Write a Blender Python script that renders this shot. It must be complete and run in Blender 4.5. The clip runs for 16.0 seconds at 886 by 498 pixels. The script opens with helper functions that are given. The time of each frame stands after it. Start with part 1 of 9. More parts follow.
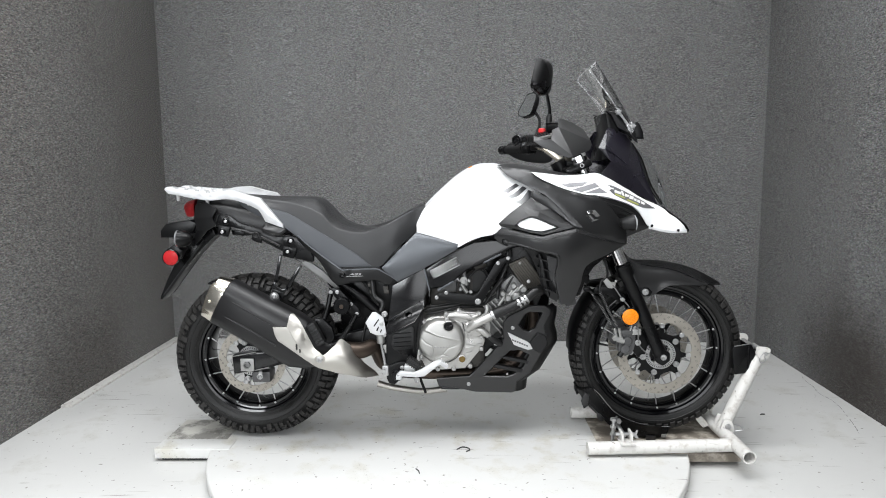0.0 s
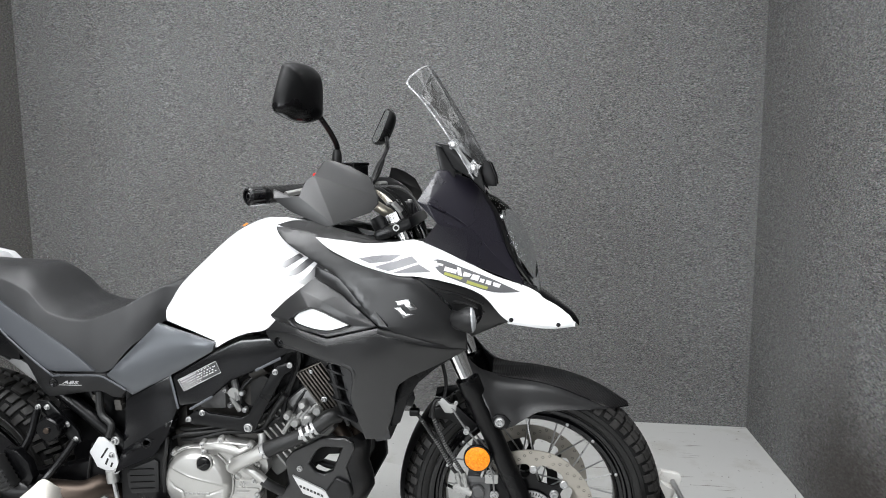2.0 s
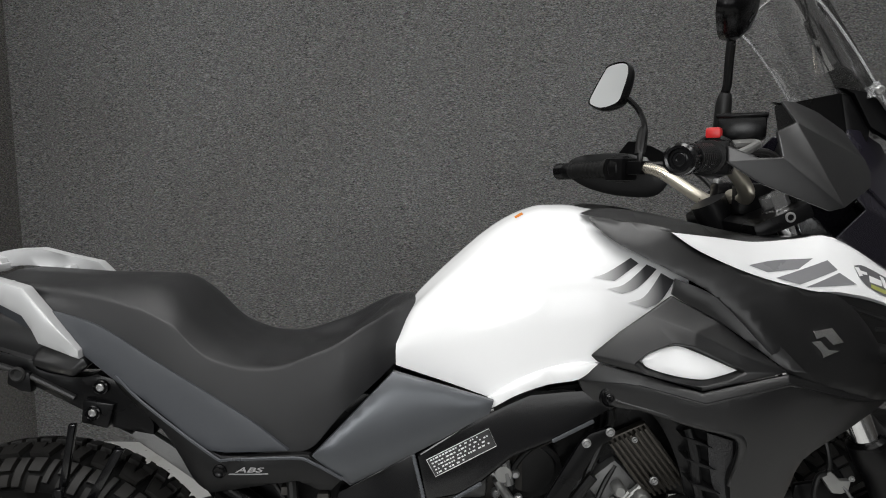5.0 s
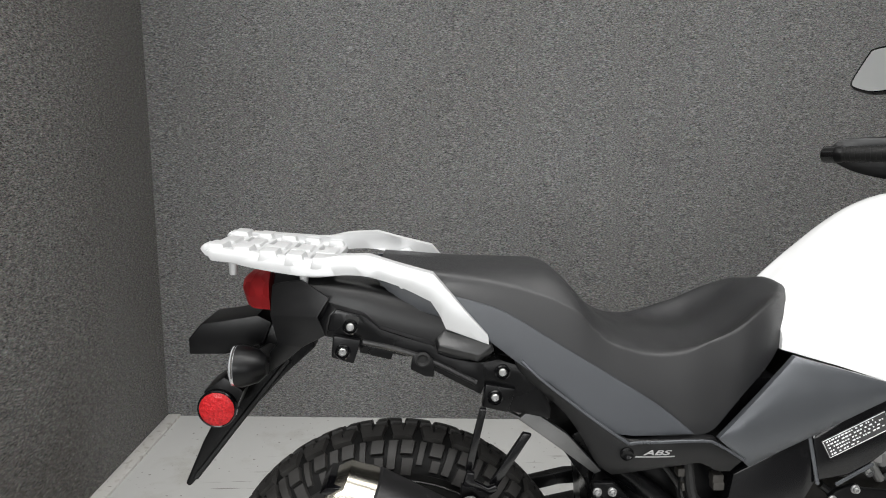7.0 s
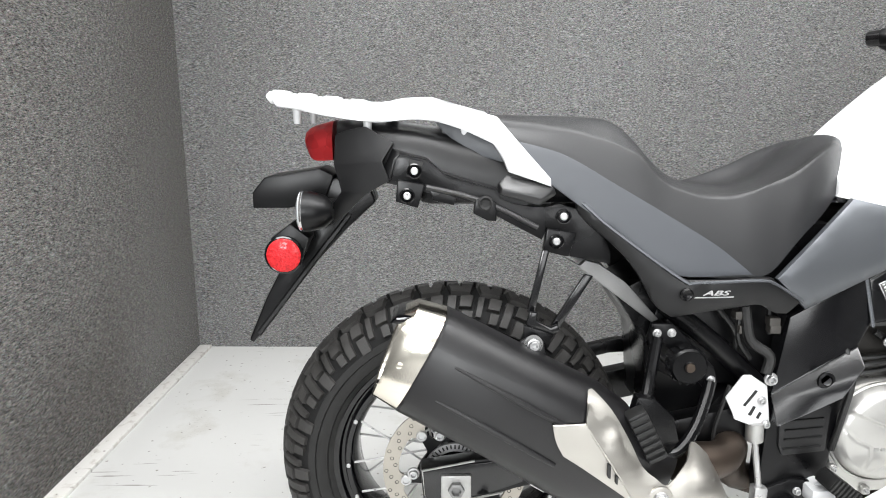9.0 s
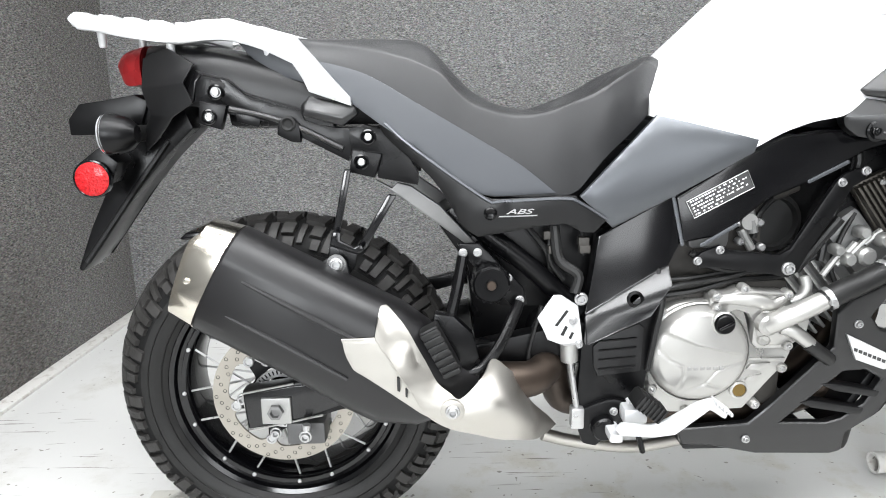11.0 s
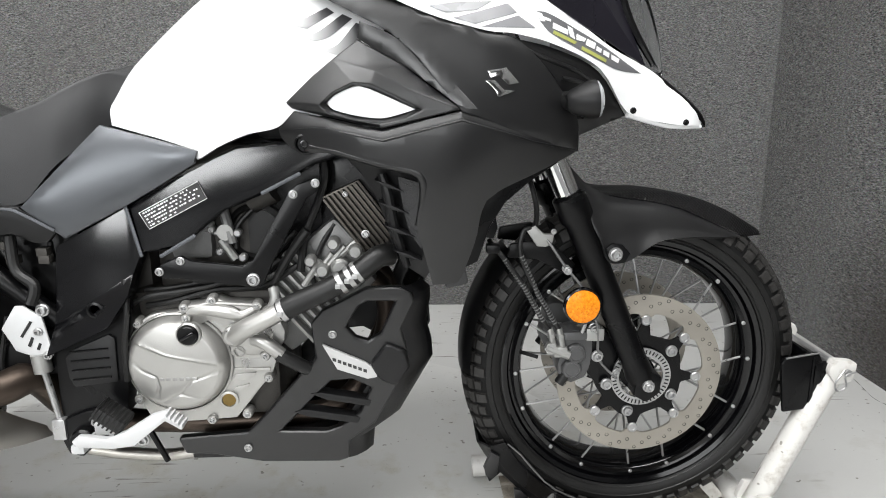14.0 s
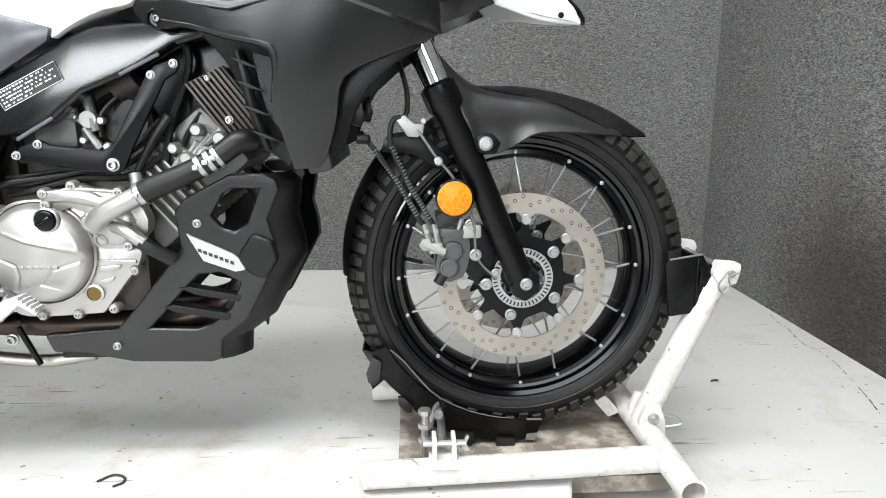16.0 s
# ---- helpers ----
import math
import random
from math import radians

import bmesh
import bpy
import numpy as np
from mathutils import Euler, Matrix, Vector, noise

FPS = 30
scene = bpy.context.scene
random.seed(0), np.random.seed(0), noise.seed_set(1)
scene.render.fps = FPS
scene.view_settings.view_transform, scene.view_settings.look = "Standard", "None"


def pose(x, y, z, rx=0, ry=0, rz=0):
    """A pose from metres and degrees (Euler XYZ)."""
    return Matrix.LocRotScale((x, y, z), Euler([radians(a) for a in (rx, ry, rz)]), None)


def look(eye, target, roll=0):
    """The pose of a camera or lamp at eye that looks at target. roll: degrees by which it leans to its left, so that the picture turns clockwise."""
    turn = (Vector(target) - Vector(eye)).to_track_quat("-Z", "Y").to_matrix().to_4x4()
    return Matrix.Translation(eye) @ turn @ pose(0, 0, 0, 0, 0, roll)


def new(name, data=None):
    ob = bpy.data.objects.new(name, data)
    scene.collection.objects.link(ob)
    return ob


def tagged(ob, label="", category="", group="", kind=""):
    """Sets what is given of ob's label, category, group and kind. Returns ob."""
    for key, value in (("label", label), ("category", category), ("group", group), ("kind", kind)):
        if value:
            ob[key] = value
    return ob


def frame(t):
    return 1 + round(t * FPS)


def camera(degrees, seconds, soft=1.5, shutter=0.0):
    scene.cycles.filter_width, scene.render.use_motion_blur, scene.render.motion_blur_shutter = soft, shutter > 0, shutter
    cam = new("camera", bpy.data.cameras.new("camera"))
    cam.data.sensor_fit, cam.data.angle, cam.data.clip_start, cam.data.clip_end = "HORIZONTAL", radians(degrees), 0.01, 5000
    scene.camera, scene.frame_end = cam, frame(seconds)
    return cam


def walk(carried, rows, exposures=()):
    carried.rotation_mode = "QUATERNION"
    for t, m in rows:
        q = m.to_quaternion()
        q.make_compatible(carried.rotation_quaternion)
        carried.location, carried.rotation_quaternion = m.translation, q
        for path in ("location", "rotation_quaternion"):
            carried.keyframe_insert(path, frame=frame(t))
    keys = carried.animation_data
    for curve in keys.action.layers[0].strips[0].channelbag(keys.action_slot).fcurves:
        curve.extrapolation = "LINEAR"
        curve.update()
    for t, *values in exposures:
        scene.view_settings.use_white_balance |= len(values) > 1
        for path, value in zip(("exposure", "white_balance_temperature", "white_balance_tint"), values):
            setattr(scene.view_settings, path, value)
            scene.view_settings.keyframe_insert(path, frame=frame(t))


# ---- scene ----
cam = camera(68.2, 16.0, soft=1.0)
PATH = [
    (0, (0.028, -2.53, 1.075), (-0.025, -0.547, 0.824), -0.6),
    (0.5, (0.177, -2.332, 1.123), (0.196, -0.349, 0.858), -0.3),
    (1, (0.416, -2.155, 1.14), (0.394, -0.173, 0.874), -0.5),
    (1.5, (0.608, -1.923, 1.192), (0.508, 0.056, 0.919), -0.4),
    (2, (0.733, -1.638, 1.214), (0.527, 0.335, 0.962), -0.4),
    (2.5, (0.742, -1.425, 1.239), (0.469, 0.542, 1.003), -0.3),
    (3, (0.635, -1.253, 1.239), (0.353, 0.715, 1.018), -0.0),
    (3.2, (0.571, -1.217, 1.232), (0.305, 0.754, 1.021), 0.1),
    (5.3, (-0.155, -1.129, 1.14), (-0.13, 0.855, 0.891), -0.2),
    (5.5, (-0.22, -1.127, 1.148), (-0.181, 0.854, 0.881), -0.1),
    (6, (-0.393, -1.129, 1.164), (-0.337, 0.849, 0.872), -0.1),
    (6.5, (-0.571, -1.123, 1.18), (-0.517, 0.849, 0.849), 0.0),
    (7, (-0.726, -1.124, 1.169), (-0.673, 0.849, 0.845), 0.2),
    (7.5, (-0.799, -1.119, 1.167), (-0.766, 0.849, 0.815), -0.1),
    (8, (-0.826, -1.124, 1.12), (-0.787, 0.843, 0.758), -0.2),
    (8.5, (-0.812, -1.141, 1.073), (-0.799, 0.815, 0.659), -0.5),
    (8.7, (-0.822, -1.157, 1.023), (-0.788, 0.805, 0.638), -0.3),
    (10.8, (-0.55, -1.208, 0.854), (-0.541, 0.743, 0.416), -0.9),
    (11, (-0.491, -1.205, 0.86), (-0.479, 0.745, 0.419), -1.0),
    (11.5, (-0.339, -1.192, 0.866), (-0.317, 0.757, 0.418), -0.9),
    (12, (-0.183, -1.187, 0.866), (-0.145, 0.763, 0.42), -0.8),
    (12.5, (-0.042, -1.18, 0.885), (0.0, 0.765, 0.419), -0.8),
    (13, (0.106, -1.188, 0.884), (0.161, 0.758, 0.425), -0.6),
    (13.5, (0.233, -1.201, 0.883), (0.302, 0.744, 0.423), -0.4),
    (14, (0.362, -1.219, 0.88), (0.45, 0.725, 0.415), -0.3),
    (14.5, (0.491, -1.226, 0.869), (0.582, 0.718, 0.409), -0.3),
    (15, (0.57, -1.238, 0.835), (0.667, 0.708, 0.381), -0.3),
    (15.5, (0.586, -1.246, 0.774), (0.688, 0.698, 0.315), -0.1),
    (16, (0.581, -1.259, 0.671), (0.676, 0.692, 0.242), -0.2),
]
EXPOSURES = [(0, 0.07, 6420, 10), (1.5, 0.33, 6420, 10), (3.0, 0.01, 6440, 10), (5.5, -0.86, 6680, 10), (6.5, -0.42, 6680, 10), (7.0, -0.10, 6680, 10), (7.5, 0.21, 6660, 10), (8.0, 0.60, 6640, 10), (8.5, 0.78, 6600, 10), (11.0, 0.83, 6450, 10), (12.5, 0.02, 6500, 10), (13.0, -0.15, 6560, 10), (13.5, -0.12, 6580, 10), (14.0, 0.20, 6600, 10), (14.5, 0.43, 6600, 10), (15.5, 0.68, 6520, 10), (16.0, 0.58, 6510, 10)]
walk(cam, [(t, look(eye, target, roll)) for t, eye, target, roll in PATH], EXPOSURES)

# ---- light ----
world = bpy.data.worlds.new("world")
scene.world = world
world.use_nodes = True
world.node_tree.nodes["Background"].inputs[0].default_value = (0.9, 0.95, 1.0, 1)
world.node_tree.nodes["Background"].inputs[1].default_value = 0.05


def lamp(name, at, size_x, size_y, watts, colour=(0.98, 0.99, 1.0)):
    d = bpy.data.lights.new(name, "AREA")
    d.shape, d.size, d.size_y, d.energy, d.color = "RECTANGLE", size_x, size_y, watts, colour
    ob = new(name, d)
    ob.matrix_basis = pose(*at)
    return ob


# tube lamps under the ceiling over the booth, and a daylight window in the far wall of the bay
for x, y, length, watts in ((-0.2, 0.25, 3.2, 18), (-0.2, -0.95, 3.2, 76), (-0.9, -1.9, 4.4, 78), (-1.2, -3.8, 4.0, 34)):
    lamp("tube_light", (x, y, 2.93), length, 0.45, watts)
# fill lamp added out of view to brighten the near side; no door known
daylight = lamp("front_fill", (0.6, -5.88, 1.18), 2.2, 2.3, 60, (0.96, 0.98, 1.0))
daylight.matrix_basis = pose(0.6, -5.88, 1.18, 90, 0, 0)
daylight = lamp("window_daylight", (-2.3, -5.88, 1.6), 1.7, 1.5, 130, (0.95, 0.98, 1.0))
daylight.matrix_basis = pose(-2.3, -5.88, 1.6, 90, 0, 0)

# ---- materials ----


def nodes_of(m):
    m.use_nodes = True
    t = m.node_tree
    return t, t.nodes["Principled BSDF"]


def rgb(c):
    return (c[0], c[1], c[2], 1)


def material(name, colour, rough=0.5, metal=0.0, vary=0.12, scale=6.0, grain=0.0, grain_scale=900.0, rough_vary=0.1,
             coat=0.0, spec=0.5, stretch=(1, 1, 1), dust=0.0):
    """Base colour with patchy and fine variation, uneven gloss, and a fine relief."""
    m = bpy.data.materials.new(name)
    t, b = nodes_of(m)
    n, l = t.nodes, t.links
    co = n.new("ShaderNodeTexCoord")
    mp = n.new("ShaderNodeMapping")
    mp.inputs["Scale"].default_value = stretch
    l.new(co.outputs["Object"], mp.inputs[0])
    big = n.new("ShaderNodeTexNoise")
    big.inputs["Scale"].default_value, big.inputs["Detail"].default_value = scale, 6
    l.new(mp.outputs[0], big.inputs["Vector"])
    fine = n.new("ShaderNodeTexNoise")
    fine.inputs["Scale"].default_value, fine.inputs["Detail"].default_value = grain_scale, 2
    l.new(mp.outputs[0], fine.inputs["Vector"])
    mix = n.new("ShaderNodeMix")
    mix.data_type = "RGBA"
    lo, hi = [c * (1 - vary) for c in colour], [min(1, c * (1 + vary) + dust) for c in colour]
    mix.inputs[6].default_value, mix.inputs[7].default_value = rgb(lo), rgb(hi)
    l.new(big.outputs[0], mix.inputs[0])
    l.new(mix.outputs[2], b.inputs["Base Color"])
    mr = n.new("ShaderNodeMapRange")
    mr.inputs[1].default_value, mr.inputs[2].default_value = 0.3, 0.7
    mr.inputs[3].default_value, mr.inputs[4].default_value = max(0.02, rough - rough_vary), min(1, rough + rough_vary)
    l.new(big.outputs[0], mr.inputs[0])
    l.new(mr.outputs[0], b.inputs["Roughness"])
    b.inputs["Metallic"].default_value = metal
    b.inputs["Specular IOR Level"].default_value = spec
    b.inputs["Coat Weight"].default_value = coat
    b.inputs["Coat Roughness"].default_value = 0.06
    if grain:
        bump = n.new("ShaderNodeBump")
        bump.inputs["Strength"].default_value, bump.inputs["Distance"].default_value = grain, 0.0015
        l.new(fine.outputs[0], bump.inputs["Height"])
        l.new(bump.outputs[0], b.inputs["Normal"])
    return m


PLASTIC = material("textured black plastic", (0.0042, 0.0042, 0.0046), 0.41, grain=0.14, grain_scale=1100, dust=0.001, spec=0.34)
SATIN = material("satin black paint", (0.0022, 0.0022, 0.0025), 0.30, grain=0.05, grain_scale=500, spec=0.22)
FRAME = material("frame black paint", (0.003, 0.003, 0.0035), 0.16, rough_vary=0.04, grain=0.02, grain_scale=260, spec=0.50)
GLOSS = material("gloss black", (0.0018, 0.0018, 0.0022), 0.10, rough_vary=0.03, spec=0.42)
MOULD = material("smooth moulded black", (0.0048, 0.0048, 0.0052), 0.34, rough_vary=0.06, grain=0.06, grain_scale=900, spec=0.60)
FENDER = material("satin mudguard black", (0.005, 0.005, 0.0054), 0.36, rough_vary=0.05, grain=0.06, grain_scale=900, spec=0.8)
COWL = material("cowl black", (0.010, 0.009, 0.014), 0.26, rough_vary=0.05, grain=0.05)
# groove floor coloured darker than the tread, standing in for shade between blocks
GROOVE = material("shade-dark groove rubber", (0.004, 0.004, 0.004), 0.7, vary=0.3, scale=25, grain=0.2, grain_scale=500, spec=0.2)
RUBBER = material("tyre rubber", (0.0045, 0.0044, 0.0042), 0.42, vary=0.35, scale=25, grain=0.25, grain_scale=500, dust=0.004, spec=0.30)
HOSE = material("rubber hose", (0.008, 0.008, 0.008), 0.42, grain=0.1, spec=0.35)
# darker casting colour for the inner parts of the engine
DULL = material("dark brown grey casting", (0.045, 0.042, 0.038), 0.55, 0.4, vary=0.5, scale=30, grain=0.25, grain_scale=320)
TREAD = material("dusty tread rubber", (0.017, 0.016, 0.015), 0.58, vary=0.45, scale=30, grain=0.3, grain_scale=400, dust=0.010, spec=0.35)
LETTER = material("faded grey print", (0.30, 0.30, 0.30), 0.5, vary=0.05)
ORANGE = material("orange label film", (0.65, 0.20, 0.02), 0.45)
SEAT = material("seat vinyl", (0.0125, 0.0127, 0.0136), 0.47, vary=0.08, grain=0.30, grain_scale=1300)
PIPING = material("pale grey piping", (0.16, 0.16, 0.165), 0.6)
SEAT_SIDE = material("seat side vinyl", (0.040, 0.0435, 0.050), 0.48, vary=0.08, grain=0.22, grain_scale=1300)
STITCH = material("grey thread", (0.07, 0.07, 0.075), 0.8)
COVER = material("dark grey lacquer", (0.085, 0.090, 0.098), 0.34, 0.55, grain=0.06, grain_scale=700)
WHITE = material("white paint", (0.88, 0.885, 0.89), 0.22, vary=0.01, coat=0.6, rough_vary=0.04)
WHITE_FLAT = material("white print", (0.75, 0.75, 0.75), 0.5, vary=0.03)
DARK_DECAL = material("dark grey stripe film", (0.11, 0.11, 0.115), 0.35, vary=0.1)
GREY_DECAL = material("grey stripe film", (0.20, 0.20, 0.21), 0.35, vary=0.1)
FADE_DECAL = material("fading grey stripe film", (0.12, 0.12, 0.125), 0.35)
_t = FADE_DECAL.node_tree
_co, _sep, _ramp = _t.nodes.new("ShaderNodeTexCoord"), _t.nodes.new("ShaderNodeSeparateXYZ"), _t.nodes.new("ShaderNodeValToRGB")
_ramp.color_ramp.elements[0].position, _ramp.color_ramp.elements[0].color = 0.0, (0.70, 0.70, 0.70, 1)
_ramp.color_ramp.elements[1].position, _ramp.color_ramp.elements[1].color = 0.75, (0.045, 0.045, 0.048, 1)
_t.links.new(_co.outputs["Generated"], _sep.inputs[0])
_t.links.new(_sep.outputs[0], _ramp.inputs[0])
_t.links.new(_ramp.outputs[0], _t.nodes["Principled BSDF"].inputs["Base Color"])
YELLOW = material("yellow green film", (0.33, 0.345, 0.09), 0.4)
SILVER = material("silver painted alloy", (0.54, 0.545, 0.55), 0.40, 0.3, vary=0.05, grain=0.05, grain_scale=700)
ENGINE = material("engine silver paint", (0.40, 0.395, 0.38), 0.36, 0.75, vary=0.12, scale=18, grain=0.1, grain_scale=500)
ALU = material("cast aluminium", (0.34, 0.34, 0.33), 0.46, 0.8, vary=0.3, scale=22, grain=0.25, grain_scale=320)
ALU_DARK = material("dull grey casting", (0.18, 0.18, 0.178), 0.50, 0.6, vary=0.35, scale=30, grain=0.25, grain_scale=320)
CHROME = material("hard chrome", (0.72, 0.72, 0.72), 0.12, 1.0, vary=0.03, rough_vary=0.04)
ZINC = material("zinc plated steel", (0.42, 0.42, 0.42), 0.36, 0.85, vary=0.2, scale=60)
STAINLESS = material("brushed stainless", (0.41, 0.395, 0.365), 0.44, 1.0, vary=0.07, scale=4, grain=0.12, grain_scale=140, stretch=(1, 1, 14), rough_vary=0.08)
TIP = material("polished stainless", (0.70, 0.66, 0.58), 0.16, 1.0, vary=0.08, rough_vary=0.06)
HEAT = material("heat tinted pipe", (0.060, 0.046, 0.037), 0.42, 0.85, vary=0.45, scale=14)
CAN = material("silencer grey paint", (0.0065, 0.0063, 0.0068), 0.38, 0.0, vary=0.08, grain=0.05, grain_scale=600, spec=0.4)
DISC = material("ground disc steel", (0.31, 0.29, 0.255), 0.40, 0.6, vary=0.2, scale=18, rough_vary=0.08)
CALIPER = material("caliper grey", (0.085, 0.085, 0.086), 0.42, 0.4, vary=0.25, scale=30, grain=0.2, grain_scale=400)
FIN = material("brown grey fin", (0.075, 0.069, 0.060), 0.45, 0.7, vary=0.2)
BAR = material("champagne bar", (0.62, 0.58, 0.49), 0.28, 0.85, vary=0.06)
BRASS = material("brass", (0.17, 0.115, 0.04), 0.35, 0.9)
RED_KNOB = material("red switch", (0.55, 0.02, 0.02), 0.4)
# near-black that stands in for shade in holes, slots and gaps under boards
DARK = material("painted cavity shade", (0.008, 0.008, 0.008), 0.8)
MESH = material("radiator mesh", (0.02, 0.02, 0.021), 0.55, grain=0.8, grain_scale=420)
LIGHT_GREY = material("grey badge", (0.55, 0.55, 0.55), 0.35, 0.4)


def weave_material(name, colour, period):
    """Moulded plastic with a fine woven relief: short crossed ribs that take the light in turn."""
    m = bpy.data.materials.new(name)
    t, b = nodes_of(m)
    n, l = t.nodes, t.links
    co = n.new("ShaderNodeTexCoord")
    waves = []
    for turn in (45, -45):
        mp = n.new("ShaderNodeMapping")
        mp.inputs["Rotation"].default_value = (0, radians(turn), 0)
        l.new(co.outputs["Object"], mp.inputs[0])
        w = n.new("ShaderNodeTexWave")
        w.bands_direction = "X"
        w.inputs["Scale"].default_value, w.inputs["Distortion"].default_value = 0.314 / period, 0.0
        l.new(mp.outputs[0], w.inputs["Vector"])
        waves.append(w)
    mul = n.new("ShaderNodeMath")
    mul.operation = "MULTIPLY"
    l.new(waves[0].outputs["Fac"], mul.inputs[0])
    l.new(waves[1].outputs["Fac"], mul.inputs[1])
    mix = n.new("ShaderNodeMix")
    mix.data_type = "RGBA"
    mix.inputs[6].default_value, mix.inputs[7].default_value = rgb([c * 0.5 for c in colour]), rgb([c * 2.6 for c in colour])
    l.new(mul.outputs[0], mix.inputs[0])
    l.new(mix.outputs[2], b.inputs["Base Color"])
    bump = n.new("ShaderNodeBump")
    bump.inputs["Strength"].default_value, bump.inputs["Distance"].default_value = 0.8, 0.0012
    l.new(mul.outputs[0], bump.inputs["Height"])
    l.new(bump.outputs[0], b.inputs["Normal"])
    b.inputs["Roughness"].default_value = 0.34
    return m


WEAVE = weave_material("woven relief black", (0.010, 0.010, 0.0105), 0.0045)


def lens_material(name, colour, cells):
    """Prismatic reflector plastic."""
    m = bpy.data.materials.new(name)
    t, b = nodes_of(m)
    n, l = t.nodes, t.links
    co = n.new("ShaderNodeTexCoord")
    v = n.new("ShaderNodeTexVoronoi")
    v.inputs["Scale"].default_value = cells
    l.new(co.outputs["Object"], v.inputs["Vector"])
    ramp = n.new("ShaderNodeMix")
    ramp.data_type = "RGBA"
    ramp.inputs[6].default_value, ramp.inputs[7].default_value = rgb(colour), rgb([min(1, c * 1.9 + 0.01) for c in colour])
    l.new(v.outputs["Color"], ramp.inputs[0])
    l.new(ramp.outputs[2], b.inputs["Base Color"])
    bump = n.new("ShaderNodeBump")
    bump.inputs["Strength"].default_value, bump.inputs["Distance"].default_value = 0.5, 0.002
    l.new(v.outputs["Distance"], bump.inputs["Height"])
    l.new(bump.outputs[0], b.inputs["Normal"])
    b.inputs["Roughness"].default_value, b.inputs["Coat Weight"].default_value = 0.35, 0.2
    b.inputs["Specular IOR Level"].default_value = 0.2
    b.inputs["Coat Roughness"].default_value = 0.05
    return m


AMBER = lens_material("amber reflector", (0.56, 0.150, 0.001), 260)
RED = lens_material("red reflector", (0.26, 0.003, 0.005), 300)
RED_LENS = lens_material("red lamp lens", (0.12, 0.002, 0.003), 60)


def glass_material(name, colour, rough=0.02):
    m = bpy.data.materials.new(name)
    t, b = nodes_of(m)
    b.inputs["Base Color"].default_value = rgb(colour)
    b.inputs["Roughness"].default_value = rough
    b.inputs["Transmission Weight"].default_value = 1.0
    b.inputs["IOR"].default_value = 1.15
    return m


SCREEN = bpy.data.materials.new("clear acrylic")
t, b = nodes_of(SCREEN)
clear = t.nodes.new("ShaderNodeBsdfTransparent")
clear.inputs[0].default_value = (0.955, 0.96, 0.965, 1)
shine = t.nodes.new("ShaderNodeBsdfGlossy")
shine.inputs["Roughness"].default_value = 0.05
edge_on = t.nodes.new("ShaderNodeFresnel")
edge_on.inputs[0].default_value = 1.40
both_lobes = t.nodes.new("ShaderNodeMixShader")
t.links.new(edge_on.outputs[0], both_lobes.inputs[0])
t.links.new(clear.outputs[0], both_lobes.inputs[1])
t.links.new(shine.outputs[0], both_lobes.inputs[2])
t.links.new(both_lobes.outputs[0], t.nodes["Material Output"].inputs[0])
FROST = material("clear ribbed lens", (0.30, 0.31, 0.32), 0.16, vary=0.15, scale=80, coat=0.5)
LENS = glass_material("lamp glass", (0.85, 0.87, 0.88), 0.03)
EDGE = glass_material("polished acrylic edge", (0.95, 0.96, 0.97), 0.12)
EDGE.node_tree.nodes["Principled BSDF"].inputs["IOR"].default_value = 1.49
EDGE.node_tree.nodes["Principled BSDF"].inputs["Transmission Weight"].default_value = 0.8
m = bpy.data.materials.new("mirror")
_, b = nodes_of(m)
b.inputs["Base Color"].default_value, b.inputs["Metallic"].default_value, b.inputs["Roughness"].default_value = (0.85, 0.87, 0.88, 1), 1.0, 0.02
MIRROR = m


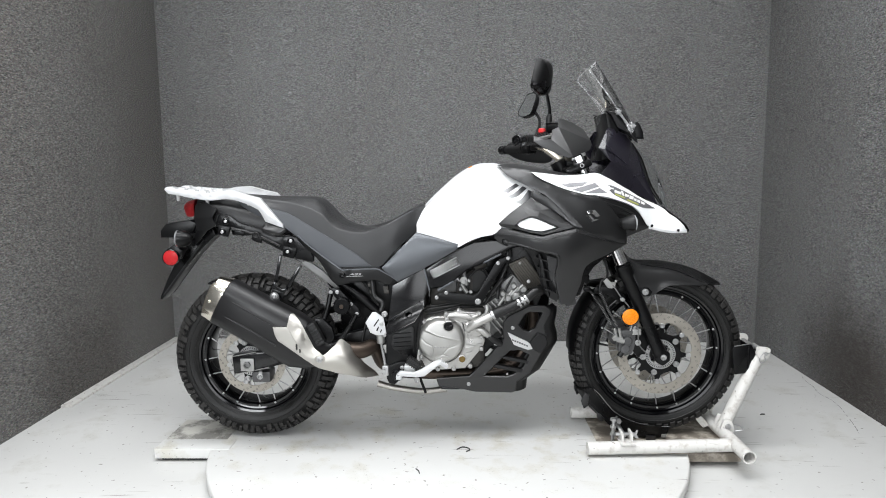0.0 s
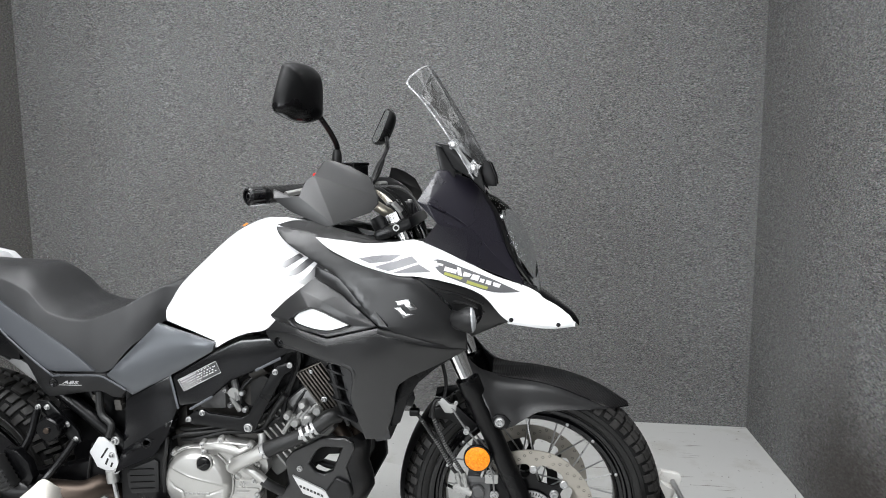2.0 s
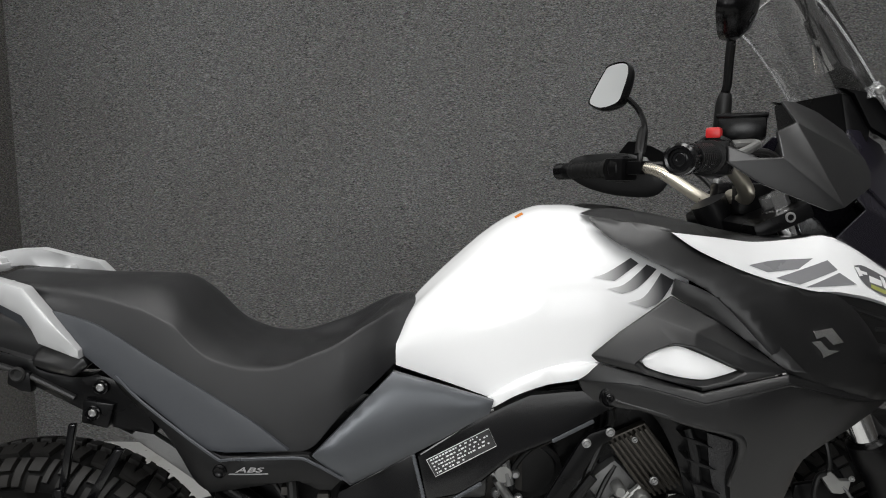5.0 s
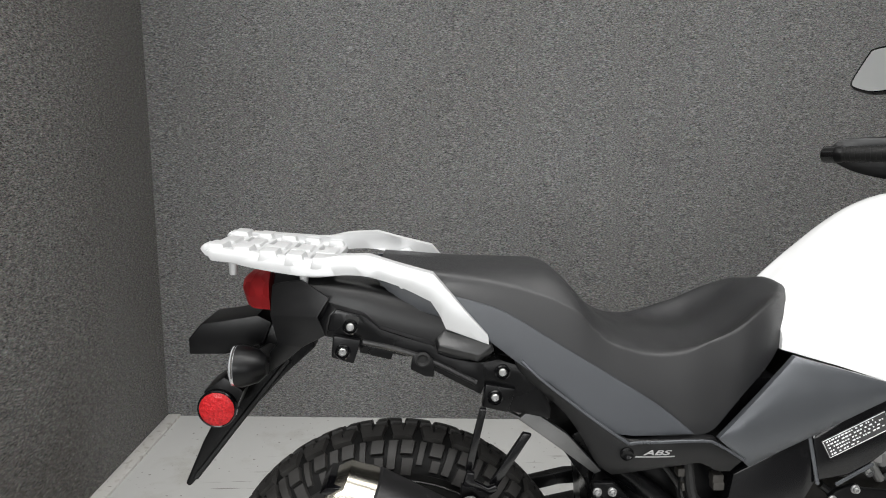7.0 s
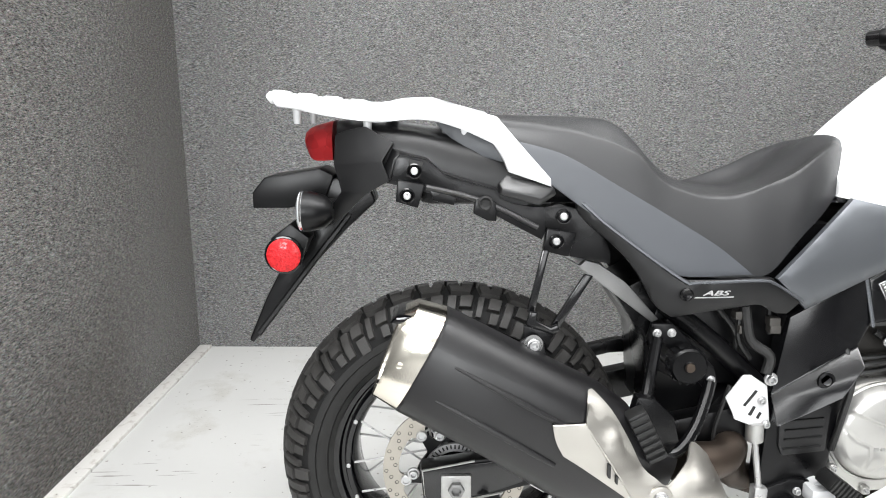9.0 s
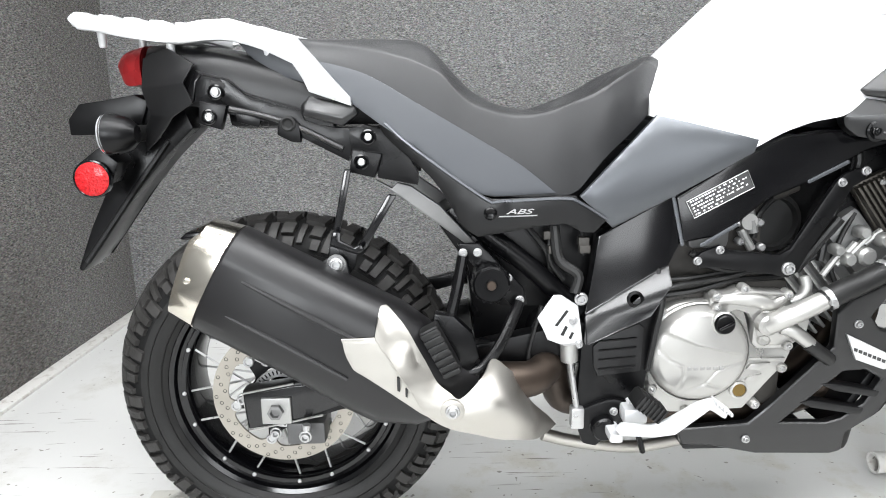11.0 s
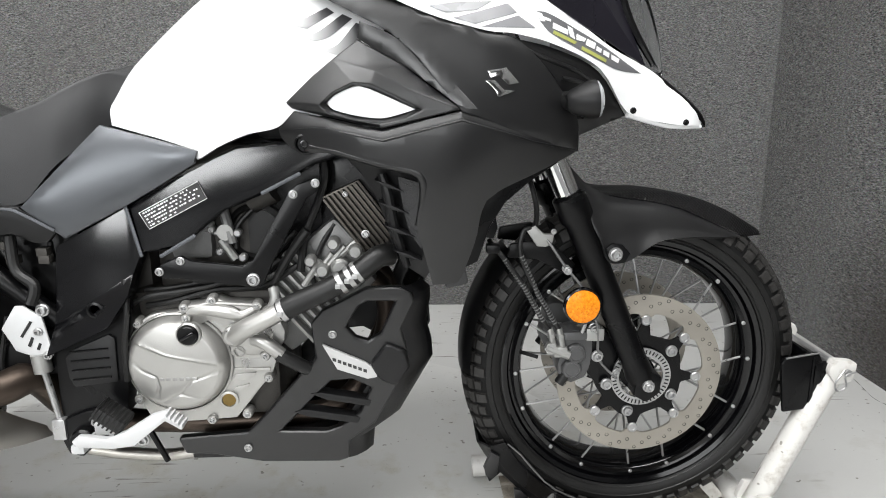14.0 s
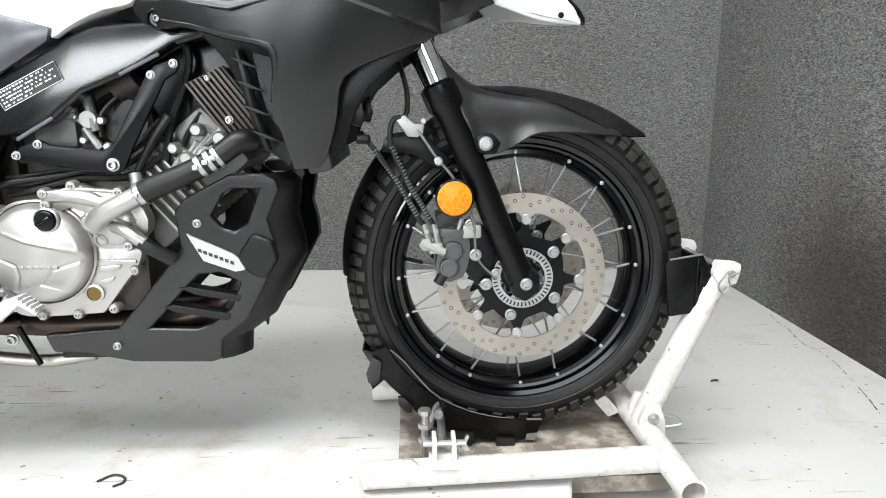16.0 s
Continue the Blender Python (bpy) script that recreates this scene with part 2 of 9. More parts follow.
def carpet_material(name, dark_spots=(), warm=1.0, coarse=1.0):
    """Looped grey carpet: mottled fibres, a few light and dark threads, darker brown patches."""
    m = bpy.data.materials.new(name)
    t, b = nodes_of(m)
    n, l = t.nodes, t.links
    co = n.new("ShaderNodeTexCoord")
    mp = n.new("ShaderNodeMapping")
    mp.inputs["Scale"].default_value = (0.38 * coarse, 0.38 * coarse, 1.45 * coarse)
    l.new(co.outputs["Object"], mp.inputs[0])
    fib = n.new("ShaderNodeTexNoise")
    fib.inputs["Scale"].default_value, fib.inputs["Detail"].default_value, fib.inputs["Roughness"].default_value = 300, 3, 0.80
    l.new(mp.outputs[0], fib.inputs["Vector"])
    ramp = n.new("ShaderNodeValToRGB")
    e = ramp.color_ramp.elements
    e[0].position, e[0].color = 0.34, (0.015, 0.018, 0.019, 1)
    e[1].position, e[1].color = 0.70, (0.335, 0.335, 0.335, 1)
    k = e.new(0.46)
    k.color = (0.112, 0.112, 0.112, 1)
    k = e.new(0.58)
    k.color = (0.188, 0.188, 0.185, 1)
    l.new(fib.outputs[0], ramp.inputs[0])
    big = n.new("ShaderNodeTexNoise")
    big.inputs["Scale"].default_value, big.inputs["Detail"].default_value = 1.3, 5
    l.new(co.outputs["Object"], big.inputs["Vector"])
    tint = n.new("ShaderNodeValToRGB")
    e = tint.color_ramp.elements
    e[0].position, e[0].color = 0.30, (0.91, 0.895, 0.885, 1)
    e[1].position, e[1].color = 0.66, (1.03, 1.03, 1.03, 1)
    l.new(big.outputs[0], tint.inputs[0])
    mul = n.new("ShaderNodeMix")
    mul.data_type, mul.blend_type = "RGBA", "MULTIPLY"
    mul.inputs[0].default_value = 1.0
    hue = n.new("ShaderNodeTexNoise")
    hue.inputs["Scale"].default_value, hue.inputs["Detail"].default_value = 330, 1
    l.new(mp.outputs[0], hue.inputs["Vector"])
    soft = n.new("ShaderNodeMix")
    soft.data_type, soft.blend_type = "RGBA", "SOFT_LIGHT"
    soft.inputs[0].default_value = 0.35
    l.new(ramp.outputs[0], soft.inputs[6])
    l.new(hue.outputs[1], soft.inputs[7])
    clump = n.new("ShaderNodeTexNoise")
    clump.inputs["Scale"].default_value, clump.inputs["Detail"].default_value = 135, 2
    l.new(mp.outputs[0], clump.inputs["Vector"])
    lump = n.new("ShaderNodeMix")
    lump.data_type, lump.blend_type = "RGBA", "OVERLAY"
    lump.inputs[0].default_value = 0.58
    l.new(soft.outputs[2], lump.inputs[6])
    l.new(clump.outputs[0], lump.inputs[7])
    l.new(lump.outputs[2], mul.inputs[6])
    l.new(tint.outputs[0], mul.inputs[7])
    last = mul
    for x, y, z, r, deep in dark_spots:
        # a darker brown patch with a cloudy rim
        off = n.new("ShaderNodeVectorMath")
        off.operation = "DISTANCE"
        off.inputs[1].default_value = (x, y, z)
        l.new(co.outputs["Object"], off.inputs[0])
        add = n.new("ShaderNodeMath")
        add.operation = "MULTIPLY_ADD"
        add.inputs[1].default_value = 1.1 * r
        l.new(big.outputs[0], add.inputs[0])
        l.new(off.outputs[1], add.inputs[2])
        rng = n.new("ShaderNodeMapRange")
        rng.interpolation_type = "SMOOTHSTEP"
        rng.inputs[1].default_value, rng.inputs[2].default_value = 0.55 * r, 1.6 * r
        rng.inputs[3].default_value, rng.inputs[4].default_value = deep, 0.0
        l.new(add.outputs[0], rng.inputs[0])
        spot_mix = n.new("ShaderNodeMix")
        spot_mix.data_type = "RGBA"
        spot_mix.inputs[7].default_value = (0.030, 0.025, 0.021, 1)
        l.new(rng.outputs[0], spot_mix.inputs[0])
        l.new(last.outputs[2], spot_mix.inputs[6])
        last = spot_mix
    hued = n.new("ShaderNodeMix")
    hued.data_type, hued.blend_type = "RGBA", "MULTIPLY"
    hued.inputs[0].default_value, hued.inputs[7].default_value = 1.0, (1.0, 0.5 + 0.5 * warm, warm, 1)
    l.new(last.outputs[2], hued.inputs[6])
    l.new(hued.outputs[2], b.inputs["Base Color"])
    b.inputs["Roughness"].default_value = 1.0
    b.inputs["Specular IOR Level"].default_value = 0.1
    bump = n.new("ShaderNodeBump")
    bump.inputs["Strength"].default_value, bump.inputs["Distance"].default_value = 0.4, 0.002
    l.new(fib.outputs[0], bump.inputs["Height"])
    l.new(bump.outputs[0], b.inputs["Normal"])
    return m


def painted_floor(name, colour, dirt, amount, scale=1.0, rough=0.45, track=0.0):
    """Grey floor paint with scuffs, streaks and rusty grime."""
    m = bpy.data.materials.new(name)
    t, b = nodes_of(m)
    n, l = t.nodes, t.links
    co = n.new("ShaderNodeTexCoord")
    a = n.new("ShaderNodeTexNoise")
    a.inputs["Scale"].default_value, a.inputs["Detail"].default_value, a.inputs["Roughness"].default_value = 2.6 * scale, 9, 0.62
    l.new(co.outputs["Object"], a.inputs["Vector"])
    r1 = n.new("ShaderNodeValToRGB")
    e = r1.color_ramp.elements
    e[0].position, e[0].color = 0.58 - amount * 0.2, (0, 0, 0, 1)
    e[1].position, e[1].color = 0.72 - amount * 0.2, (1, 1, 1, 1)
    l.new(a.outputs[0], r1.inputs[0])
    mp = n.new("ShaderNodeMapping")
    mp.inputs["Scale"].default_value = (1.0, 5.0, 1.0)
    l.new(co.outputs["Object"], mp.inputs[0])
    c = n.new("ShaderNodeTexNoise")
    c.inputs["Scale"].default_value, c.inputs["Detail"].default_value, c.inputs["Roughness"].default_value = 26 * scale, 6, 0.7
    l.new(mp.outputs[0], c.inputs["Vector"])
    r2 = n.new("ShaderNodeValToRGB")
    e = r2.color_ramp.elements
    e[0].position, e[0].color = 0.60, (0, 0, 0, 1)
    e[1].position, e[1].color = 0.68, (1, 1, 1, 1)
    l.new(c.outputs[0], r2.inputs[0])
    base = n.new("ShaderNodeMix")
    base.data_type = "RGBA"
    base.inputs[6].default_value, base.inputs[7].default_value = rgb([v * 0.95 for v in colour]), rgb([min(1, v * 1.05) for v in colour])
    l.new(a.outputs[0], base.inputs[0])
    m1 = n.new("ShaderNodeMix")
    m1.data_type = "RGBA"
    m1.inputs[7].default_value = rgb(dirt)
    f = n.new("ShaderNodeMath")
    f.operation = "MULTIPLY"
    f.inputs[1].default_value = 0.25 + amount * 0.5
    l.new(r1.outputs[0], f.inputs[0])
    if track:
        # drips and tyre marks gather along the middle, where vehicles stand
        sep = n.new("ShaderNodeSeparateXYZ")
        l.new(co.outputs["Object"], sep.inputs[0])
        away = n.new("ShaderNodeMath")
        away.operation = "ABSOLUTE"
        l.new(sep.outputs[1], away.inputs[0])
        fall = n.new("ShaderNodeMapRange")
        fall.interpolation_type = "SMOOTHSTEP"
        fall.inputs[1].default_value, fall.inputs[2].default_value = track * 0.3, track * 1.6
        fall.inputs[3].default_value, fall.inputs[4].default_value = 1.0, 0.1
        l.new(away.outputs[0], fall.inputs[0])
        both_f = n.new("ShaderNodeMath")
        both_f.operation = "MULTIPLY"
        l.new(r1.outputs[0], both_f.inputs[0])
        l.new(fall.outputs[0], both_f.inputs[1])
        l.new(both_f.outputs[0], f.inputs[0])
    l.new(f.outputs[0], m1.inputs[0])
    l.new(base.outputs[2], m1.inputs[6])
    m2 = n.new("ShaderNodeMix")
    m2.data_type = "RGBA"
    m2.inputs[7].default_value = (0.055, 0.043, 0.03, 1)
    g = n.new("ShaderNodeMath")
    g.operation = "MULTIPLY"
    l.new(r2.outputs[0], g.inputs[0])
    l.new(r1.outputs[0], g.inputs[1])
    g2 = n.new("ShaderNodeMath")
    g2.operation = "MULTIPLY"
    g2.inputs[1].default_value = min(1.0, 0.6 + amount)
    l.new(g.outputs[0], g2.inputs[0])
    l.new(g2.outputs[0], m2.inputs[0])
    l.new(m1.outputs[2], m2.inputs[6])
    # scratches along the way the wheels roll in, and scattered nicks
    mp2 = n.new("ShaderNodeMapping")
    mp2.inputs["Scale"].default_value = (0.55, 9.0, 1.0)
    l.new(co.outputs["Object"], mp2.inputs[0])
    sc = n.new("ShaderNodeTexNoise")
    sc.inputs["Scale"].default_value, sc.inputs["Detail"].default_value = 9, 4
    l.new(mp2.outputs[0], sc.inputs["Vector"])
    where = n.new("ShaderNodeTexNoise")
    where.inputs["Scale"].default_value, where.inputs["Detail"].default_value = 3.1, 2
    l.new(co.outputs["Object"], where.inputs["Vector"])
    some = n.new("ShaderNodeMapRange")
    some.inputs[1].default_value, some.inputs[2].default_value = 0.54, 0.62
    l.new(where.outputs[0], some.inputs[0])
    thin = n.new("ShaderNodeMapRange")
    thin.inputs[1].default_value, thin.inputs[2].default_value = 0.635, 0.67
    l.new(sc.outputs[0], thin.inputs[0])
    nick = n.new("ShaderNodeTexNoise")
    nick.inputs["Scale"].default_value, nick.inputs["Detail"].default_value = 55, 1
    l.new(co.outputs["Object"], nick.inputs["Vector"])
    pin = n.new("ShaderNodeMapRange")
    pin.inputs[1].default_value, pin.inputs[2].default_value = 0.735, 0.760
    l.new(nick.outputs[0], pin.inputs[0])
    mark = n.new("ShaderNodeMath")
    mark.operation = "MULTIPLY_ADD"
    mark.use_clamp = True
    l.new(some.outputs[0], mark.inputs[0])
    l.new(thin.outputs[0], mark.inputs[1])
    l.new(pin.outputs[0], mark.inputs[2])
    part_of = n.new("ShaderNodeMath")
    part_of.operation = "MULTIPLY"
    part_of.inputs[1].default_value = 0.70
    l.new(mark.outputs[0], part_of.inputs[0])
    m3 = n.new("ShaderNodeMix")
    m3.data_type = "RGBA"
    m3.inputs[7].default_value = (0.10, 0.085, 0.065, 1)
    l.new(part_of.outputs[0], m3.inputs[0])
    l.new(m2.outputs[2], m3.inputs[6])
    l.new(m3.outputs[2], b.inputs["Base Color"])
    rr = n.new("ShaderNodeMapRange")
    rr.inputs[3].default_value, rr.inputs[4].default_value = rough - 0.1, rough + 0.2
    l.new(a.outputs[0], rr.inputs[0])
    l.new(rr.outputs[0], b.inputs["Roughness"])
    bump = n.new("ShaderNodeBump")
    bump.inputs["Strength"].default_value, bump.inputs["Distance"].default_value = 0.15, 0.003
    l.new(c.outputs[0], bump.inputs["Height"])
    l.new(bump.outputs[0], b.inputs["Normal"])
    return m


CARPET = carpet_material("grey carpet")
# right wall darker low down towards its near end
CARPET_RIGHT = carpet_material("patchy grey carpet", ((1.81, -0.30, 0.25, 1.1, 0.92), (1.82, 0.55, 0.05, 0.6, 0.6)), coarse=0.75)
CARPET_LEFT = carpet_material("yellowed grey carpet", ((-1.86, 0.5, 0.0, 0.7, 0.3),), 0.95, 0.75)
FLOOR = painted_floor("grey floor paint", (0.54, 0.54, 0.527), (0.33, 0.31, 0.26), 0.12, 2.0, 0.5)
TABLE = painted_floor("worn turntable paint", (0.58, 0.58, 0.566), (0.38, 0.34, 0.235), 0.34, 3.0, 0.5, track=0.36)
GRIMY = painted_floor("grimy plate", (0.46, 0.42, 0.36), (0.060, 0.045, 0.030), 0.95, 5.5, 0.6)
PLANK = painted_floor("scuffed plank", (0.50, 0.49, 0.45), (0.035, 0.032, 0.03), 0.8, 4.5, 0.55)
STAND = painted_floor("chipped white enamel", (0.60, 0.59, 0.565), (0.15, 0.10, 0.06), 0.26, 12.0, 0.35)
# floor colour for the unseen bay, dark to deepen reflections in black parts
DARK_FLOOR = material("unseen dark bay floor", (0.07, 0.07, 0.07), 0.6, vary=0.3, scale=3, grain=0.3, grain_scale=150)
BAY = material("unseen bay wall grey", (0.10, 0.10, 0.10), 0.8, vary=0.15, scale=3, grain=0.2, grain_scale=120)
WALL_WHITE = material("white wall paint", (0.84, 0.84, 0.83), 0.7, vary=0.04, scale=2, grain=0.1, grain_scale=200)
STAINED = material("black mark", (0.03, 0.03, 0.03), 0.7)

# ---- shapes ----


def finish(bm, angle=34.0):
    bmesh.ops.recalc_face_normals(bm, faces=bm.faces)
    lim = radians(angle)
    for f in bm.faces:
        f.smooth = True
    for e in bm.edges:
        e.smooth = len(e.link_faces) == 2 and e.calc_face_angle(0.0) < lim
    return bm


def mesh_of(name, bm, mat, angle=34.0):
    finish(bm, angle)
    me = bpy.data.meshes.new(name)
    bm.to_mesh(me)
    bm.free()
    me.materials.append(mat)
    return me


BASE = {}


def thing(name, at, label, category, group="", kind=""):
    ob = new(name)
    ob.empty_display_size = 0.05
    ob.location = at
    BASE[ob.name] = Matrix.Translation(at).inverted()
    return tagged(ob, label, category, group, kind)


def part(name, bm, mat, parent, label="", angle=34.0):
    """One mesh object under a thing or a part; shapes are given in the world's metres."""
    ob = new(name, mesh_of(name, bm, mat, angle))
    if parent is not None:
        ob.parent = parent
        ob.matrix_parent_inverse = BASE.get(parent.name, Matrix())
    return tagged(ob, label)


def piece(name, me, m, parent):
    ob = new(name, me)
    if parent is not None:
        ob.parent = parent
        ob.matrix_parent_inverse = BASE.get(parent.name, Matrix())
    ob.matrix_basis = m
    return ob


def flip(bm):
    """The same shape on the other side of the bike."""
    c = bm.copy()
    for v in c.verts:
        v.co.y = -v.co.y
    bmesh.ops.reverse_faces(c, faces=c.faces)
    return c


def both(name, bm, mat, parent, label="", angle=34.0):
    other = flip(bm)
    a = part(name, bm, mat, parent, label, angle)
    part(name, other, mat, parent, label, angle)
    return a


def rounded(pts, corner=42.0, steps=4):
    """A closed outline drawn through points: soft bends are curved, sharp corners stay."""
    p = [np.array(q, float) for q in pts]
    n = len(p)
    sharp = []
    for i in range(n):
        a, b = p[i][:2] - p[i - 1][:2], p[(i + 1) % n][:2] - p[i][:2]
        d = abs(math.degrees(math.atan2(a[0] * b[1] - a[1] * b[0], a @ b)))
        sharp.append(d > corner)
    out = []
    for i in range(n):
        j = (i + 1) % n
        p1, p2 = p[i], p[j]
        p0 = p[i] * 2 - p[j] if sharp[i] else p[i - 1]
        p3 = p[j] * 2 - p[i] if sharp[j] else p[(j + 1) % n]
        for s in range(steps):
            t = s / steps
            out.append(0.5 * (2 * p1 + (p2 - p0) * t + (2 * p0 - 5 * p1 + 4 * p2 - p3) * t * t + (3 * p1 - p0 - 3 * p2 + p3) * t ** 3))
    return out


def spline(pts, steps=6):
    p = [np.array(q, float) for q in pts]
    if len(p) < 3:
        return p
    p = [2 * p[0] - p[1]] + p + [2 * p[-1] - p[-2]]
    out = []
    for i in range(1, len(p) - 2):
        for s in range(steps):
            t = s / steps
            p0, p1, p2, p3 = p[i - 1], p[i], p[i + 1], p[i + 2]
            out.append(0.5 * (2 * p1 + (p2 - p0) * t + (2 * p0 - 5 * p1 + 4 * p2 - p3) * t * t + (3 * p1 - p0 - 3 * p2 + p3) * t ** 3))
    out.append(p[-2])
    return out


def bevel_sharp(bm, width, segments=2, angle=40.0):
    if width <= 0:
        return bm
    edges = [e for e in bm.edges if len(e.link_faces) == 2 and e.calc_face_angle(0.0) > radians(angle)]
    if edges:
        bmesh.ops.bevel(bm, geom=edges, offset=width, offset_type="OFFSET", segments=segments, profile=0.6, affect="EDGES", clamp_overlap=True)
    return bm


def plate(pts, y0, y1, bevel=0.003, holes=(), curve=False, corner=42.0, segments=2):
    """An outline in x and z, thick from y0 to y1, with rounded rims."""
    bm = bmesh.new()
    loops = [pts, *holes]
    edges = []
    for k, loop in enumerate(loops):
        if curve:
            loop = rounded(loop, corner)
        vs = [bm.verts.new((q[0], y0, q[1])) for q in loop]
        edges += [bm.edges.new((vs[i], vs[(i + 1) % len(vs)])) for i in range(len(vs))]
    if holes:
        bmesh.ops.triangle_fill(bm, use_beauty=True, use_dissolve=False, edges=edges)
        bmesh.ops.dissolve_limit(bm, angle_limit=0.01, verts=bm.verts, edges=bm.edges)
    else:
        bm.faces.new([v for v in bm.verts])
    bmesh.ops.recalc_face_normals(bm, faces=bm.faces)
    r = bmesh.ops.extrude_face_region(bm, geom=list(bm.faces))
    for v in r["geom"]:
        if isinstance(v, bmesh.types.BMVert):
            v.co.y = y1
    bmesh.ops.recalc_face_normals(bm, faces=bm.faces)
    return bevel_sharp(bm, bevel, segments)


def tps(points):
    """A smooth height over the side view, through (x, z, y)."""
    p = np.array([(q[0], q[1]) for q in points])
    v = np.array([q[2] for q in points])
    n = len(p)
    d2 = ((p[:, None] - p[None]) ** 2).sum(-1)
    k = np.where(d2 > 0, d2 * np.log(d2 + 1e-20) * 0.5, 0) + np.eye(n) * 2e-4
    q = np.c_[np.ones(n), p]
    a = np.block([[k, q], [q.T, np.zeros((3, 3))]])
    w = np.linalg.solve(a, np.r_[v, np.zeros(3)])

    def f(x, z):
        r2 = ((p - (x, z)) ** 2).sum(-1)
        return float((np.where(r2 > 0, r2 * np.log(r2 + 1e-20) * 0.5, 0) * w[:n]).sum() + w[n] + w[n + 1] * x + w[n + 2] * z)
    return f


def poly(points, degree):
    """A calm height over the side view: the polynomial of that degree nearest to (x, z, y)."""
    p = np.array(points, float)
    c = p[:, :2].mean(0)
    k = [(i, j) for i in range(degree + 1) for j in range(degree + 1 - i)]
    a = np.stack([((p[:, 0] - c[0]) * 5) ** i * ((p[:, 1] - c[1]) * 5) ** j for i, j in k], 1)
    w = np.linalg.lstsq(np.vstack([a, np.eye(len(k)) * 0.02]), np.r_[p[:, 2], np.zeros(len(k))], rcond=None)[0]

    def f(x, z):
        return float(sum(q * ((x - c[0]) * 5) ** i * ((z - c[1]) * 5) ** j for q, (i, j) in zip(w, k)))
    return f


def skin(outline, inner=(), thick=0.004, res=0.02, corner=42.0, bevel=0.0015, roll=0.0, surface=None):
    """A moulded panel: an outline of (x, z, y) filled with a smooth surface, given a thickness and a soft rim."""
    f = tps([*outline, *inner]) if surface is None else poly([*outline, *inner], surface) if isinstance(surface, int) else surface
    loop = rounded(outline, corner, 4)
    bm = bmesh.new()
    bm.faces.new([bm.verts.new((q[0], 0, q[1])) for q in loop])
    xs, zs = [q[0] for q in loop], [q[1] for q in loop]
    for axis, lo, hi in ((0, min(xs), max(xs)), (2, min(zs), max(zs))):
        k = math.ceil(lo / res) * res
        while k < hi:
            co, no = [0, 0, 0], [0, 0, 0]
            co[axis], no[axis] = k + 1e-5, 1
            bmesh.ops.bisect_plane(bm, geom=[*bm.verts, *bm.edges, *bm.faces], dist=1e-6, plane_co=co, plane_no=no)
            k += res
    rim = {v for e in bm.edges if len(e.link_faces) == 1 for v in e.verts}
    for v in bm.verts:
        v.co.y = f(v.co.x, v.co.z) + (roll if v in rim else 0)
    bmesh.ops.recalc_face_normals(bm, faces=bm.faces)
    r = bmesh.ops.extrude_face_region(bm, geom=list(bm.faces))
    for v in r["geom"]:
        if isinstance(v, bmesh.types.BMVert):
            v.co.y += thick
    bmesh.ops.recalc_face_normals(bm, faces=bm.faces)
    return bevel_sharp(bm, bevel, 2, 55.0)


def facets(verts, faces, thick=0.004, bevel=0.002, segments=2):
    """A panel of flat fields that meet in creases: named corners (x, z, y) and the fields between them."""
    bm = bmesh.new()
    vs = {k: bm.verts.new((q[0], q[2], q[1])) for k, q in verts.items()}
    for f in faces:
        bm.faces.new([vs[c] for c in f])
    bmesh.ops.recalc_face_normals(bm, faces=bm.faces)
    r = bmesh.ops.extrude_face_region(bm, geom=list(bm.faces))
    for v in r["geom"]:
        if isinstance(v, bmesh.types.BMVert):
            v.co.y += thick
    bmesh.ops.recalc_face_normals(bm, faces=bm.faces)
    return bevel_sharp(bm, bevel, segments, 9.0)


def tube(pts, r, seg=10, smooth=6, cap=True, flat=1.0):
    """A round bar or hose along points (x, y, z); r may be a number or one for each point."""
    rs = r if isinstance(r, (list, tuple)) else [r] * len(pts)
    line = spline([(*p, q) for p, q in zip(pts, rs)], smooth) if smooth > 1 and len(pts) > 2 else [np.array((*p, q), float) for p, q in zip(pts, rs)]
    bm = bmesh.new()
    rings = []
    side = None
    for i, q in enumerate(line):
        a, b = line[max(i - 1, 0)][:3], line[min(i + 1, len(line) - 1)][:3]
        d = Vector(b - a).normalized()
        if side is None:
            side = d.cross(Vector((0, 1, 0)) if abs(d.y) < 0.9 else Vector((1, 0, 0))).normalized()
        side = (side - d * side.dot(d)).normalized()
        up = d.cross(side)
        c = Vector(q[:3])
        rings.append([bm.verts.new(c + (side * math.cos(k) + up * math.sin(k) * flat) * q[3]) for k in [j * math.tau / seg for j in range(seg)]])
    for a, b in zip(rings, rings[1:]):
        for j in range(seg):
            bm.faces.new((a[j], a[(j + 1) % seg], b[(j + 1) % seg], b[j]))
    if cap:
        bm.faces.new(rings[0][::-1])
        bm.faces.new(rings[-1])
    return bm


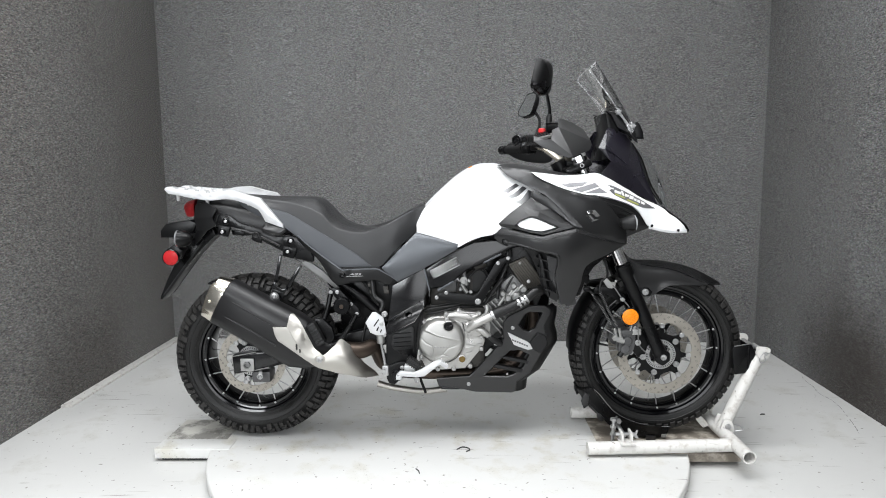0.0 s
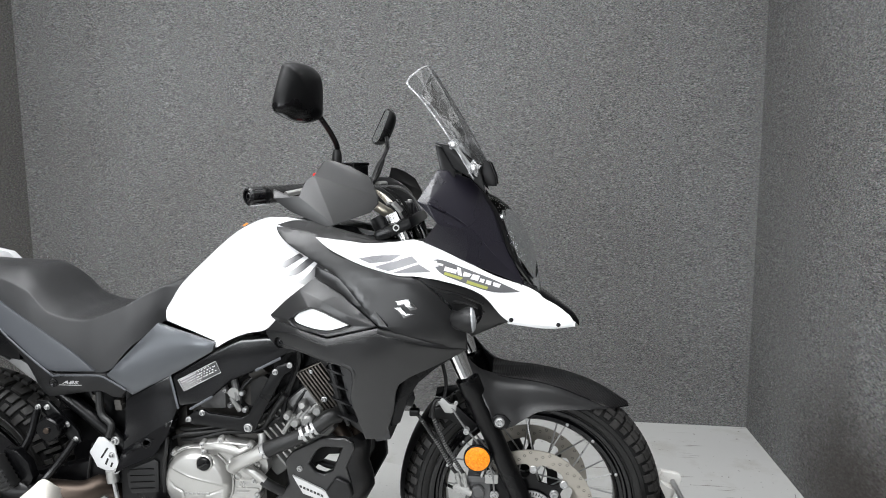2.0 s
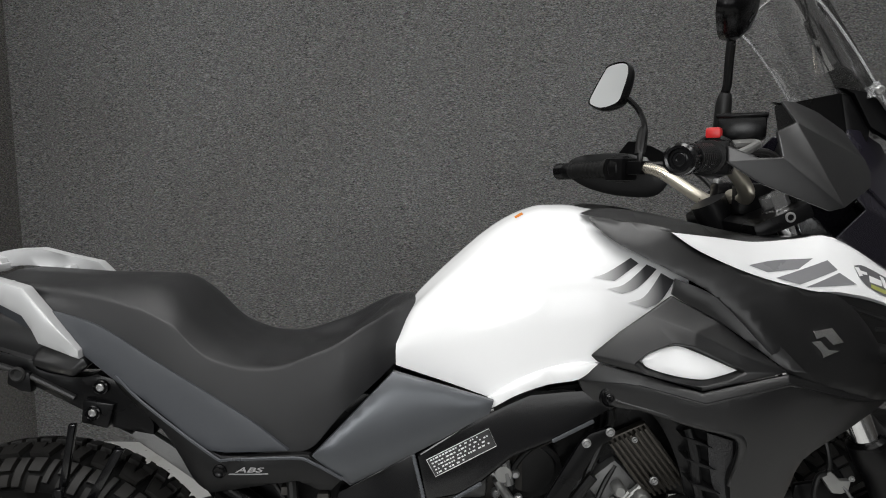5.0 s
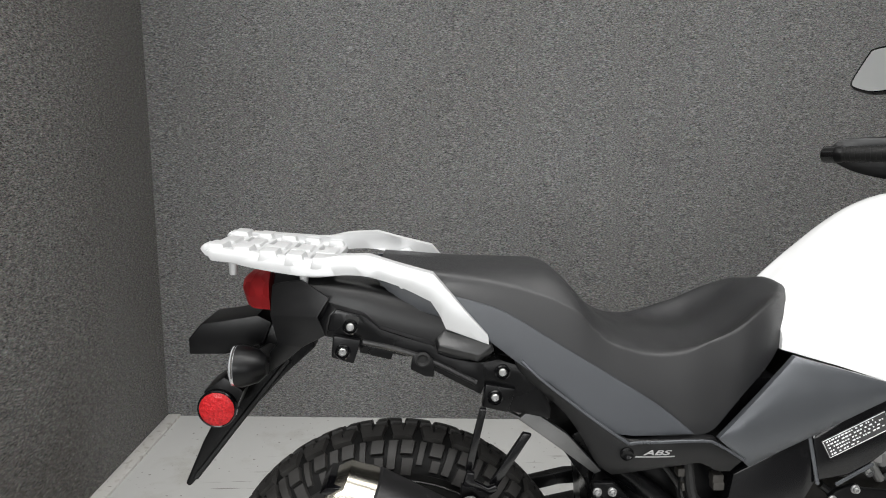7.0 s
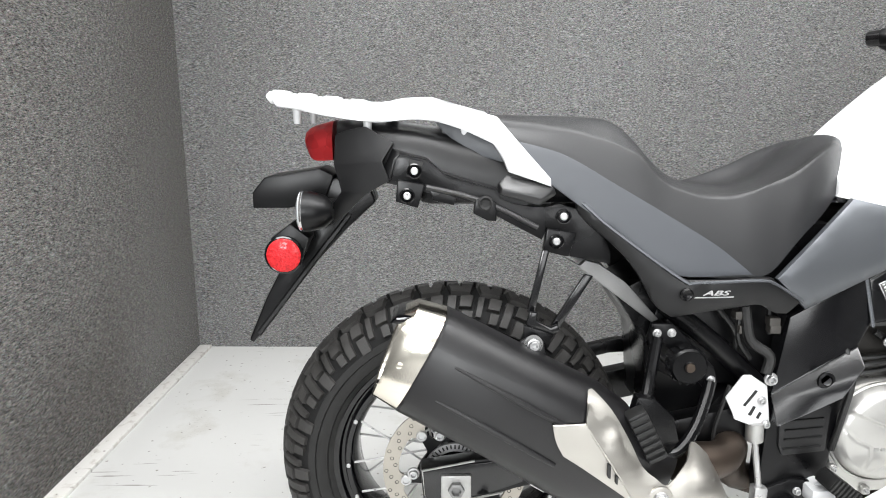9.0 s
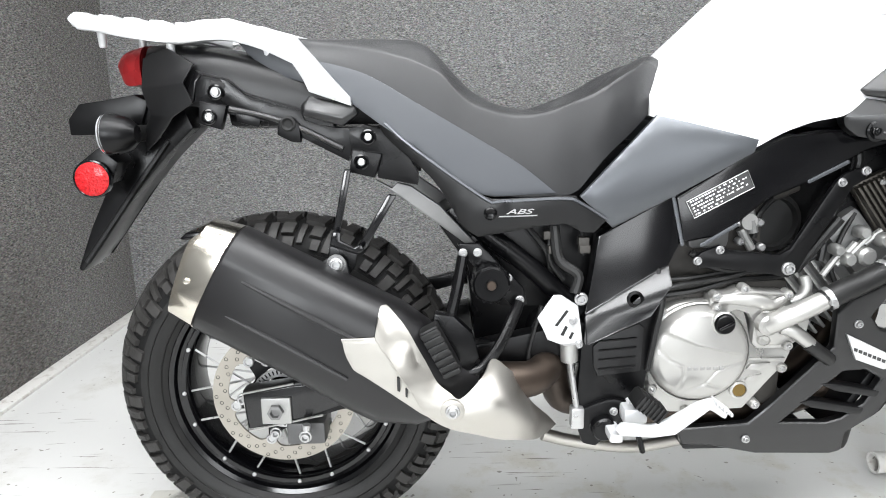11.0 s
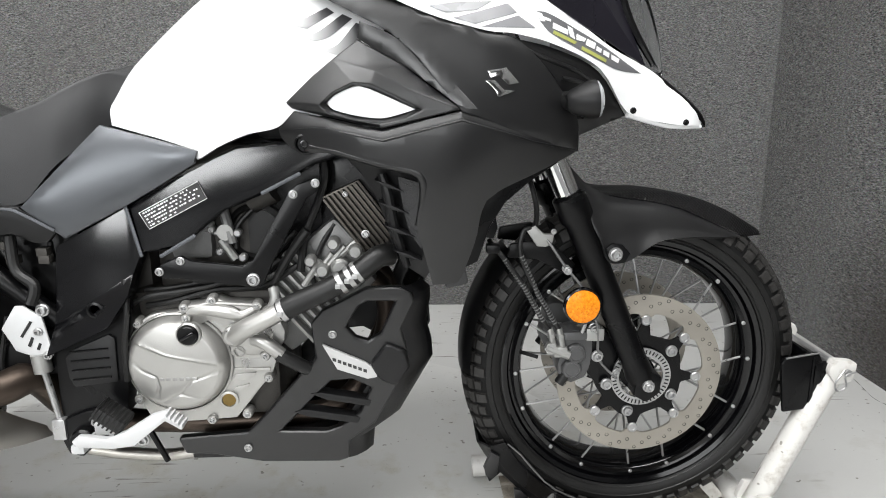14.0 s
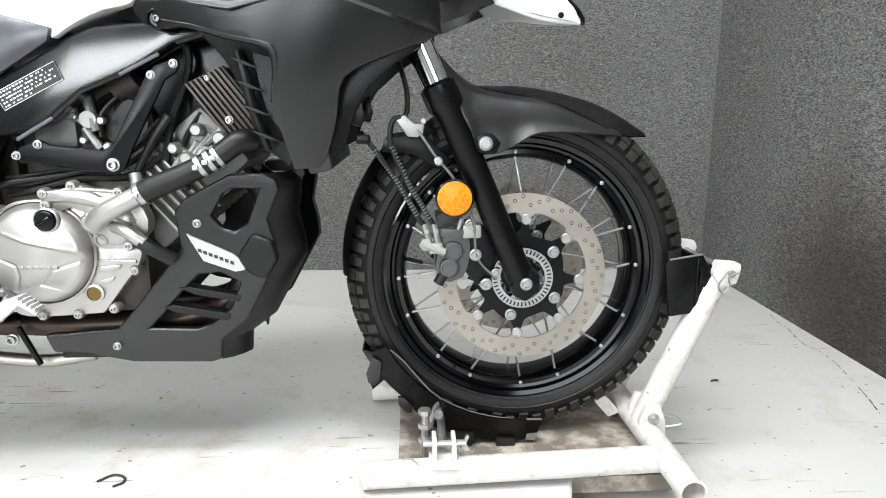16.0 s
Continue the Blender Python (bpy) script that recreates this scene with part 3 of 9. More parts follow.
def lathe(profile, centre=(0, 0, 0), axis=(0, -1, 0), seg=48, closed=False):
    """A turned shape: (radius, height along the axis) round centre."""
    bm = bmesh.new()
    q = Vector((0, 0, 1)).rotation_difference(Vector(axis)).to_matrix()
    rings = []
    for r, h in profile:
        if r < 1e-5:
            rings.append([bm.verts.new(Vector(centre) + q @ Vector((0, 0, h)))])
        else:
            rings.append([bm.verts.new(Vector(centre) + q @ Vector((r * math.cos(a), r * math.sin(a), h))) for a in [k * math.tau / seg for k in range(seg)]])
    pairs = list(zip(rings, rings[1:])) + ([(rings[-1], rings[0])] if closed else [])
    for a, b in pairs:
        for j in range(seg):
            k = (j + 1) % seg
            if len(a) == 1 and len(b) > 1:
                bm.faces.new((a[0], b[j], b[k]))
            elif len(b) == 1 and len(a) > 1:
                bm.faces.new((a[j], a[k], b[0]))
            elif len(a) > 1:
                bm.faces.new((a[j], a[k], b[k], b[j]))
    if not closed:
        for ring in (rings[0], rings[-1]):
            if len(ring) > 1:
                bm.faces.new(ring)
    return bm


def block(a, b, bevel=0.003, m=None, segments=2):
    """A box between two corners with rounded edges, moved by m."""
    bm = bmesh.new()
    bmesh.ops.create_cube(bm, size=1)
    for v in bm.verts:
        v.co = [a[i] + (v.co[i] + 0.5) * (b[i] - a[i]) for i in range(3)]
    if bevel > 0:
        bmesh.ops.bevel(bm, geom=list(bm.edges), offset=bevel, offset_type="OFFSET", segments=segments, profile=0.6, affect="EDGES", clamp_overlap=True)
    if m is not None:
        bm.transform(m)
    return bm


def join(*shapes):
    """Several bodies of one part in one mesh."""
    out = bmesh.new()
    for s in shapes:
        me = bpy.data.meshes.new("tmp")
        s.to_mesh(me)
        s.free()
        out.from_mesh(me)
        bpy.data.meshes.remove(me)
    return out


def loft(stations, steps_along=5, steps_round=4, cap=True):
    """A body along x, alike on both sides: for each station x and its half outline [(y, z), ...] from the top's middle to the lower rim."""
    rows = []
    for x, half in stations:
        line = spline(half, steps_round)
        rows.append([np.array((x, q[0], q[1])) for q in line])
    rows = [np.array(r) for r in rows]
    line = spline([r.ravel() for r in rows], steps_along)
    grid = [r.reshape(-1, 3) for r in line]
    bm = bmesh.new()
    full = []
    for r in grid:
        near = [bm.verts.new(q) for q in r]
        far = [near[0] if abs(r[0][1]) < 1e-6 else None] + [bm.verts.new((q[0], -q[1], q[2])) for q in r[1:]]
        full.append(near[::-1] + far[1:])
    for a, b in zip(full, full[1:]):
        for j in range(len(a) - 1):
            bm.faces.new((a[j], a[j + 1], b[j + 1], b[j]))
    if cap:
        bm.faces.new(full[0])
        bm.faces.new(full[-1][::-1])
        for a, b in zip(full, full[1:]):
            bm.faces.new((a[0], b[0], b[-1], a[-1]))
    return bm


def bolt_mesh(name, r, h, mat):
    prof = [(r, 0), (r, h * 0.25), (r * 0.94, h * 0.35), (r * 0.74, h * 0.40), (r * 0.72, h * 0.88), (r * 0.64, h), (r * 0.44, h), (r * 0.40, h * 0.35), (0, h * 0.35)]
    bm = lathe(prof, seg=12)
    return mesh_of(name, bm, mat)


BOLT = bolt_mesh("bolt", 0.0075, 0.007, ZINC)
BOLT_S = bolt_mesh("bolt", 0.005, 0.005, ZINC)
BOLT_L = bolt_mesh("bolt", 0.0115, 0.010, ZINC)
BOLT_B = bolt_mesh("bolt", 0.0075, 0.006, FRAME)
BOLT_D = bolt_mesh("bolt", 0.0055, 0.004, FRAME)


def bolts(parent, me, *at):
    for p in at:
        piece("bolt", me, Matrix.Translation(p), parent)


def text_mesh(words, size, depth=0.0006):
    c = bpy.data.curves.new("words", "FONT")
    c.body, c.size, c.extrude, c.align_x, c.align_y, c.shear, c.offset = words, size, depth, "CENTER", "CENTER", 0.35, 0.0002
    ob = bpy.data.objects.new("words", c)
    scene.collection.objects.link(ob)
    me = bpy.data.meshes.new_from_object(ob.evaluated_get(bpy.context.evaluated_depsgraph_get()))
    bpy.data.objects.remove(ob)
    bm = bmesh.new()
    bm.from_mesh(me)
    bpy.data.meshes.remove(me)
    return bm


def sheet(rows, thick, across=4, along=5):
    """A bent sheet through rows of places, smooth both ways."""
    fine = [np.array(spline(r, across)) for r in rows]
    grid = [g.reshape(-1, 3) for g in spline([f.ravel() for f in fine], along)]
    bm = bmesh.new()
    vs = [[bm.verts.new(p) for p in g] for g in grid]
    for a, b2 in zip(vs, vs[1:]):
        for j in range(len(a) - 1):
            bm.faces.new((a[j], a[j + 1], b2[j + 1], b2[j]))
    bmesh.ops.recalc_face_normals(bm, faces=bm.faces)
    bmesh.ops.solidify(bm, geom=list(bm.faces), thickness=thick)
    return bm


# ---- the booth ----


def slab_wall(name, p, q, thick, z0, z1, mat, label, category="wall"):
    """A straight wall whose inner face runs from p to q; its thickness lies on the left of that way."""
    (x0, y0), (x1, y1) = p, q
    d = Vector((x1 - x0, y1 - y0, 0)).normalized()
    n = Vector((-d.y, d.x, 0)) * thick
    bm = bmesh.new()
    low = [bm.verts.new((x, y, z0)) for x, y in ((x0, y0), (x1, y1), (x1 + n.x, y1 + n.y), (x0 + n.x, y0 + n.y))]
    up = [bm.verts.new((v.co.x, v.co.y, z1)) for v in low]
    bm.faces.new(low[::-1])
    bm.faces.new(up)
    for i in range(4):
        j = (i + 1) % 4
        bm.faces.new((low[i], low[j], up[j], up[i]))
    ob = new(name, mesh_of(name, bm, mat))
    return tagged(ob, label, category, kind="structure")


FZ = -0.04
LEFT_BACK, RIGHT_BACK = (-1.872, 1.665), (1.860, 1.50)
LEFT_MID, RIGHT_MID = (-1.86, -0.9), (1.74, -2.9)
tagged(new("floor", mesh_of("floor", block((-3.4, -1.5, FZ - 0.2), (3.4, 2.0, FZ), 0), FLOOR)), "pale grey painted floor, scuffed, with thin cracks", "floor", kind="structure")
# out-of-view floor, added dark so the upright black panels reflect less
tagged(new("floor_bay", mesh_of("floor_bay", block((-3.4, -6.0, FZ - 0.2), (3.4, -1.5, FZ - 0.004), 0), DARK_FLOOR)), "unseen dark floor added to dull reflections in the motorcycle", "floor", kind="structure")
slab_wall("wall_back", RIGHT_BACK, LEFT_BACK, -0.12, FZ, 2.25, CARPET, "back wall of the booth covered in grey carpet")
slab_wall("wall_left", LEFT_BACK, LEFT_MID, -0.12, FZ, 2.25, CARPET_LEFT, "side wall of the booth covered in grey carpet")
slab_wall("wall_right", RIGHT_MID, RIGHT_BACK, -0.12, FZ, 2.25, CARPET_RIGHT, "side wall of the booth covered in grey carpet, darker low down")
slab_wall("wall_back_upper", RIGHT_BACK, LEFT_BACK, -0.10, 2.25, 3.0, WALL_WHITE, "plain white wall above the carpet")
slab_wall("wall_left_upper", LEFT_BACK, LEFT_MID, -0.10, 2.25, 3.0, WALL_WHITE, "plain white wall above the carpet")
slab_wall("wall_right_upper", RIGHT_MID, RIGHT_BACK, -0.10, 2.25, 3.0, WALL_WHITE, "plain white wall above the carpet")
# unseen walls added round the bay, kept dark to limit reflections
slab_wall("wall_bay_left", (-3.3, 2.0), (-3.3, -5.9), -0.1, FZ, 3.0, BAY, "unseen dark grey wall added to close the bay")
slab_wall("wall_bay_right", (3.3, -5.9), (3.3, -2.9), -0.1, FZ, 3.0, BAY, "unseen dark grey wall added to close the bay")
slab_wall("wall_bay_front", (-3.3, -5.9), (3.3, -5.9), -0.1, FZ, 3.0, BAY, "unseen dark grey wall added to close the bay")
tagged(new("ceiling", mesh_of("ceiling", block((-3.4, -6.0, 3.0), (3.4, 2.0, 3.1), 0), WALL_WHITE)), "plain white ceiling", "ceiling", kind="structure")
# unseen opening added for the front fill lamp
tagged(new("fill_frame", mesh_of("fill_frame", plate([(-0.55, FZ), (1.75, FZ), (1.75, 2.40), (-0.55, 2.40)], -5.895, -5.84, 0.004, [[(-0.50, 0.02), (1.70, 0.02), (1.70, 2.34), (-0.50, 2.34)]]), WALL_WHITE)), "unseen white frame added round the front fill lamp", "door", kind="structure")
bm = plate([(-3.2, 0.80), (-1.4, 0.80), (-1.4, 2.40), (-3.2, 2.40)], -5.895, -5.84, 0.004, [[(-3.15, 0.85), (-1.45, 0.85), (-1.45, 2.35), (-3.15, 2.35)]])
tagged(new("window_1", mesh_of("window_1", bm, WALL_WHITE)), "white framed window letting daylight in", "window", kind="structure")

# ---- the motorcycle: bodywork ----
from mathutils.bvhtree import BVHTree

bike = thing("motorcycle", (0, 0, 0.017), "white and black adventure motorcycle held upright in a wheel chock", "motorcycle")


def at_x(table, x):
    return float(np.interp(x, [p[0] for p in table], [p[1] for p in table]))


def hugging(bm, lift=0.0012):
    """The height of a body's near side over the side view, for films and badges laid on it."""
    tree = BVHTree.FromBMesh(bm)

    def f(x, z):
        hit = tree.ray_cast(Vector((x, -1.5, z)), Vector((0, 1, 0)))
        return (hit[0].y if hit[0] is not None else -0.1) - lift
    return f


def film(name, outline, f, mat, parent, label="", res=0.02, corner=35):
    return part(name, skin([(x, z, 0) for x, z in outline], thick=0.0008, res=res, bevel=0, corner=corner, surface=f), mat, parent, label)


# seat
SEAT_TOP = [(-0.81, 0.978), (-0.69, 0.968), (-0.60, 0.966), (-0.54, 0.963), (-0.518, 0.960), (-0.49, 0.940), (-0.46, 0.905), (-0.43, 0.876), (-0.39, 0.854),
            (-0.34, 0.842), (-0.28, 0.838), (-0.24, 0.847), (-0.20, 0.873), (-0.16, 0.909), (-0.125, 0.932), (-0.104, 0.930), (-0.090, 0.916)]
SEAT_SEAM = [(-0.81, 0.968), (-0.69, 0.956), (-0.639, 0.950), (-0.586, 0.942), (-0.523, 0.925), (-0.481, 0.902), (-0.458, 0.876), (-0.43, 0.852), (-0.378, 0.835),
             (-0.34, 0.833), (-0.299, 0.840), (-0.23, 0.866), (-0.176, 0.899), (-0.132, 0.917), (-0.09, 0.890)]
SEAT_LOW = [(-0.81, 0.942), (-0.70, 0.912), (-0.64, 0.880), (-0.565, 0.824), (-0.48, 0.759), (-0.423, 0.708), (-0.29, 0.704), (-0.262, 0.714), (-0.216, 0.767), (-0.136, 0.832), (-0.104, 0.850)]
SEAT_W = [(-0.81, 0.085), (-0.70, 0.104), (-0.60, 0.118), (-0.50, 0.134), (-0.42, 0.144), (-0.30, 0.146), (-0.22, 0.134), (-0.17, 0.112), (-0.145, 0.093), (-0.125, 0.074), (-0.105, 0.056), (-0.090, 0.040)]
stations = []
for x in np.linspace(-0.80, -0.090, 30):
    zt, zs, zl, w = at_x(SEAT_TOP, x), at_x(SEAT_SEAM, x), at_x(SEAT_LOW, x), at_x(SEAT_W, x)
    stations.append((x, [(0, zt), (-0.55 * w, zt - 0.004), (-0.85 * w, zs + 0.004), (-0.92 * w, zs - 0.010), (-w * 1.0, (zs + zl) / 2), (-w * 1.02, zl)]))
seat = part("seat", loft(stations, 3, 4), SEAT, bike, "two-level black vinyl seat with stitched seams")
side_panel = [(-0.71, 0.932, -0.108), (-0.643, 0.917, -0.117), (-0.595, 0.900, -0.123), (-0.523, 0.858, -0.134), (-0.442, 0.810, -0.146), (-0.359, 0.759, -0.153), (-0.300, 0.712, -0.156),
              (-0.423, 0.712, -0.156), (-0.48, 0.753, -0.150), (-0.53, 0.792, -0.143), (-0.572, 0.818, -0.136), (-0.625, 0.857, -0.127), (-0.675, 0.892, -0.117)]
both("seat_side", skin(side_panel, thick=0.02, roll=0.001, surface=2), SEAT_SIDE, seat, "lighter grey vinyl lower side")
seam = [(x, -0.88 * at_x(SEAT_W, x), at_x(SEAT_SEAM, x) - 0.003) for x in np.linspace(-0.77, -0.12, 34)]
part("stitching", tube(seam[11:], 0.0011, 6, 2), STITCH, seat)
part("piping", tube(seam[:12], 0.0013, 6, 2), PIPING, seat, "thin pale piping")

# tank
TANK_TOP = [(-0.135, 0.880), (-0.118, 0.915), (-0.075, 0.962), (-0.02, 1.012), (0.015, 1.042), (0.065, 1.073), (0.11, 1.086), (0.16, 1.085), (0.25, 1.068), (0.32, 1.045)]
TANK_LOW = [(-0.135, 0.830), (-0.05, 0.810), (0.018, 0.790), (0.028, 0.789), (0.06, 0.802), (0.11, 0.822), (0.18, 0.840), (0.32, 0.86)]
TANK_W = [(-0.135, 0.094), (-0.10, 0.108), (-0.05, 0.124), (0.02, 0.142), (0.10, 0.156), (0.18, 0.160), (0.32, 0.150)]
stations = []
for x in np.linspace(-0.135, 0.32, 18):
    zt, zl, w = at_x(TANK_TOP, x), at_x(TANK_LOW, x), at_x(TANK_W, x)
    h = zt - zl
    stations.append((x, [(0, zt), (-0.33 * w, zt - 0.008), (-0.62 * w, zt - 0.11 * h), (-0.86 * w, zt - 0.29 * h), (-0.985 * w, zt - 0.52 * h), (-w, zl + 0.22 * h), (-0.99 * w, zl)]))
tank_bm = loft(stations, 3, 4)
tank_y = hugging(tank_bm)
tank = part("fuel_tank", tank_bm, WHITE, bike, "white painted fuel tank with grey stripes")
lip = [(0.012, 0.791, -0.150), (0.050, 0.818, -0.154), (0.090, 0.838, -0.160), (0.13, 0.850, -0.165), (0.178, 0.853, -0.168), (0.150, 0.828, -0.168), (0.105, 0.818, -0.164), (0.060, 0.801, -0.158), (0.018, 0.777, -0.152)]
both("tank_lip", skin(lip, thick=0.02, roll=0.003, surface=1), WHITE, tank)
STRIPES = [[(0.170, 0.983), (0.191, 0.989), (0.232, 1.010), (0.243, 1.002), (0.203, 0.977)],
           [(0.191, 0.966), (0.218, 0.972), (0.256, 1.000), (0.271, 0.993), (0.238, 0.966), (0.214, 0.958)],
           [(0.223, 0.945), (0.248, 0.953), (0.277, 0.987), (0.297, 0.976), (0.272, 0.945), (0.251, 0.936)]]
for s in STRIPES:
    film("stripe", s, tank_y, FADE_DECAL, tank)
film("label", [(0.060, 1.069), (0.072, 1.076), (0.0755, 1.073), (0.063, 1.066)], lambda x, z: -0.055, ORANGE, tank)

# dark grey side cover under the tank's tail
cover = [(-0.262, 0.706, -0.164), (-0.20, 0.768, -0.156), (-0.136, 0.832, -0.140), (-0.06, 0.813, -0.152), (0.020, 0.792, -0.166), (0.014, 0.772, -0.160), (-0.093, 0.710, -0.155), (-0.205, 0.652, -0.154), (-0.236, 0.682, -0.164)]
both("side_cover", skin(cover, thick=0.01, roll=0.003, surface=2), COVER, bike, "dark grey lacquered side cover")

# lower tail side panel with lettering
TAIL_SIDE = [(-0.580, 0.838, -0.130), (-0.530, 0.793, -0.142), (-0.42, 0.711, -0.158), (-0.404, 0.704, -0.160), (-0.280, 0.707, -0.163), (-0.262, 0.700, -0.162), (-0.213, 0.669, -0.158),
             (-0.235, 0.645, -0.154), (-0.257, 0.647, -0.156), (-0.283, 0.661, -0.158), (-0.31, 0.659, -0.158), (-0.364, 0.651, -0.157), (-0.427, 0.641, -0.154), (-0.452, 0.660, -0.150), (-0.478, 0.705, -0.146), (-0.508, 0.745, -0.140), (-0.577, 0.808, -0.128)]
bm = skin(TAIL_SIDE, [(-0.35, 0.68, -0.163)], thick=0.012, roll=0.003)
panel_y = hugging(bm, 0.0006)
panel = both("tail_side_panel", bm, PLASTIC, bike, "textured black side panel with ABS lettering")
words = text_mesh("ABS", 0.0165)
words.transform(Matrix.Translation((-0.361, panel_y(-0.361, 0.683), 0.6835)) @ pose(0, 0, 0, 90, 0, 0) @ Matrix.Diagonal((1.45, 0.68, 1, 1)))
part("lettering", words, LETTER, panel, "white ABS lettering")
part("underline", skin([(-0.392, 0.6765, 0), (-0.331, 0.678, 0), (-0.331, 0.676, 0), (-0.394, 0.6745, 0)], thick=0.0006, bevel=0, surface=panel_y), LETTER, panel)
part("clip", lathe([(0.011, 0), (0.011, 0.003), (0.008, 0.005), (0.004, 0.003), (0, 0.003)], (-0.407, panel_y(-0.407, 0.681), 0.681), seg=16), SATIN, panel)
part("ridge", tube([(-0.575, -0.134, 0.828), (-0.53, -0.145, 0.788), (-0.418, -0.161, 0.707), (-0.39, -0.163, 0.701), (-0.29, -0.165, 0.704), (-0.262, -0.164, 0.696), (-0.216, -0.160, 0.667)], 0.0026, 6, 3), COVER, panel)

# rear frame cover and tail
REAR_FRAME = [(-0.882, 0.864, -0.116), (-0.876, 0.898, -0.116), (-0.867, 0.907, -0.116), (-0.827, 0.898, -0.118), (-0.814, 0.888, -0.118), (-0.799, 0.875, -0.118), (-0.758, 0.861, -0.120), (-0.711, 0.847, -0.122), (-0.706, 0.834, -0.122), (-0.682, 0.826, -0.122), (-0.637, 0.820, -0.122), (-0.609, 0.825, -0.122), (-0.571, 0.812, -0.122), (-0.544, 0.789, -0.122), (-0.523, 0.743, -0.122), (-0.524, 0.725, -0.122), (-0.590, 0.738, -0.122), (-0.592, 0.775, -0.122), (-0.629, 0.786, -0.122), (-0.637, 0.766, -0.122), (-0.714, 0.807, -0.120), (-0.748, 0.829, -0.120), (-0.775, 0.834, -0.120), (-0.814, 0.853, -0.118), (-0.832, 0.858, -0.118)]
bm = skin(REAR_FRAME, thick=0.03, roll=0.001, corner=20, bevel=0.002, surface=1)
rear = both("rear_frame_cover", bm, SATIN, bike, "black rear frame cover with luggage mounts")
STRIP = {"a": (-0.898, 0.880, -0.106), "b": (-0.881, 0.916, -0.104), "c": (-0.826, 0.903, -0.106), "d": (-0.804, 0.882, -0.108), "e": (-0.710, 0.854, -0.112), "f": (-0.711, 0.848, -0.123), "g": (-0.798, 0.876, -0.121), "h": (-0.825, 0.898, -0.120), "i": (-0.867, 0.908, -0.118), "j": (-0.876, 0.897, -0.118), "k": (-0.884, 0.864, -0.118)}
both("cover_strip", facets(STRIP, ["bchi", "cdgh", "defg", "abijk"], 0.010, 0.003, 2), MOULD, rear)
both("lower_lip", tube([(-0.826, -0.118, 0.854), (-0.768, -0.120, 0.841), (-0.712, -0.122, 0.821), (-0.645, -0.124, 0.787)], 0.005, 8, 4), MOULD, rear)


def luggage_mount(recess, block_shape, screws, y):
    """A shade-dark plate for a shallow recess with a screw, and below it a block with a collared screw."""
    both("recess", plate(recess, y + 0.002, y + 0.010, 0.0015), DARK, rear)
    both("luggage_mount", plate(block_shape, y - 0.006, y + 0.012, 0.003), SATIN, rear)
    for (x, z), lift in zip(screws, (-0.0005, -0.006)):
        part("collar", lathe([(0.0125, 0), (0.0125, 0.003), (0.0105, 0.004), (0.0085, 0.0012), (0, 0.0012)], (x, y + lift, z), seg=24), GLOSS, rear)
        part("mount_screw", lathe([(0.0062, 0), (0.0062, 0.0032), (0.0048, 0.0042), (0.0034, 0.0042), (0.0030, 0.002), (0, 0.002)], (x, y + lift - 0.001, z), seg=16), ZINC, rear)


luggage_mount([(-0.852, 0.899), (-0.830, 0.894), (-0.836, 0.868), (-0.859, 0.871)], [(-0.872, 0.867), (-0.828, 0.859), (-0.840, 0.820), (-0.876, 0.831)], [(-0.845, 0.88), (-0.857, 0.841)], -0.1205)
luggage_mount([(-0.612, 0.820), (-0.588, 0.814), (-0.592, 0.792), (-0.615, 0.796)], [(-0.630, 0.786), (-0.581, 0.778), (-0.594, 0.738), (-0.636, 0.748)], [(-0.603, 0.805), (-0.615, 0.765)], -0.1235)
both("mount_ear", plate([(-0.746, 0.836), (-0.713, 0.830), (-0.712, 0.797), (-0.728, 0.799), (-0.751, 0.811)], -0.128, -0.112, 0.004), SATIN, rear)
# dark ring standing in for the shaded hole through the ear
part("ear_hole", lathe([(0.0125, 0), (0.0125, 0.003), (0.0095, 0.005), (0.006, 0.001), (0, 0.001)], (-0.731, -0.128, 0.828), seg=20), DARK, rear)
both("clip_tab", plate([(-0.820, 0.848), (-0.777, 0.839), (-0.781, 0.823), (-0.815, 0.831)], -0.116, -0.106, 0.002), SATIN, rear)
GRAB = {"a": (-0.712, 0.859, -0.112), "b": (-0.696, 0.872, -0.116), "c": (-0.622, 0.854, -0.134), "d": (-0.617, 0.842, -0.132), "e": (-0.640, 0.836, -0.136), "f": (-0.704, 0.853, -0.128), "g": (-0.708, 0.842, -0.128), "h": (-0.643, 0.823, -0.130)}
both("grab_cover", facets(GRAB, ["abcef", "cde", "afg", "fehg", "edh"], 0.02, 0.003, 2), MOULD, rear)
stations = [(-0.975, [(0, 0.960), (-0.045, 0.957), (-0.066, 0.935), (-0.066, 0.900)]), (-0.93, [(0, 0.962), (-0.07, 0.956), (-0.092, 0.92), (-0.09, 0.87)]), (-0.85, [(0, 0.955), (-0.085, 0.948), (-0.108, 0.91), (-0.105, 0.85)]), (-0.76, [(0, 0.940), (-0.085, 0.932), (-0.112, 0.89), (-0.112, 0.83)]), (-0.66, [(0, 0.915), (-0.085, 0.91), (-0.114, 0.87), (-0.114, 0.82)])]
tail = part("tail_cowl", loft(stations, 4, 4), PLASTIC, bike, "black plastic tail cowl")
TAILV = {"a": (-0.977, 0.937, -0.072), "b": (-0.958, 0.944, -0.085), "c": (-0.924, 0.951, -0.100), "d": (-0.878, 0.925, -0.116), "e": (-0.897, 0.895, -0.120), "f": (-0.979, 0.889, -0.086), "g": (-0.885, 0.864, -0.116), "h": (-0.924, 0.842, -0.106), "i": (-0.967, 0.845, -0.092), "k": (-0.960, 0.807, -0.080), "l": (-0.990, 0.784, -0.066), "m": (-0.987, 0.820, -0.072)}
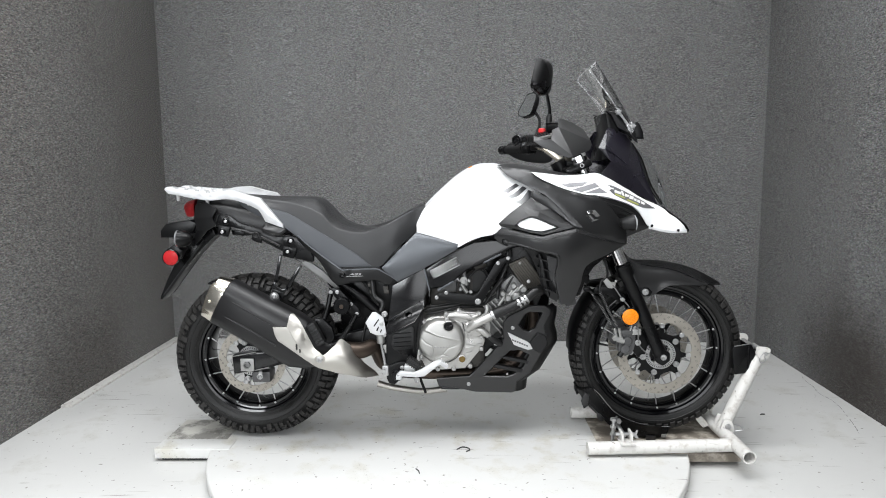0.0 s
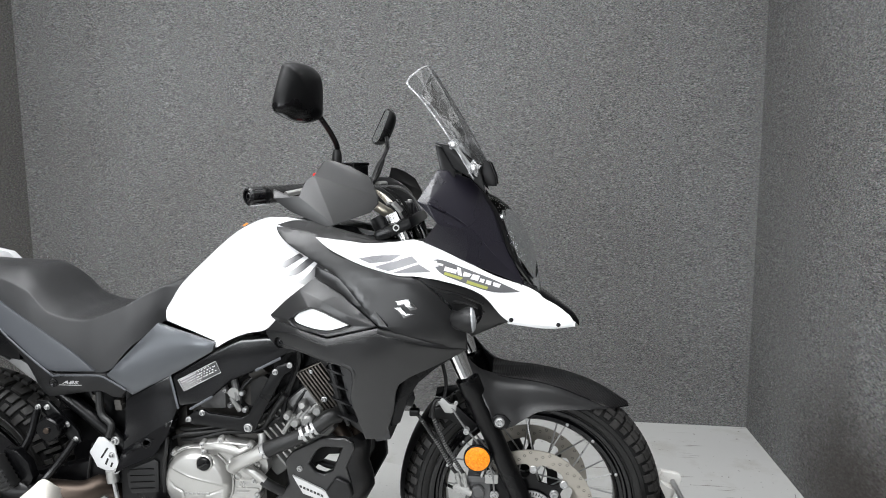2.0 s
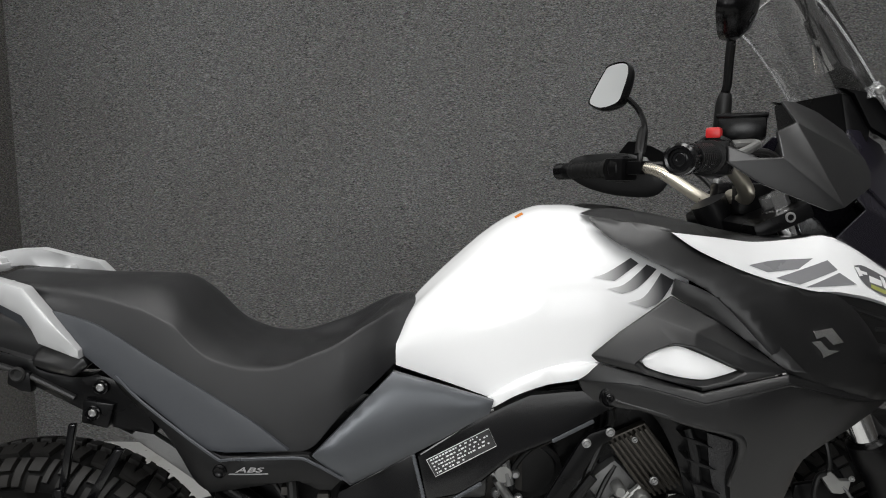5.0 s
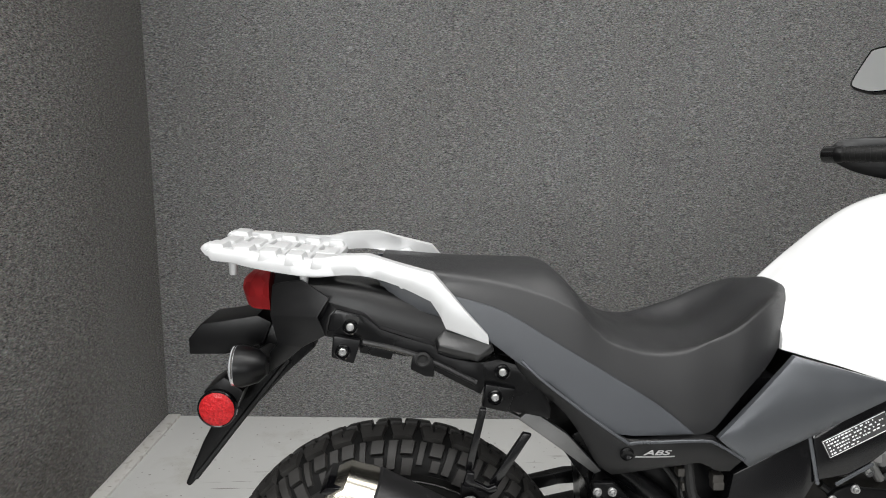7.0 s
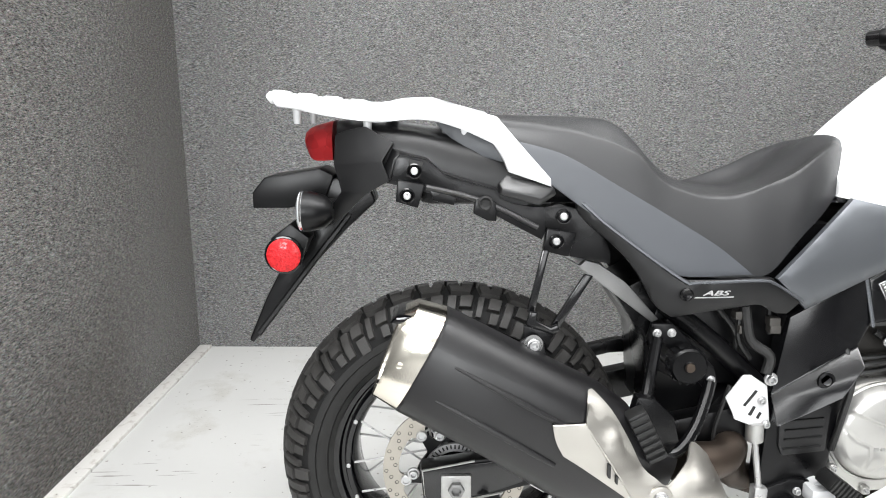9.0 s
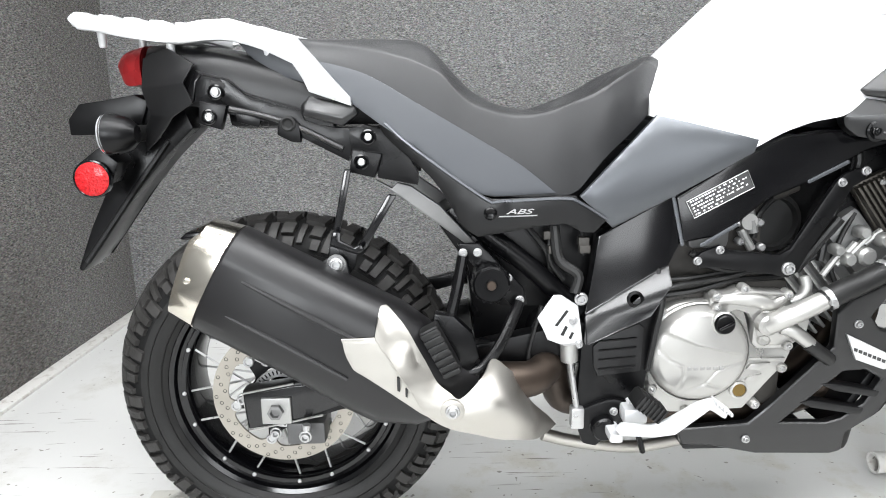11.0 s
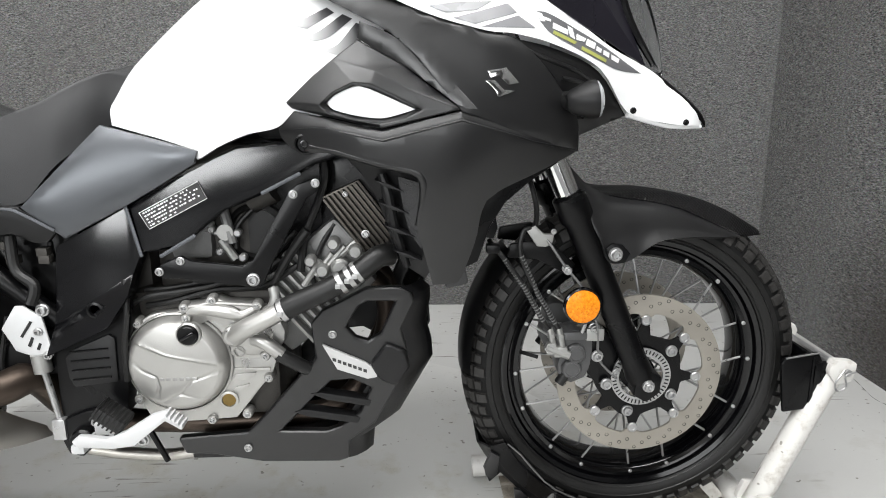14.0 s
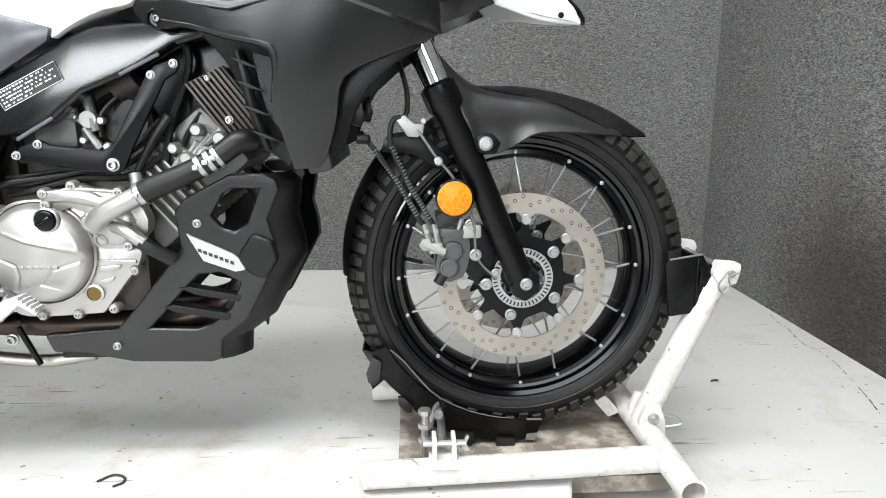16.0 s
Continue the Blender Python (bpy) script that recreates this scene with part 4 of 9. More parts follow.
both("tail_panel", facets(TAILV, ["abcdef", "eghif", "hklmi"], 0.006, 0.004, 2), PLASTIC, tail)
both("seat_flank", skin([(-0.815, 0.962, -0.090), (-0.780, 0.962, -0.094), (-0.735, 0.940, -0.104), (-0.70, 0.918, -0.112), (-0.685, 0.890, -0.116), (-0.715, 0.896, -0.112), (-0.760, 0.912, -0.104), (-0.79, 0.935, -0.096)], thick=0.01, roll=0.002), SEAT_SIDE, seat)
stations = [(-1.032, [(0, 0.942), (-0.03, 0.940), (-0.043, 0.928), (-0.040, 0.918)]), (-1.018, [(0, 0.952), (-0.040, 0.948), (-0.056, 0.922), (-0.050, 0.895)]), (-0.982, [(0, 0.962), (-0.055, 0.956), (-0.074, 0.928), (-0.070, 0.895)])]
part("tail_light", loft(stations, 4, 4), RED_LENS, bike, "red tail lamp lens")
flap = [(-1.012, 0.865), (-0.93, 0.858), (-0.915, 0.82), (-0.965, 0.775), (-1.035, 0.70), (-1.10, 0.615), (-1.142, 0.566), (-1.150, 0.572), (-1.115, 0.650), (-1.06, 0.752), (-1.01, 0.815)]
guard_r = part("mudguard", plate(flap, -0.042, 0.042, 0.008), SATIN, bike, "black rear mudguard and plate hanger")
for y in (-0.043, 0.043):
    part("rib", tube([(-0.96, y, 0.80), (-1.04, y, 0.70), (-1.13, y, 0.585)], 0.005, 6, 4), PLASTIC, guard_r)
part("plate_bracket", plate([(-1.126, 0.840), (-1.104, 0.866), (-1.064, 0.871), (-1.009, 0.880), (-0.985, 0.868), (-1.0, 0.83), (-1.064, 0.812), (-1.126, 0.812)], -0.05, 0.05, 0.004), SATIN, guard_r)
part("plate_lamp", plate([(-1.130, 0.838), (-1.124, 0.840), (-1.124, 0.814), (-1.130, 0.814)], -0.03, 0.03, 0.001), RED_LENS, guard_r)
for s in (-1, 1):
    part("stalk", tube([(-0.99, s * 0.04, 0.815), (-1.0, s * 0.09, 0.815)], 0.014, 12, 1), HOSE, guard_r)
    sig = part("indicator", lathe([(0.014, -0.030), (0.026, -0.018), (0.0335, 0.006), (0.0335, 0.016)], (-1.008, s * 0.12, 0.816), (-1, 0, 0), 28), SATIN, guard_r, "black rear indicator with clear lens")
    part("lens", lathe([(0.0335, 0.0), (0.032, 0.006), (0.024, 0.010), (0.010, 0.012), (0, 0.0125)], (-1.024, s * 0.12, 0.816), (-1, 0, 0), 28), FROST, sig)
    part("reflector_bowl", lathe([(0.034, 0.0), (0.033, 0.003), (0.0, -0.004)], (-1.0245, s * 0.12, 0.816), (-1, 0, 0), 28), CHROME, sig)
    arm = part("reflector_arm", plate([(-1.085, 0.77), (-1.05, 0.795), (-1.02, 0.770), (-1.035, 0.735), (-1.07, 0.735)], min(s * 0.04, s * 0.112), max(s * 0.04, s * 0.112), 0.004), SATIN, guard_r)
    part("reflector_rim", lathe([(0.0315, 0), (0.0315, 0.008), (0.029, 0.0095), (0.027, 0.008)], (-1.061, s * 0.113, 0.744), (0, s, 0), 32), GLOSS, guard_r)
    part("reflector", lathe([(0.028, 0.0), (0.028, 0.009), (0.025, 0.0105), (0, 0.0105)], (-1.061, s * 0.113, 0.744), (0, s, 0), 32), RED, guard_r, "round red reflector")

# luggage rack and grab rails
RAIL = [(-1.043, 0.994, -0.100), (-0.981, 0.989, -0.105), (-0.910, 0.984, -0.108), (-0.869, 0.991, -0.112), (-0.816, 0.993, -0.116), (-0.768, 0.979, -0.122), (-0.714, 0.965, -0.128), (-0.694, 0.942, -0.132), (-0.659, 0.902, -0.136), (-0.628, 0.868, -0.138), (-0.627, 0.855, -0.138), (-0.694, 0.878, -0.136), (-0.704, 0.900, -0.134), (-0.718, 0.922, -0.132), (-0.768, 0.945, -0.124), (-0.817, 0.959, -0.118), (-0.857, 0.961, -0.112), (-0.906, 0.957, -0.106), (-0.982, 0.967, -0.102), (-1.044, 0.980, -0.098)]
rack = part("luggage_rack", skin(RAIL, thick=0.024, roll=0.002, corner=18, bevel=0.004, surface=2), SILVER, bike, "silver alloy luggage rack with grab rails")
bm = flip(skin(RAIL, thick=0.024, roll=0.002, corner=18, bevel=0.004, surface=2))
bm.transform(Matrix.Translation((0, 0, 0.010)))
part("grab_rail", bm, SILVER, rack)
deck = [[-1.078, -0.062], [-1.060, -0.082], [-0.90, -0.100], [-0.872, -0.09], [-0.872, 0.09], [-0.90, 0.100], [-1.060, 0.082], [-1.078, 0.062]]
slots = []
for i in range(4):
    x = -1.040 + 0.042 * i
    for y0, y1 in ((-0.070, -0.012), (0.012, 0.070)):
        slots.append([(x, y0), (x + 0.020, y0), (x + 0.020, y1), (x, y1)])
bm = plate(deck, -0.007, 0.007, 0.0025, slots)
bm.transform(Matrix.Translation((0, 0, 0.982)) @ pose(0, 0, 0, -90, 0, 0))
for v in bm.verts:
    v.co.z += (v.co.x + 0.97) * -0.12
part("deck", bm, SILVER, rack)
for i in range(5):
    x = -1.058 + 0.042 * i
    z = 0.990 - 0.12 * (x + 0.97)
    w = 0.094 + 0.10 * (x + 1.058)
    for y0, y1, h in ((-w, -w + 0.042, 0.009), (-0.030, 0.030, 0.004), (w - 0.042, w, 0.009)):
        bm = plate([(x - 0.018, z - 0.010), (x - 0.013, z + h), (x + 0.011, z + h - 0.002), (x + 0.018, z - 0.014)], y0, y1, 0.0025)
        part("deck_rib", bm, SILVER, rack)
both("deck_side", plate([(-1.074, 0.998), (-1.060, 1.004), (-0.885, 0.982), (-0.870, 0.966), (-0.885, 0.960), (-1.066, 0.982)], -0.100, -0.084, 0.004), SILVER, rack)
both("rear_corner", plate([(-1.086, 1.000), (-1.078, 1.008), (-1.058, 1.004), (-1.058, 0.984), (-1.078, 0.988)], -0.088, -0.055, 0.004), SILVER, rack)
both("rail_foot", plate([(-0.775, 0.968), (-0.755, 0.972), (-0.735, 0.935), (-0.750, 0.920), (-0.768, 0.935)], -0.100, -0.078, 0.004), SILVER, rack)
for x, z, y in ((-1.037, 0.983, 0.076), (-0.921, 0.966, 0.090)):
    for s in (-1, 1):
        part("peg", lathe([(0.0078, 0), (0.0062, -0.026), (0.005, -0.028)], (x, s * y, z), (0, 0, 1), 14), SILVER, rack)
# fairing
BAND = [(0.170, 1.072, -0.105), (0.215, 1.068, -0.130), (0.292, 1.053, -0.166), (0.320, 1.024, -0.178), (0.392, 0.993, -0.188), (0.475, 0.969, -0.194), (0.520, 0.960, -0.192), (0.566, 0.922, -0.186), (0.598, 0.882, -0.174), (0.628, 0.838, -0.158),
        (0.634, 0.785, -0.146), (0.594, 0.790, -0.168), (0.513, 0.816, -0.202), (0.450, 0.843, -0.222), (0.414, 0.880, -0.206), (0.345, 0.957, -0.190), (0.279, 0.996, -0.184), (0.213, 1.031, -0.166), (0.181, 1.056, -0.140)]
bm = skin(BAND, [(0.36, 0.985, -0.190), (0.42, 0.950, -0.198), (0.45, 0.900, -0.202), (0.41, 0.968, -0.196), (0.47, 0.935, -0.208), (0.52, 0.895, -0.210), (0.50, 0.850, -0.214), (0.57, 0.845, -0.190)], thick=0.006, roll=0.004, res=0.015, surface=3)
band_y = hugging(bm)
band = both("tank_shroud", bm, MOULD, bike, "satin black shroud beside the tank with a chrome badge")
for s in ([(0.476, 0.912), (0.505, 0.916), (0.525, 0.894), (0.508, 0.891), (0.494, 0.904), (0.481, 0.901)], [(0.473, 0.897), (0.487, 0.898), (0.501, 0.884), (0.519, 0.882), (0.493, 0.873), (0.487, 0.884)]):
    part("badge", skin([(x, z, 0) for x, z in s], thick=0.004, res=0.02, bevel=0.0012, corner=25, surface=lambda x, z: band_y(x, z) - 0.003), CHROME, band, "raised chrome badge stroke")
# lower lip of the shroud over the duct panel
both("shroud_lip", skin([(0.285, 0.985, -0.186), (0.327, 0.968, -0.190), (0.368, 0.943, -0.196), (0.406, 0.915, -0.206), (0.435, 0.884, -0.218), (0.460, 0.856, -0.228), (0.436, 0.859, -0.226), (0.401, 0.884, -0.210), (0.350, 0.921, -0.196), (0.308, 0.944, -0.186), (0.281, 0.961, -0.182)], thick=0.006, roll=0.002, bevel=0.002, surface=2), MOULD, band)
MIDV = {"a": (0.166, 0.866, -0.170), "b": (0.208, 0.904, -0.176), "c": (0.243, 0.931, -0.180), "d": (0.281, 0.959, -0.180), "i": (0.350, 0.921, -0.194), "j": (0.401, 0.882, -0.208), "h": (0.435, 0.856, -0.226), "f": (0.307, 0.912, -0.212), "g": (0.365, 0.882, -0.222), "v": (0.316, 0.828, -0.224), "n": (0.175, 0.857, -0.172), "k": (0.222, 0.863, -0.204), "l": (0.241, 0.880, -0.206), "m": (0.275, 0.896, -0.213), "o": (0.303, 0.893, -0.219), "p": (0.379, 0.855, -0.222), "q": (0.350, 0.842, -0.224), "r": (0.317, 0.835, -0.224), "s": (0.274, 0.839, -0.218), "t": (0.235, 0.850, -0.208), "kk": (0.231, 0.865, -0.193), "ll": (0.245, 0.878, -0.195), "mm": (0.274, 0.890, -0.201), "oo": (0.297, 0.887, -0.206), "pp": (0.369, 0.856, -0.212), "qq": (0.346, 0.848, -0.212), "rr": (0.315, 0.842, -0.212), "ss": (0.276, 0.846, -0.206), "tt": (0.242, 0.855, -0.196)}
mid_faces = [("a", "b", "l", "k"), ("b", "c", "m", "l"), ("c", "d", "i", "f"), ("c", "f", "o", "m"), ("i", "j", "g", "f"), ("j", "h", "g"), ("f", "g", "p", "o"), ("g", "h", "p"), ("h", "v", "r", "q", "p"), ("v", "n", "t", "s", "r"), ("n", "a", "k", "t")]
ring = "klmopqrst"
mid_faces += [(a, b2, b2 * 2, a * 2) for a, b2 in zip(ring, ring[1:] + ring[:1])]
mid = both("air_duct_panel", facets(MIDV, mid_faces, 0.006, 0.004, 3), MOULD, bike, "satin black faceted panel with a white inset")
inset = [(0.234, 0.866, -0.197), (0.246, 0.877, -0.199), (0.275, 0.889, -0.205), (0.298, 0.886, -0.210), (0.367, 0.856, -0.214), (0.345, 0.849, -0.216), (0.316, 0.843, -0.216), (0.277, 0.847, -0.210), (0.243, 0.856, -0.200)]
both("inset", skin(inset, [(0.31, 0.866, -0.212)], thick=0.006, res=0.01, roll=0.001), WHITE, mid, "white inset")
# lower fairing: a bright folded band, then one broad smooth face that ends in a rolled rim
LOWV = {"a": (0.151, 0.824, -0.160), "b": (0.175, 0.854, -0.166), "c": (0.243, 0.841, -0.194), "v": (0.315, 0.825, -0.220), "h": (0.435, 0.853, -0.226), "w": (0.555, 0.812, -0.186), "t": (0.633, 0.791, -0.150), "t2": (0.631, 0.787, -0.148), "w2": (0.554, 0.803, -0.192), "h2": (0.436, 0.840, -0.232), "v2": (0.317, 0.812, -0.231), "c2": (0.230, 0.827, -0.196)}
both("fairing_band", facets(LOWV, [("a", "b", "c", "c2"), ("c", "v", "v2", "c2"), ("v", "h", "h2", "v2"), ("h", "w", "w2", "h2"), ("w", "t", "t2", "w2")], 0.006, 0.003, 2), MOULD, bike)
LOWER = [(0.151, 0.824, -0.160), (0.230, 0.828, -0.195), (0.316, 0.811, -0.230), (0.436, 0.840, -0.231), (0.555, 0.803, -0.191), (0.631, 0.786, -0.148), (0.614, 0.777, -0.158), (0.555, 0.752, -0.180), (0.505, 0.732, -0.192), (0.478, 0.714, -0.196), (0.469, 0.690, -0.194)] + [(0.461, 0.642, -0.182), (0.437, 0.571, -0.170), (0.392, 0.570, -0.176)] + [(0.368, 0.677, -0.208), (0.377, 0.724, -0.220), (0.375, 0.752, -0.226), (0.359, 0.765, -0.226), (0.312, 0.775, -0.218), (0.254, 0.789, -0.200), (0.201, 0.790, -0.178), (0.172, 0.795, -0.168), (0.156, 0.810, -0.162)]
cowl_low = both("lower_fairing", skin(LOWER, [(0.40, 0.79, -0.231), (0.33, 0.79, -0.224), (0.44, 0.74, -0.216), (0.42, 0.66, -0.202), (0.50, 0.79, -0.218)], thick=0.020, res=0.016, corner=30, bevel=0.006, surface=3), MOULD, bike, "satin black lower side fairing")
both("crease_bead", tube([(0.230, -0.195, 0.827), (0.317, -0.231, 0.811), (0.436, -0.232, 0.840), (0.501, -0.214, 0.820), (0.555, -0.191, 0.803), (0.629, -0.150, 0.787)], 0.0022, 8, 1), MOULD, cowl_low)
both("rolled_rim", tube([(0.202, -0.180, 0.800), (0.254, -0.199, 0.790), (0.311, -0.212, 0.776), (0.358, -0.218, 0.766), (0.376, -0.218, 0.753), (0.378, -0.212, 0.723), (0.369, -0.202, 0.676)], [0.004, 0.006, 0.0075, 0.008, 0.008, 0.007, 0.005], 12, 5), MOULD, cowl_low)
part("clip_seat", lathe([(0.0165, 0), (0.0165, 0.003), (0.0135, 0.005), (0.0115, 0.001), (0, 0.001)], (0.194, -0.176, 0.803), seg=24), SATIN, cowl_low)
bolts(cowl_low, BOLT_B, (0.194, -0.178, 0.803))
VENT = [(0.237, 0.800, -0.172), (0.324, 0.782, -0.186), (0.378, 0.768, -0.192), (0.394, 0.738, -0.190), (0.388, 0.672, -0.182), (0.392, 0.604, -0.168), (0.380, 0.575, -0.158), (0.334, 0.612, -0.150), (0.310, 0.690, -0.148), (0.284, 0.744, -0.152), (0.258, 0.776, -0.162)]
both("vent_panel", skin(VENT, thick=0.005, roll=0.002), PLASTIC, cowl_low)
both("mesh_insert", skin([(0.338, 0.752, -0.190), (0.374, 0.742, -0.196), (0.378, 0.67, -0.190), (0.374, 0.632, -0.182), (0.352, 0.67, -0.180)], thick=0.003, bevel=0), MESH, cowl_low)
both("vent_spine", tube([(0.312, -0.178, 0.755), (0.322, -0.182, 0.72), (0.330, -0.176, 0.67), (0.350, -0.168, 0.60)], [0.007, 0.009, 0.009, 0.006], 10, 5), PLASTIC, cowl_low)
for z, x in ((0.735, 0.300), (0.700, 0.306), (0.662, 0.314), (0.622, 0.326)):
    both("fin", plate([(x, z + 0.012), (x + 0.022, z + 0.006), (x + 0.050, z - 0.008), (x + 0.020, z - 0.001)], -0.190, -0.152, 0.002), PLASTIC, cowl_low)
both("inner_fairing", plate([(0.420, 0.600), (0.44, 0.585), (0.470, 0.600), (0.490, 0.66), (0.515, 0.70), (0.555, 0.735), (0.60, 0.765), (0.61, 0.80), (0.50, 0.80), (0.44, 0.72)], -0.145, -0.135, 0.003), SATIN, cowl_low)
both("inner_tab", plate([(0.470, 0.655), (0.498, 0.690), (0.505, 0.655), (0.498, 0.636), (0.478, 0.640)], -0.132, -0.124, 0.002), SATIN, cowl_low)
# top strip beside the filler and the dark infill under the white nose
both("top_trim", skin([(0.165, 1.075, -0.100), (0.20, 1.083, -0.092), (0.26, 1.078, -0.10), (0.315, 1.066, -0.125), (0.42, 1.044, -0.150), (0.53, 1.044, -0.150), (0.535, 1.034, -0.152), (0.40, 1.030, -0.158), (0.295, 1.050, -0.166), (0.21, 1.066, -0.13)], thick=0.03, roll=0.003), MOULD, bike)
infill = [(0.500, 0.964, -0.182), (0.592, 0.945, -0.156), (0.667, 0.912, -0.128), (0.728, 0.840, -0.090), (0.690, 0.825, -0.092), (0.64, 0.806, -0.105), (0.625, 0.835, -0.128), (0.60, 0.885, -0.155), (0.565, 0.925, -0.172)]
bm = skin(infill, thick=0.004, roll=0.002)
infill_y = hugging(bm)
fill = both("nose_infill", bm, MOULD, bike, "satin black panel under the white nose")
for pts in ([(0.536, 0.944), (0.575, 0.930), (0.628, 0.912), (0.668, 0.890)], [(0.600, 0.902), (0.640, 0.893), (0.672, 0.868)]):
    both("fold", tube([(x, infill_y(x, z) + 0.001, z) for x, z in pts], 0.0035, 8, 4), MOULD, fill)
part("indicator_socket", lathe([(0.036, 0), (0.036, 0.004), (0.030, 0.006), (0.026, 0.002), (0, 0.002)], (0.632, infill_y(0.632, 0.872) + 0.004, 0.872), (0.25, -1, 0.1), 28), SATIN, fill)
NOSE = [(0.282, 1.052, -0.168), (0.349, 1.044, -0.166), (0.406, 1.037, -0.166), (0.472, 1.041, -0.162), (0.528, 1.042, -0.156), (0.630, 0.990, -0.122), (0.699, 0.951, -0.092), (0.777, 0.918, -0.054), (0.834, 0.880, -0.038), (0.878, 0.846, -0.024), (0.896, 0.823, -0.012),
        (0.884, 0.817, -0.030), (0.80, 0.827, -0.068), (0.726, 0.846, -0.105), (0.667, 0.915, -0.142), (0.592, 0.949, -0.172), (0.520, 0.966, -0.194), (0.475, 0.970, -0.202), (0.392, 0.993, -0.196), (0.320, 1.025, -0.184)]
bm = skin(NOSE, thick=0.006, roll=0.002, corner=60)
nose_y = hugging(bm)
nose = both("nose_panel", bm, WHITE, bike, "white nose panel with grey and yellow stripes")
part("lower_flange", tube([(x, y + 0.006, z - 0.002) for x, z, y in ((0.892, 0.819, -0.022), (0.84, 0.820, -0.050), (0.80, 0.825, -0.066), (0.728, 0.843, -0.103))], 0.004, 8, 5), WHITE, nose)
for s in ([(0.388, 1.006), (0.429, 1.012), (0.486, 1.014), (0.461, 1.000), (0.414, 0.996)], [(0.425, 0.988), (0.509, 1.011), (0.523, 0.997), (0.458, 0.979)], [(0.467, 0.975), (0.525, 0.993), (0.553, 0.975)]):
    film("stripe", s, nose_y, GREY_DECAL, nose, corner=20)
film("stripe", [(0.556, 1.001), (0.573, 1.000), (0.603, 0.988), (0.642, 0.970), (0.684, 0.950), (0.724, 0.928), (0.757, 0.910), (0.711, 0.914), (0.679, 0.923), (0.629, 0.944), (0.580, 0.967), (0.561, 0.985)], nose_y, DARK_DECAL, nose, corner=20)
# the model's lettering as plain bars, leaning as it does
for shape in [[(0.5550, 1.0000), (0.5640, 0.9980), (0.5690, 0.9860), (0.5610, 0.9860)],
                           [(0.5650, 0.9940), (0.5790, 0.9900), (0.5790, 0.9860), (0.5660, 0.9890)],
                           [(0.5830, 0.9850), (0.6100, 0.9750), (0.6080, 0.9670), (0.5810, 0.9760)],
                           [(0.6090, 0.9820), (0.6180, 0.9780), (0.6210, 0.9610), (0.6120, 0.9650)],
                           [(0.6250, 0.9700), (0.6430, 0.9630), (0.6380, 0.9580), (0.6230, 0.9600)],
                           [(0.6450, 0.9630), (0.6620, 0.9570), (0.6570, 0.9470), (0.6400, 0.9530)],
                           [(0.6630, 0.9520), (0.6730, 0.9480), (0.6700, 0.9410), (0.6600, 0.9450)],
                           [(0.6770, 0.9470), (0.6890, 0.9420), (0.6860, 0.9340), (0.6740, 0.9390)],
                           [(0.6930, 0.9400), (0.7100, 0.9330), (0.7060, 0.9260), (0.6910, 0.9320)]]:
    film("word_bar", shape, lambda p, q: nose_y(p, q) - 0.0012, WHITE_FLAT, nose, res=0.05, corner=10)
for shape in ([(0.5830, 0.9730), (0.6240, 0.9570), (0.6190, 0.9530), (0.5810, 0.9680)], [(0.6330, 0.9510), (0.6810, 0.9310), (0.6780, 0.9260), (0.6310, 0.9450)]):
    film("word_bar", shape, lambda p, q: nose_y(p, q) - 0.001, YELLOW, nose, res=0.05, corner=10)
stations = [(0.62, [(0, 0.985), (-0.02, 0.985), (-0.04, 0.98), (-0.045, 0.96)]), (0.775, [(0, 0.925), (-0.025, 0.925), (-0.045, 0.918), (-0.05, 0.90)]), (0.84, [(0, 0.886), (-0.02, 0.885), (-0.034, 0.878), (-0.034, 0.862)]),
            (0.888, [(0, 0.850), (-0.010, 0.849), (-0.018, 0.842), (-0.018, 0.83)]), (0.904, [(0, 0.829), (-0.005, 0.828), (-0.010, 0.825), (-0.010, 0.815)])]
part("beak", loft(stations, 4, 3), GLOSS, bike, "black beak strip between the white panels")
for x, z, y in ((0.735, 0.849, -0.106), (0.850, 0.826, -0.052)):
    bolts(nose, BOLT_D, (x, y, z))
# cockpit cowl
COWLV = {"a": (0.562, 1.205, -0.118), "b": (0.520, 1.134, -0.168), "c": (0.566, 1.085, -0.170), "d": (0.532, 1.042, -0.158), "e": (0.630, 0.990, -0.124), "f": (0.770, 0.922, -0.056), "g": (0.722, 1.015, -0.062), "h": (0.690, 1.113, -0.062), "i": (0.664, 1.155, -0.066), "j": (0.637, 1.183, -0.082), "k": (0.590, 1.203, -0.104), "l": (0.545, 1.128, -0.172), "m": (0.640, 1.06, -0.125)}
both("cockpit_cowl", facets(COWLV, ["abl", "alk", "klmj", "bcl", "clm", "cdem", "emf", "fmg", "gmh", "hmi", "imj"], 0.005, 0.003, 3), COWL, bike, "black cockpit cowl")
both("headlight_edge", tube([(0.664, -0.062, 1.15), (0.70, -0.058, 1.09), (0.735, -0.056, 1.0), (0.785, -0.048, 0.925)], [0.006, 0.008, 0.008, 0.005], 8, 5), GLOSS, bike)
stations = [(0.66, [(0, 1.155), (-0.02, 1.152), (-0.045, 1.145), (-0.055, 1.13)]), (0.71, [(0, 1.128), (-0.03, 1.118), (-0.05, 1.09), (-0.055, 1.03)]), (0.755, [(0, 1.082), (-0.035, 1.07), (-0.055, 1.03), (-0.056, 0.96)]), (0.79, [(0, 1.01), (-0.035, 0.995), (-0.052, 0.96), (-0.05, 0.925)]), (0.808, [(0, 0.925), (-0.02, 0.922), (-0.035, 0.915), (-0.035, 0.905)])]
lamp_body = part("headlight", loft(stations, 5, 4), LENS, bike, "clear headlamp glass in the nose")
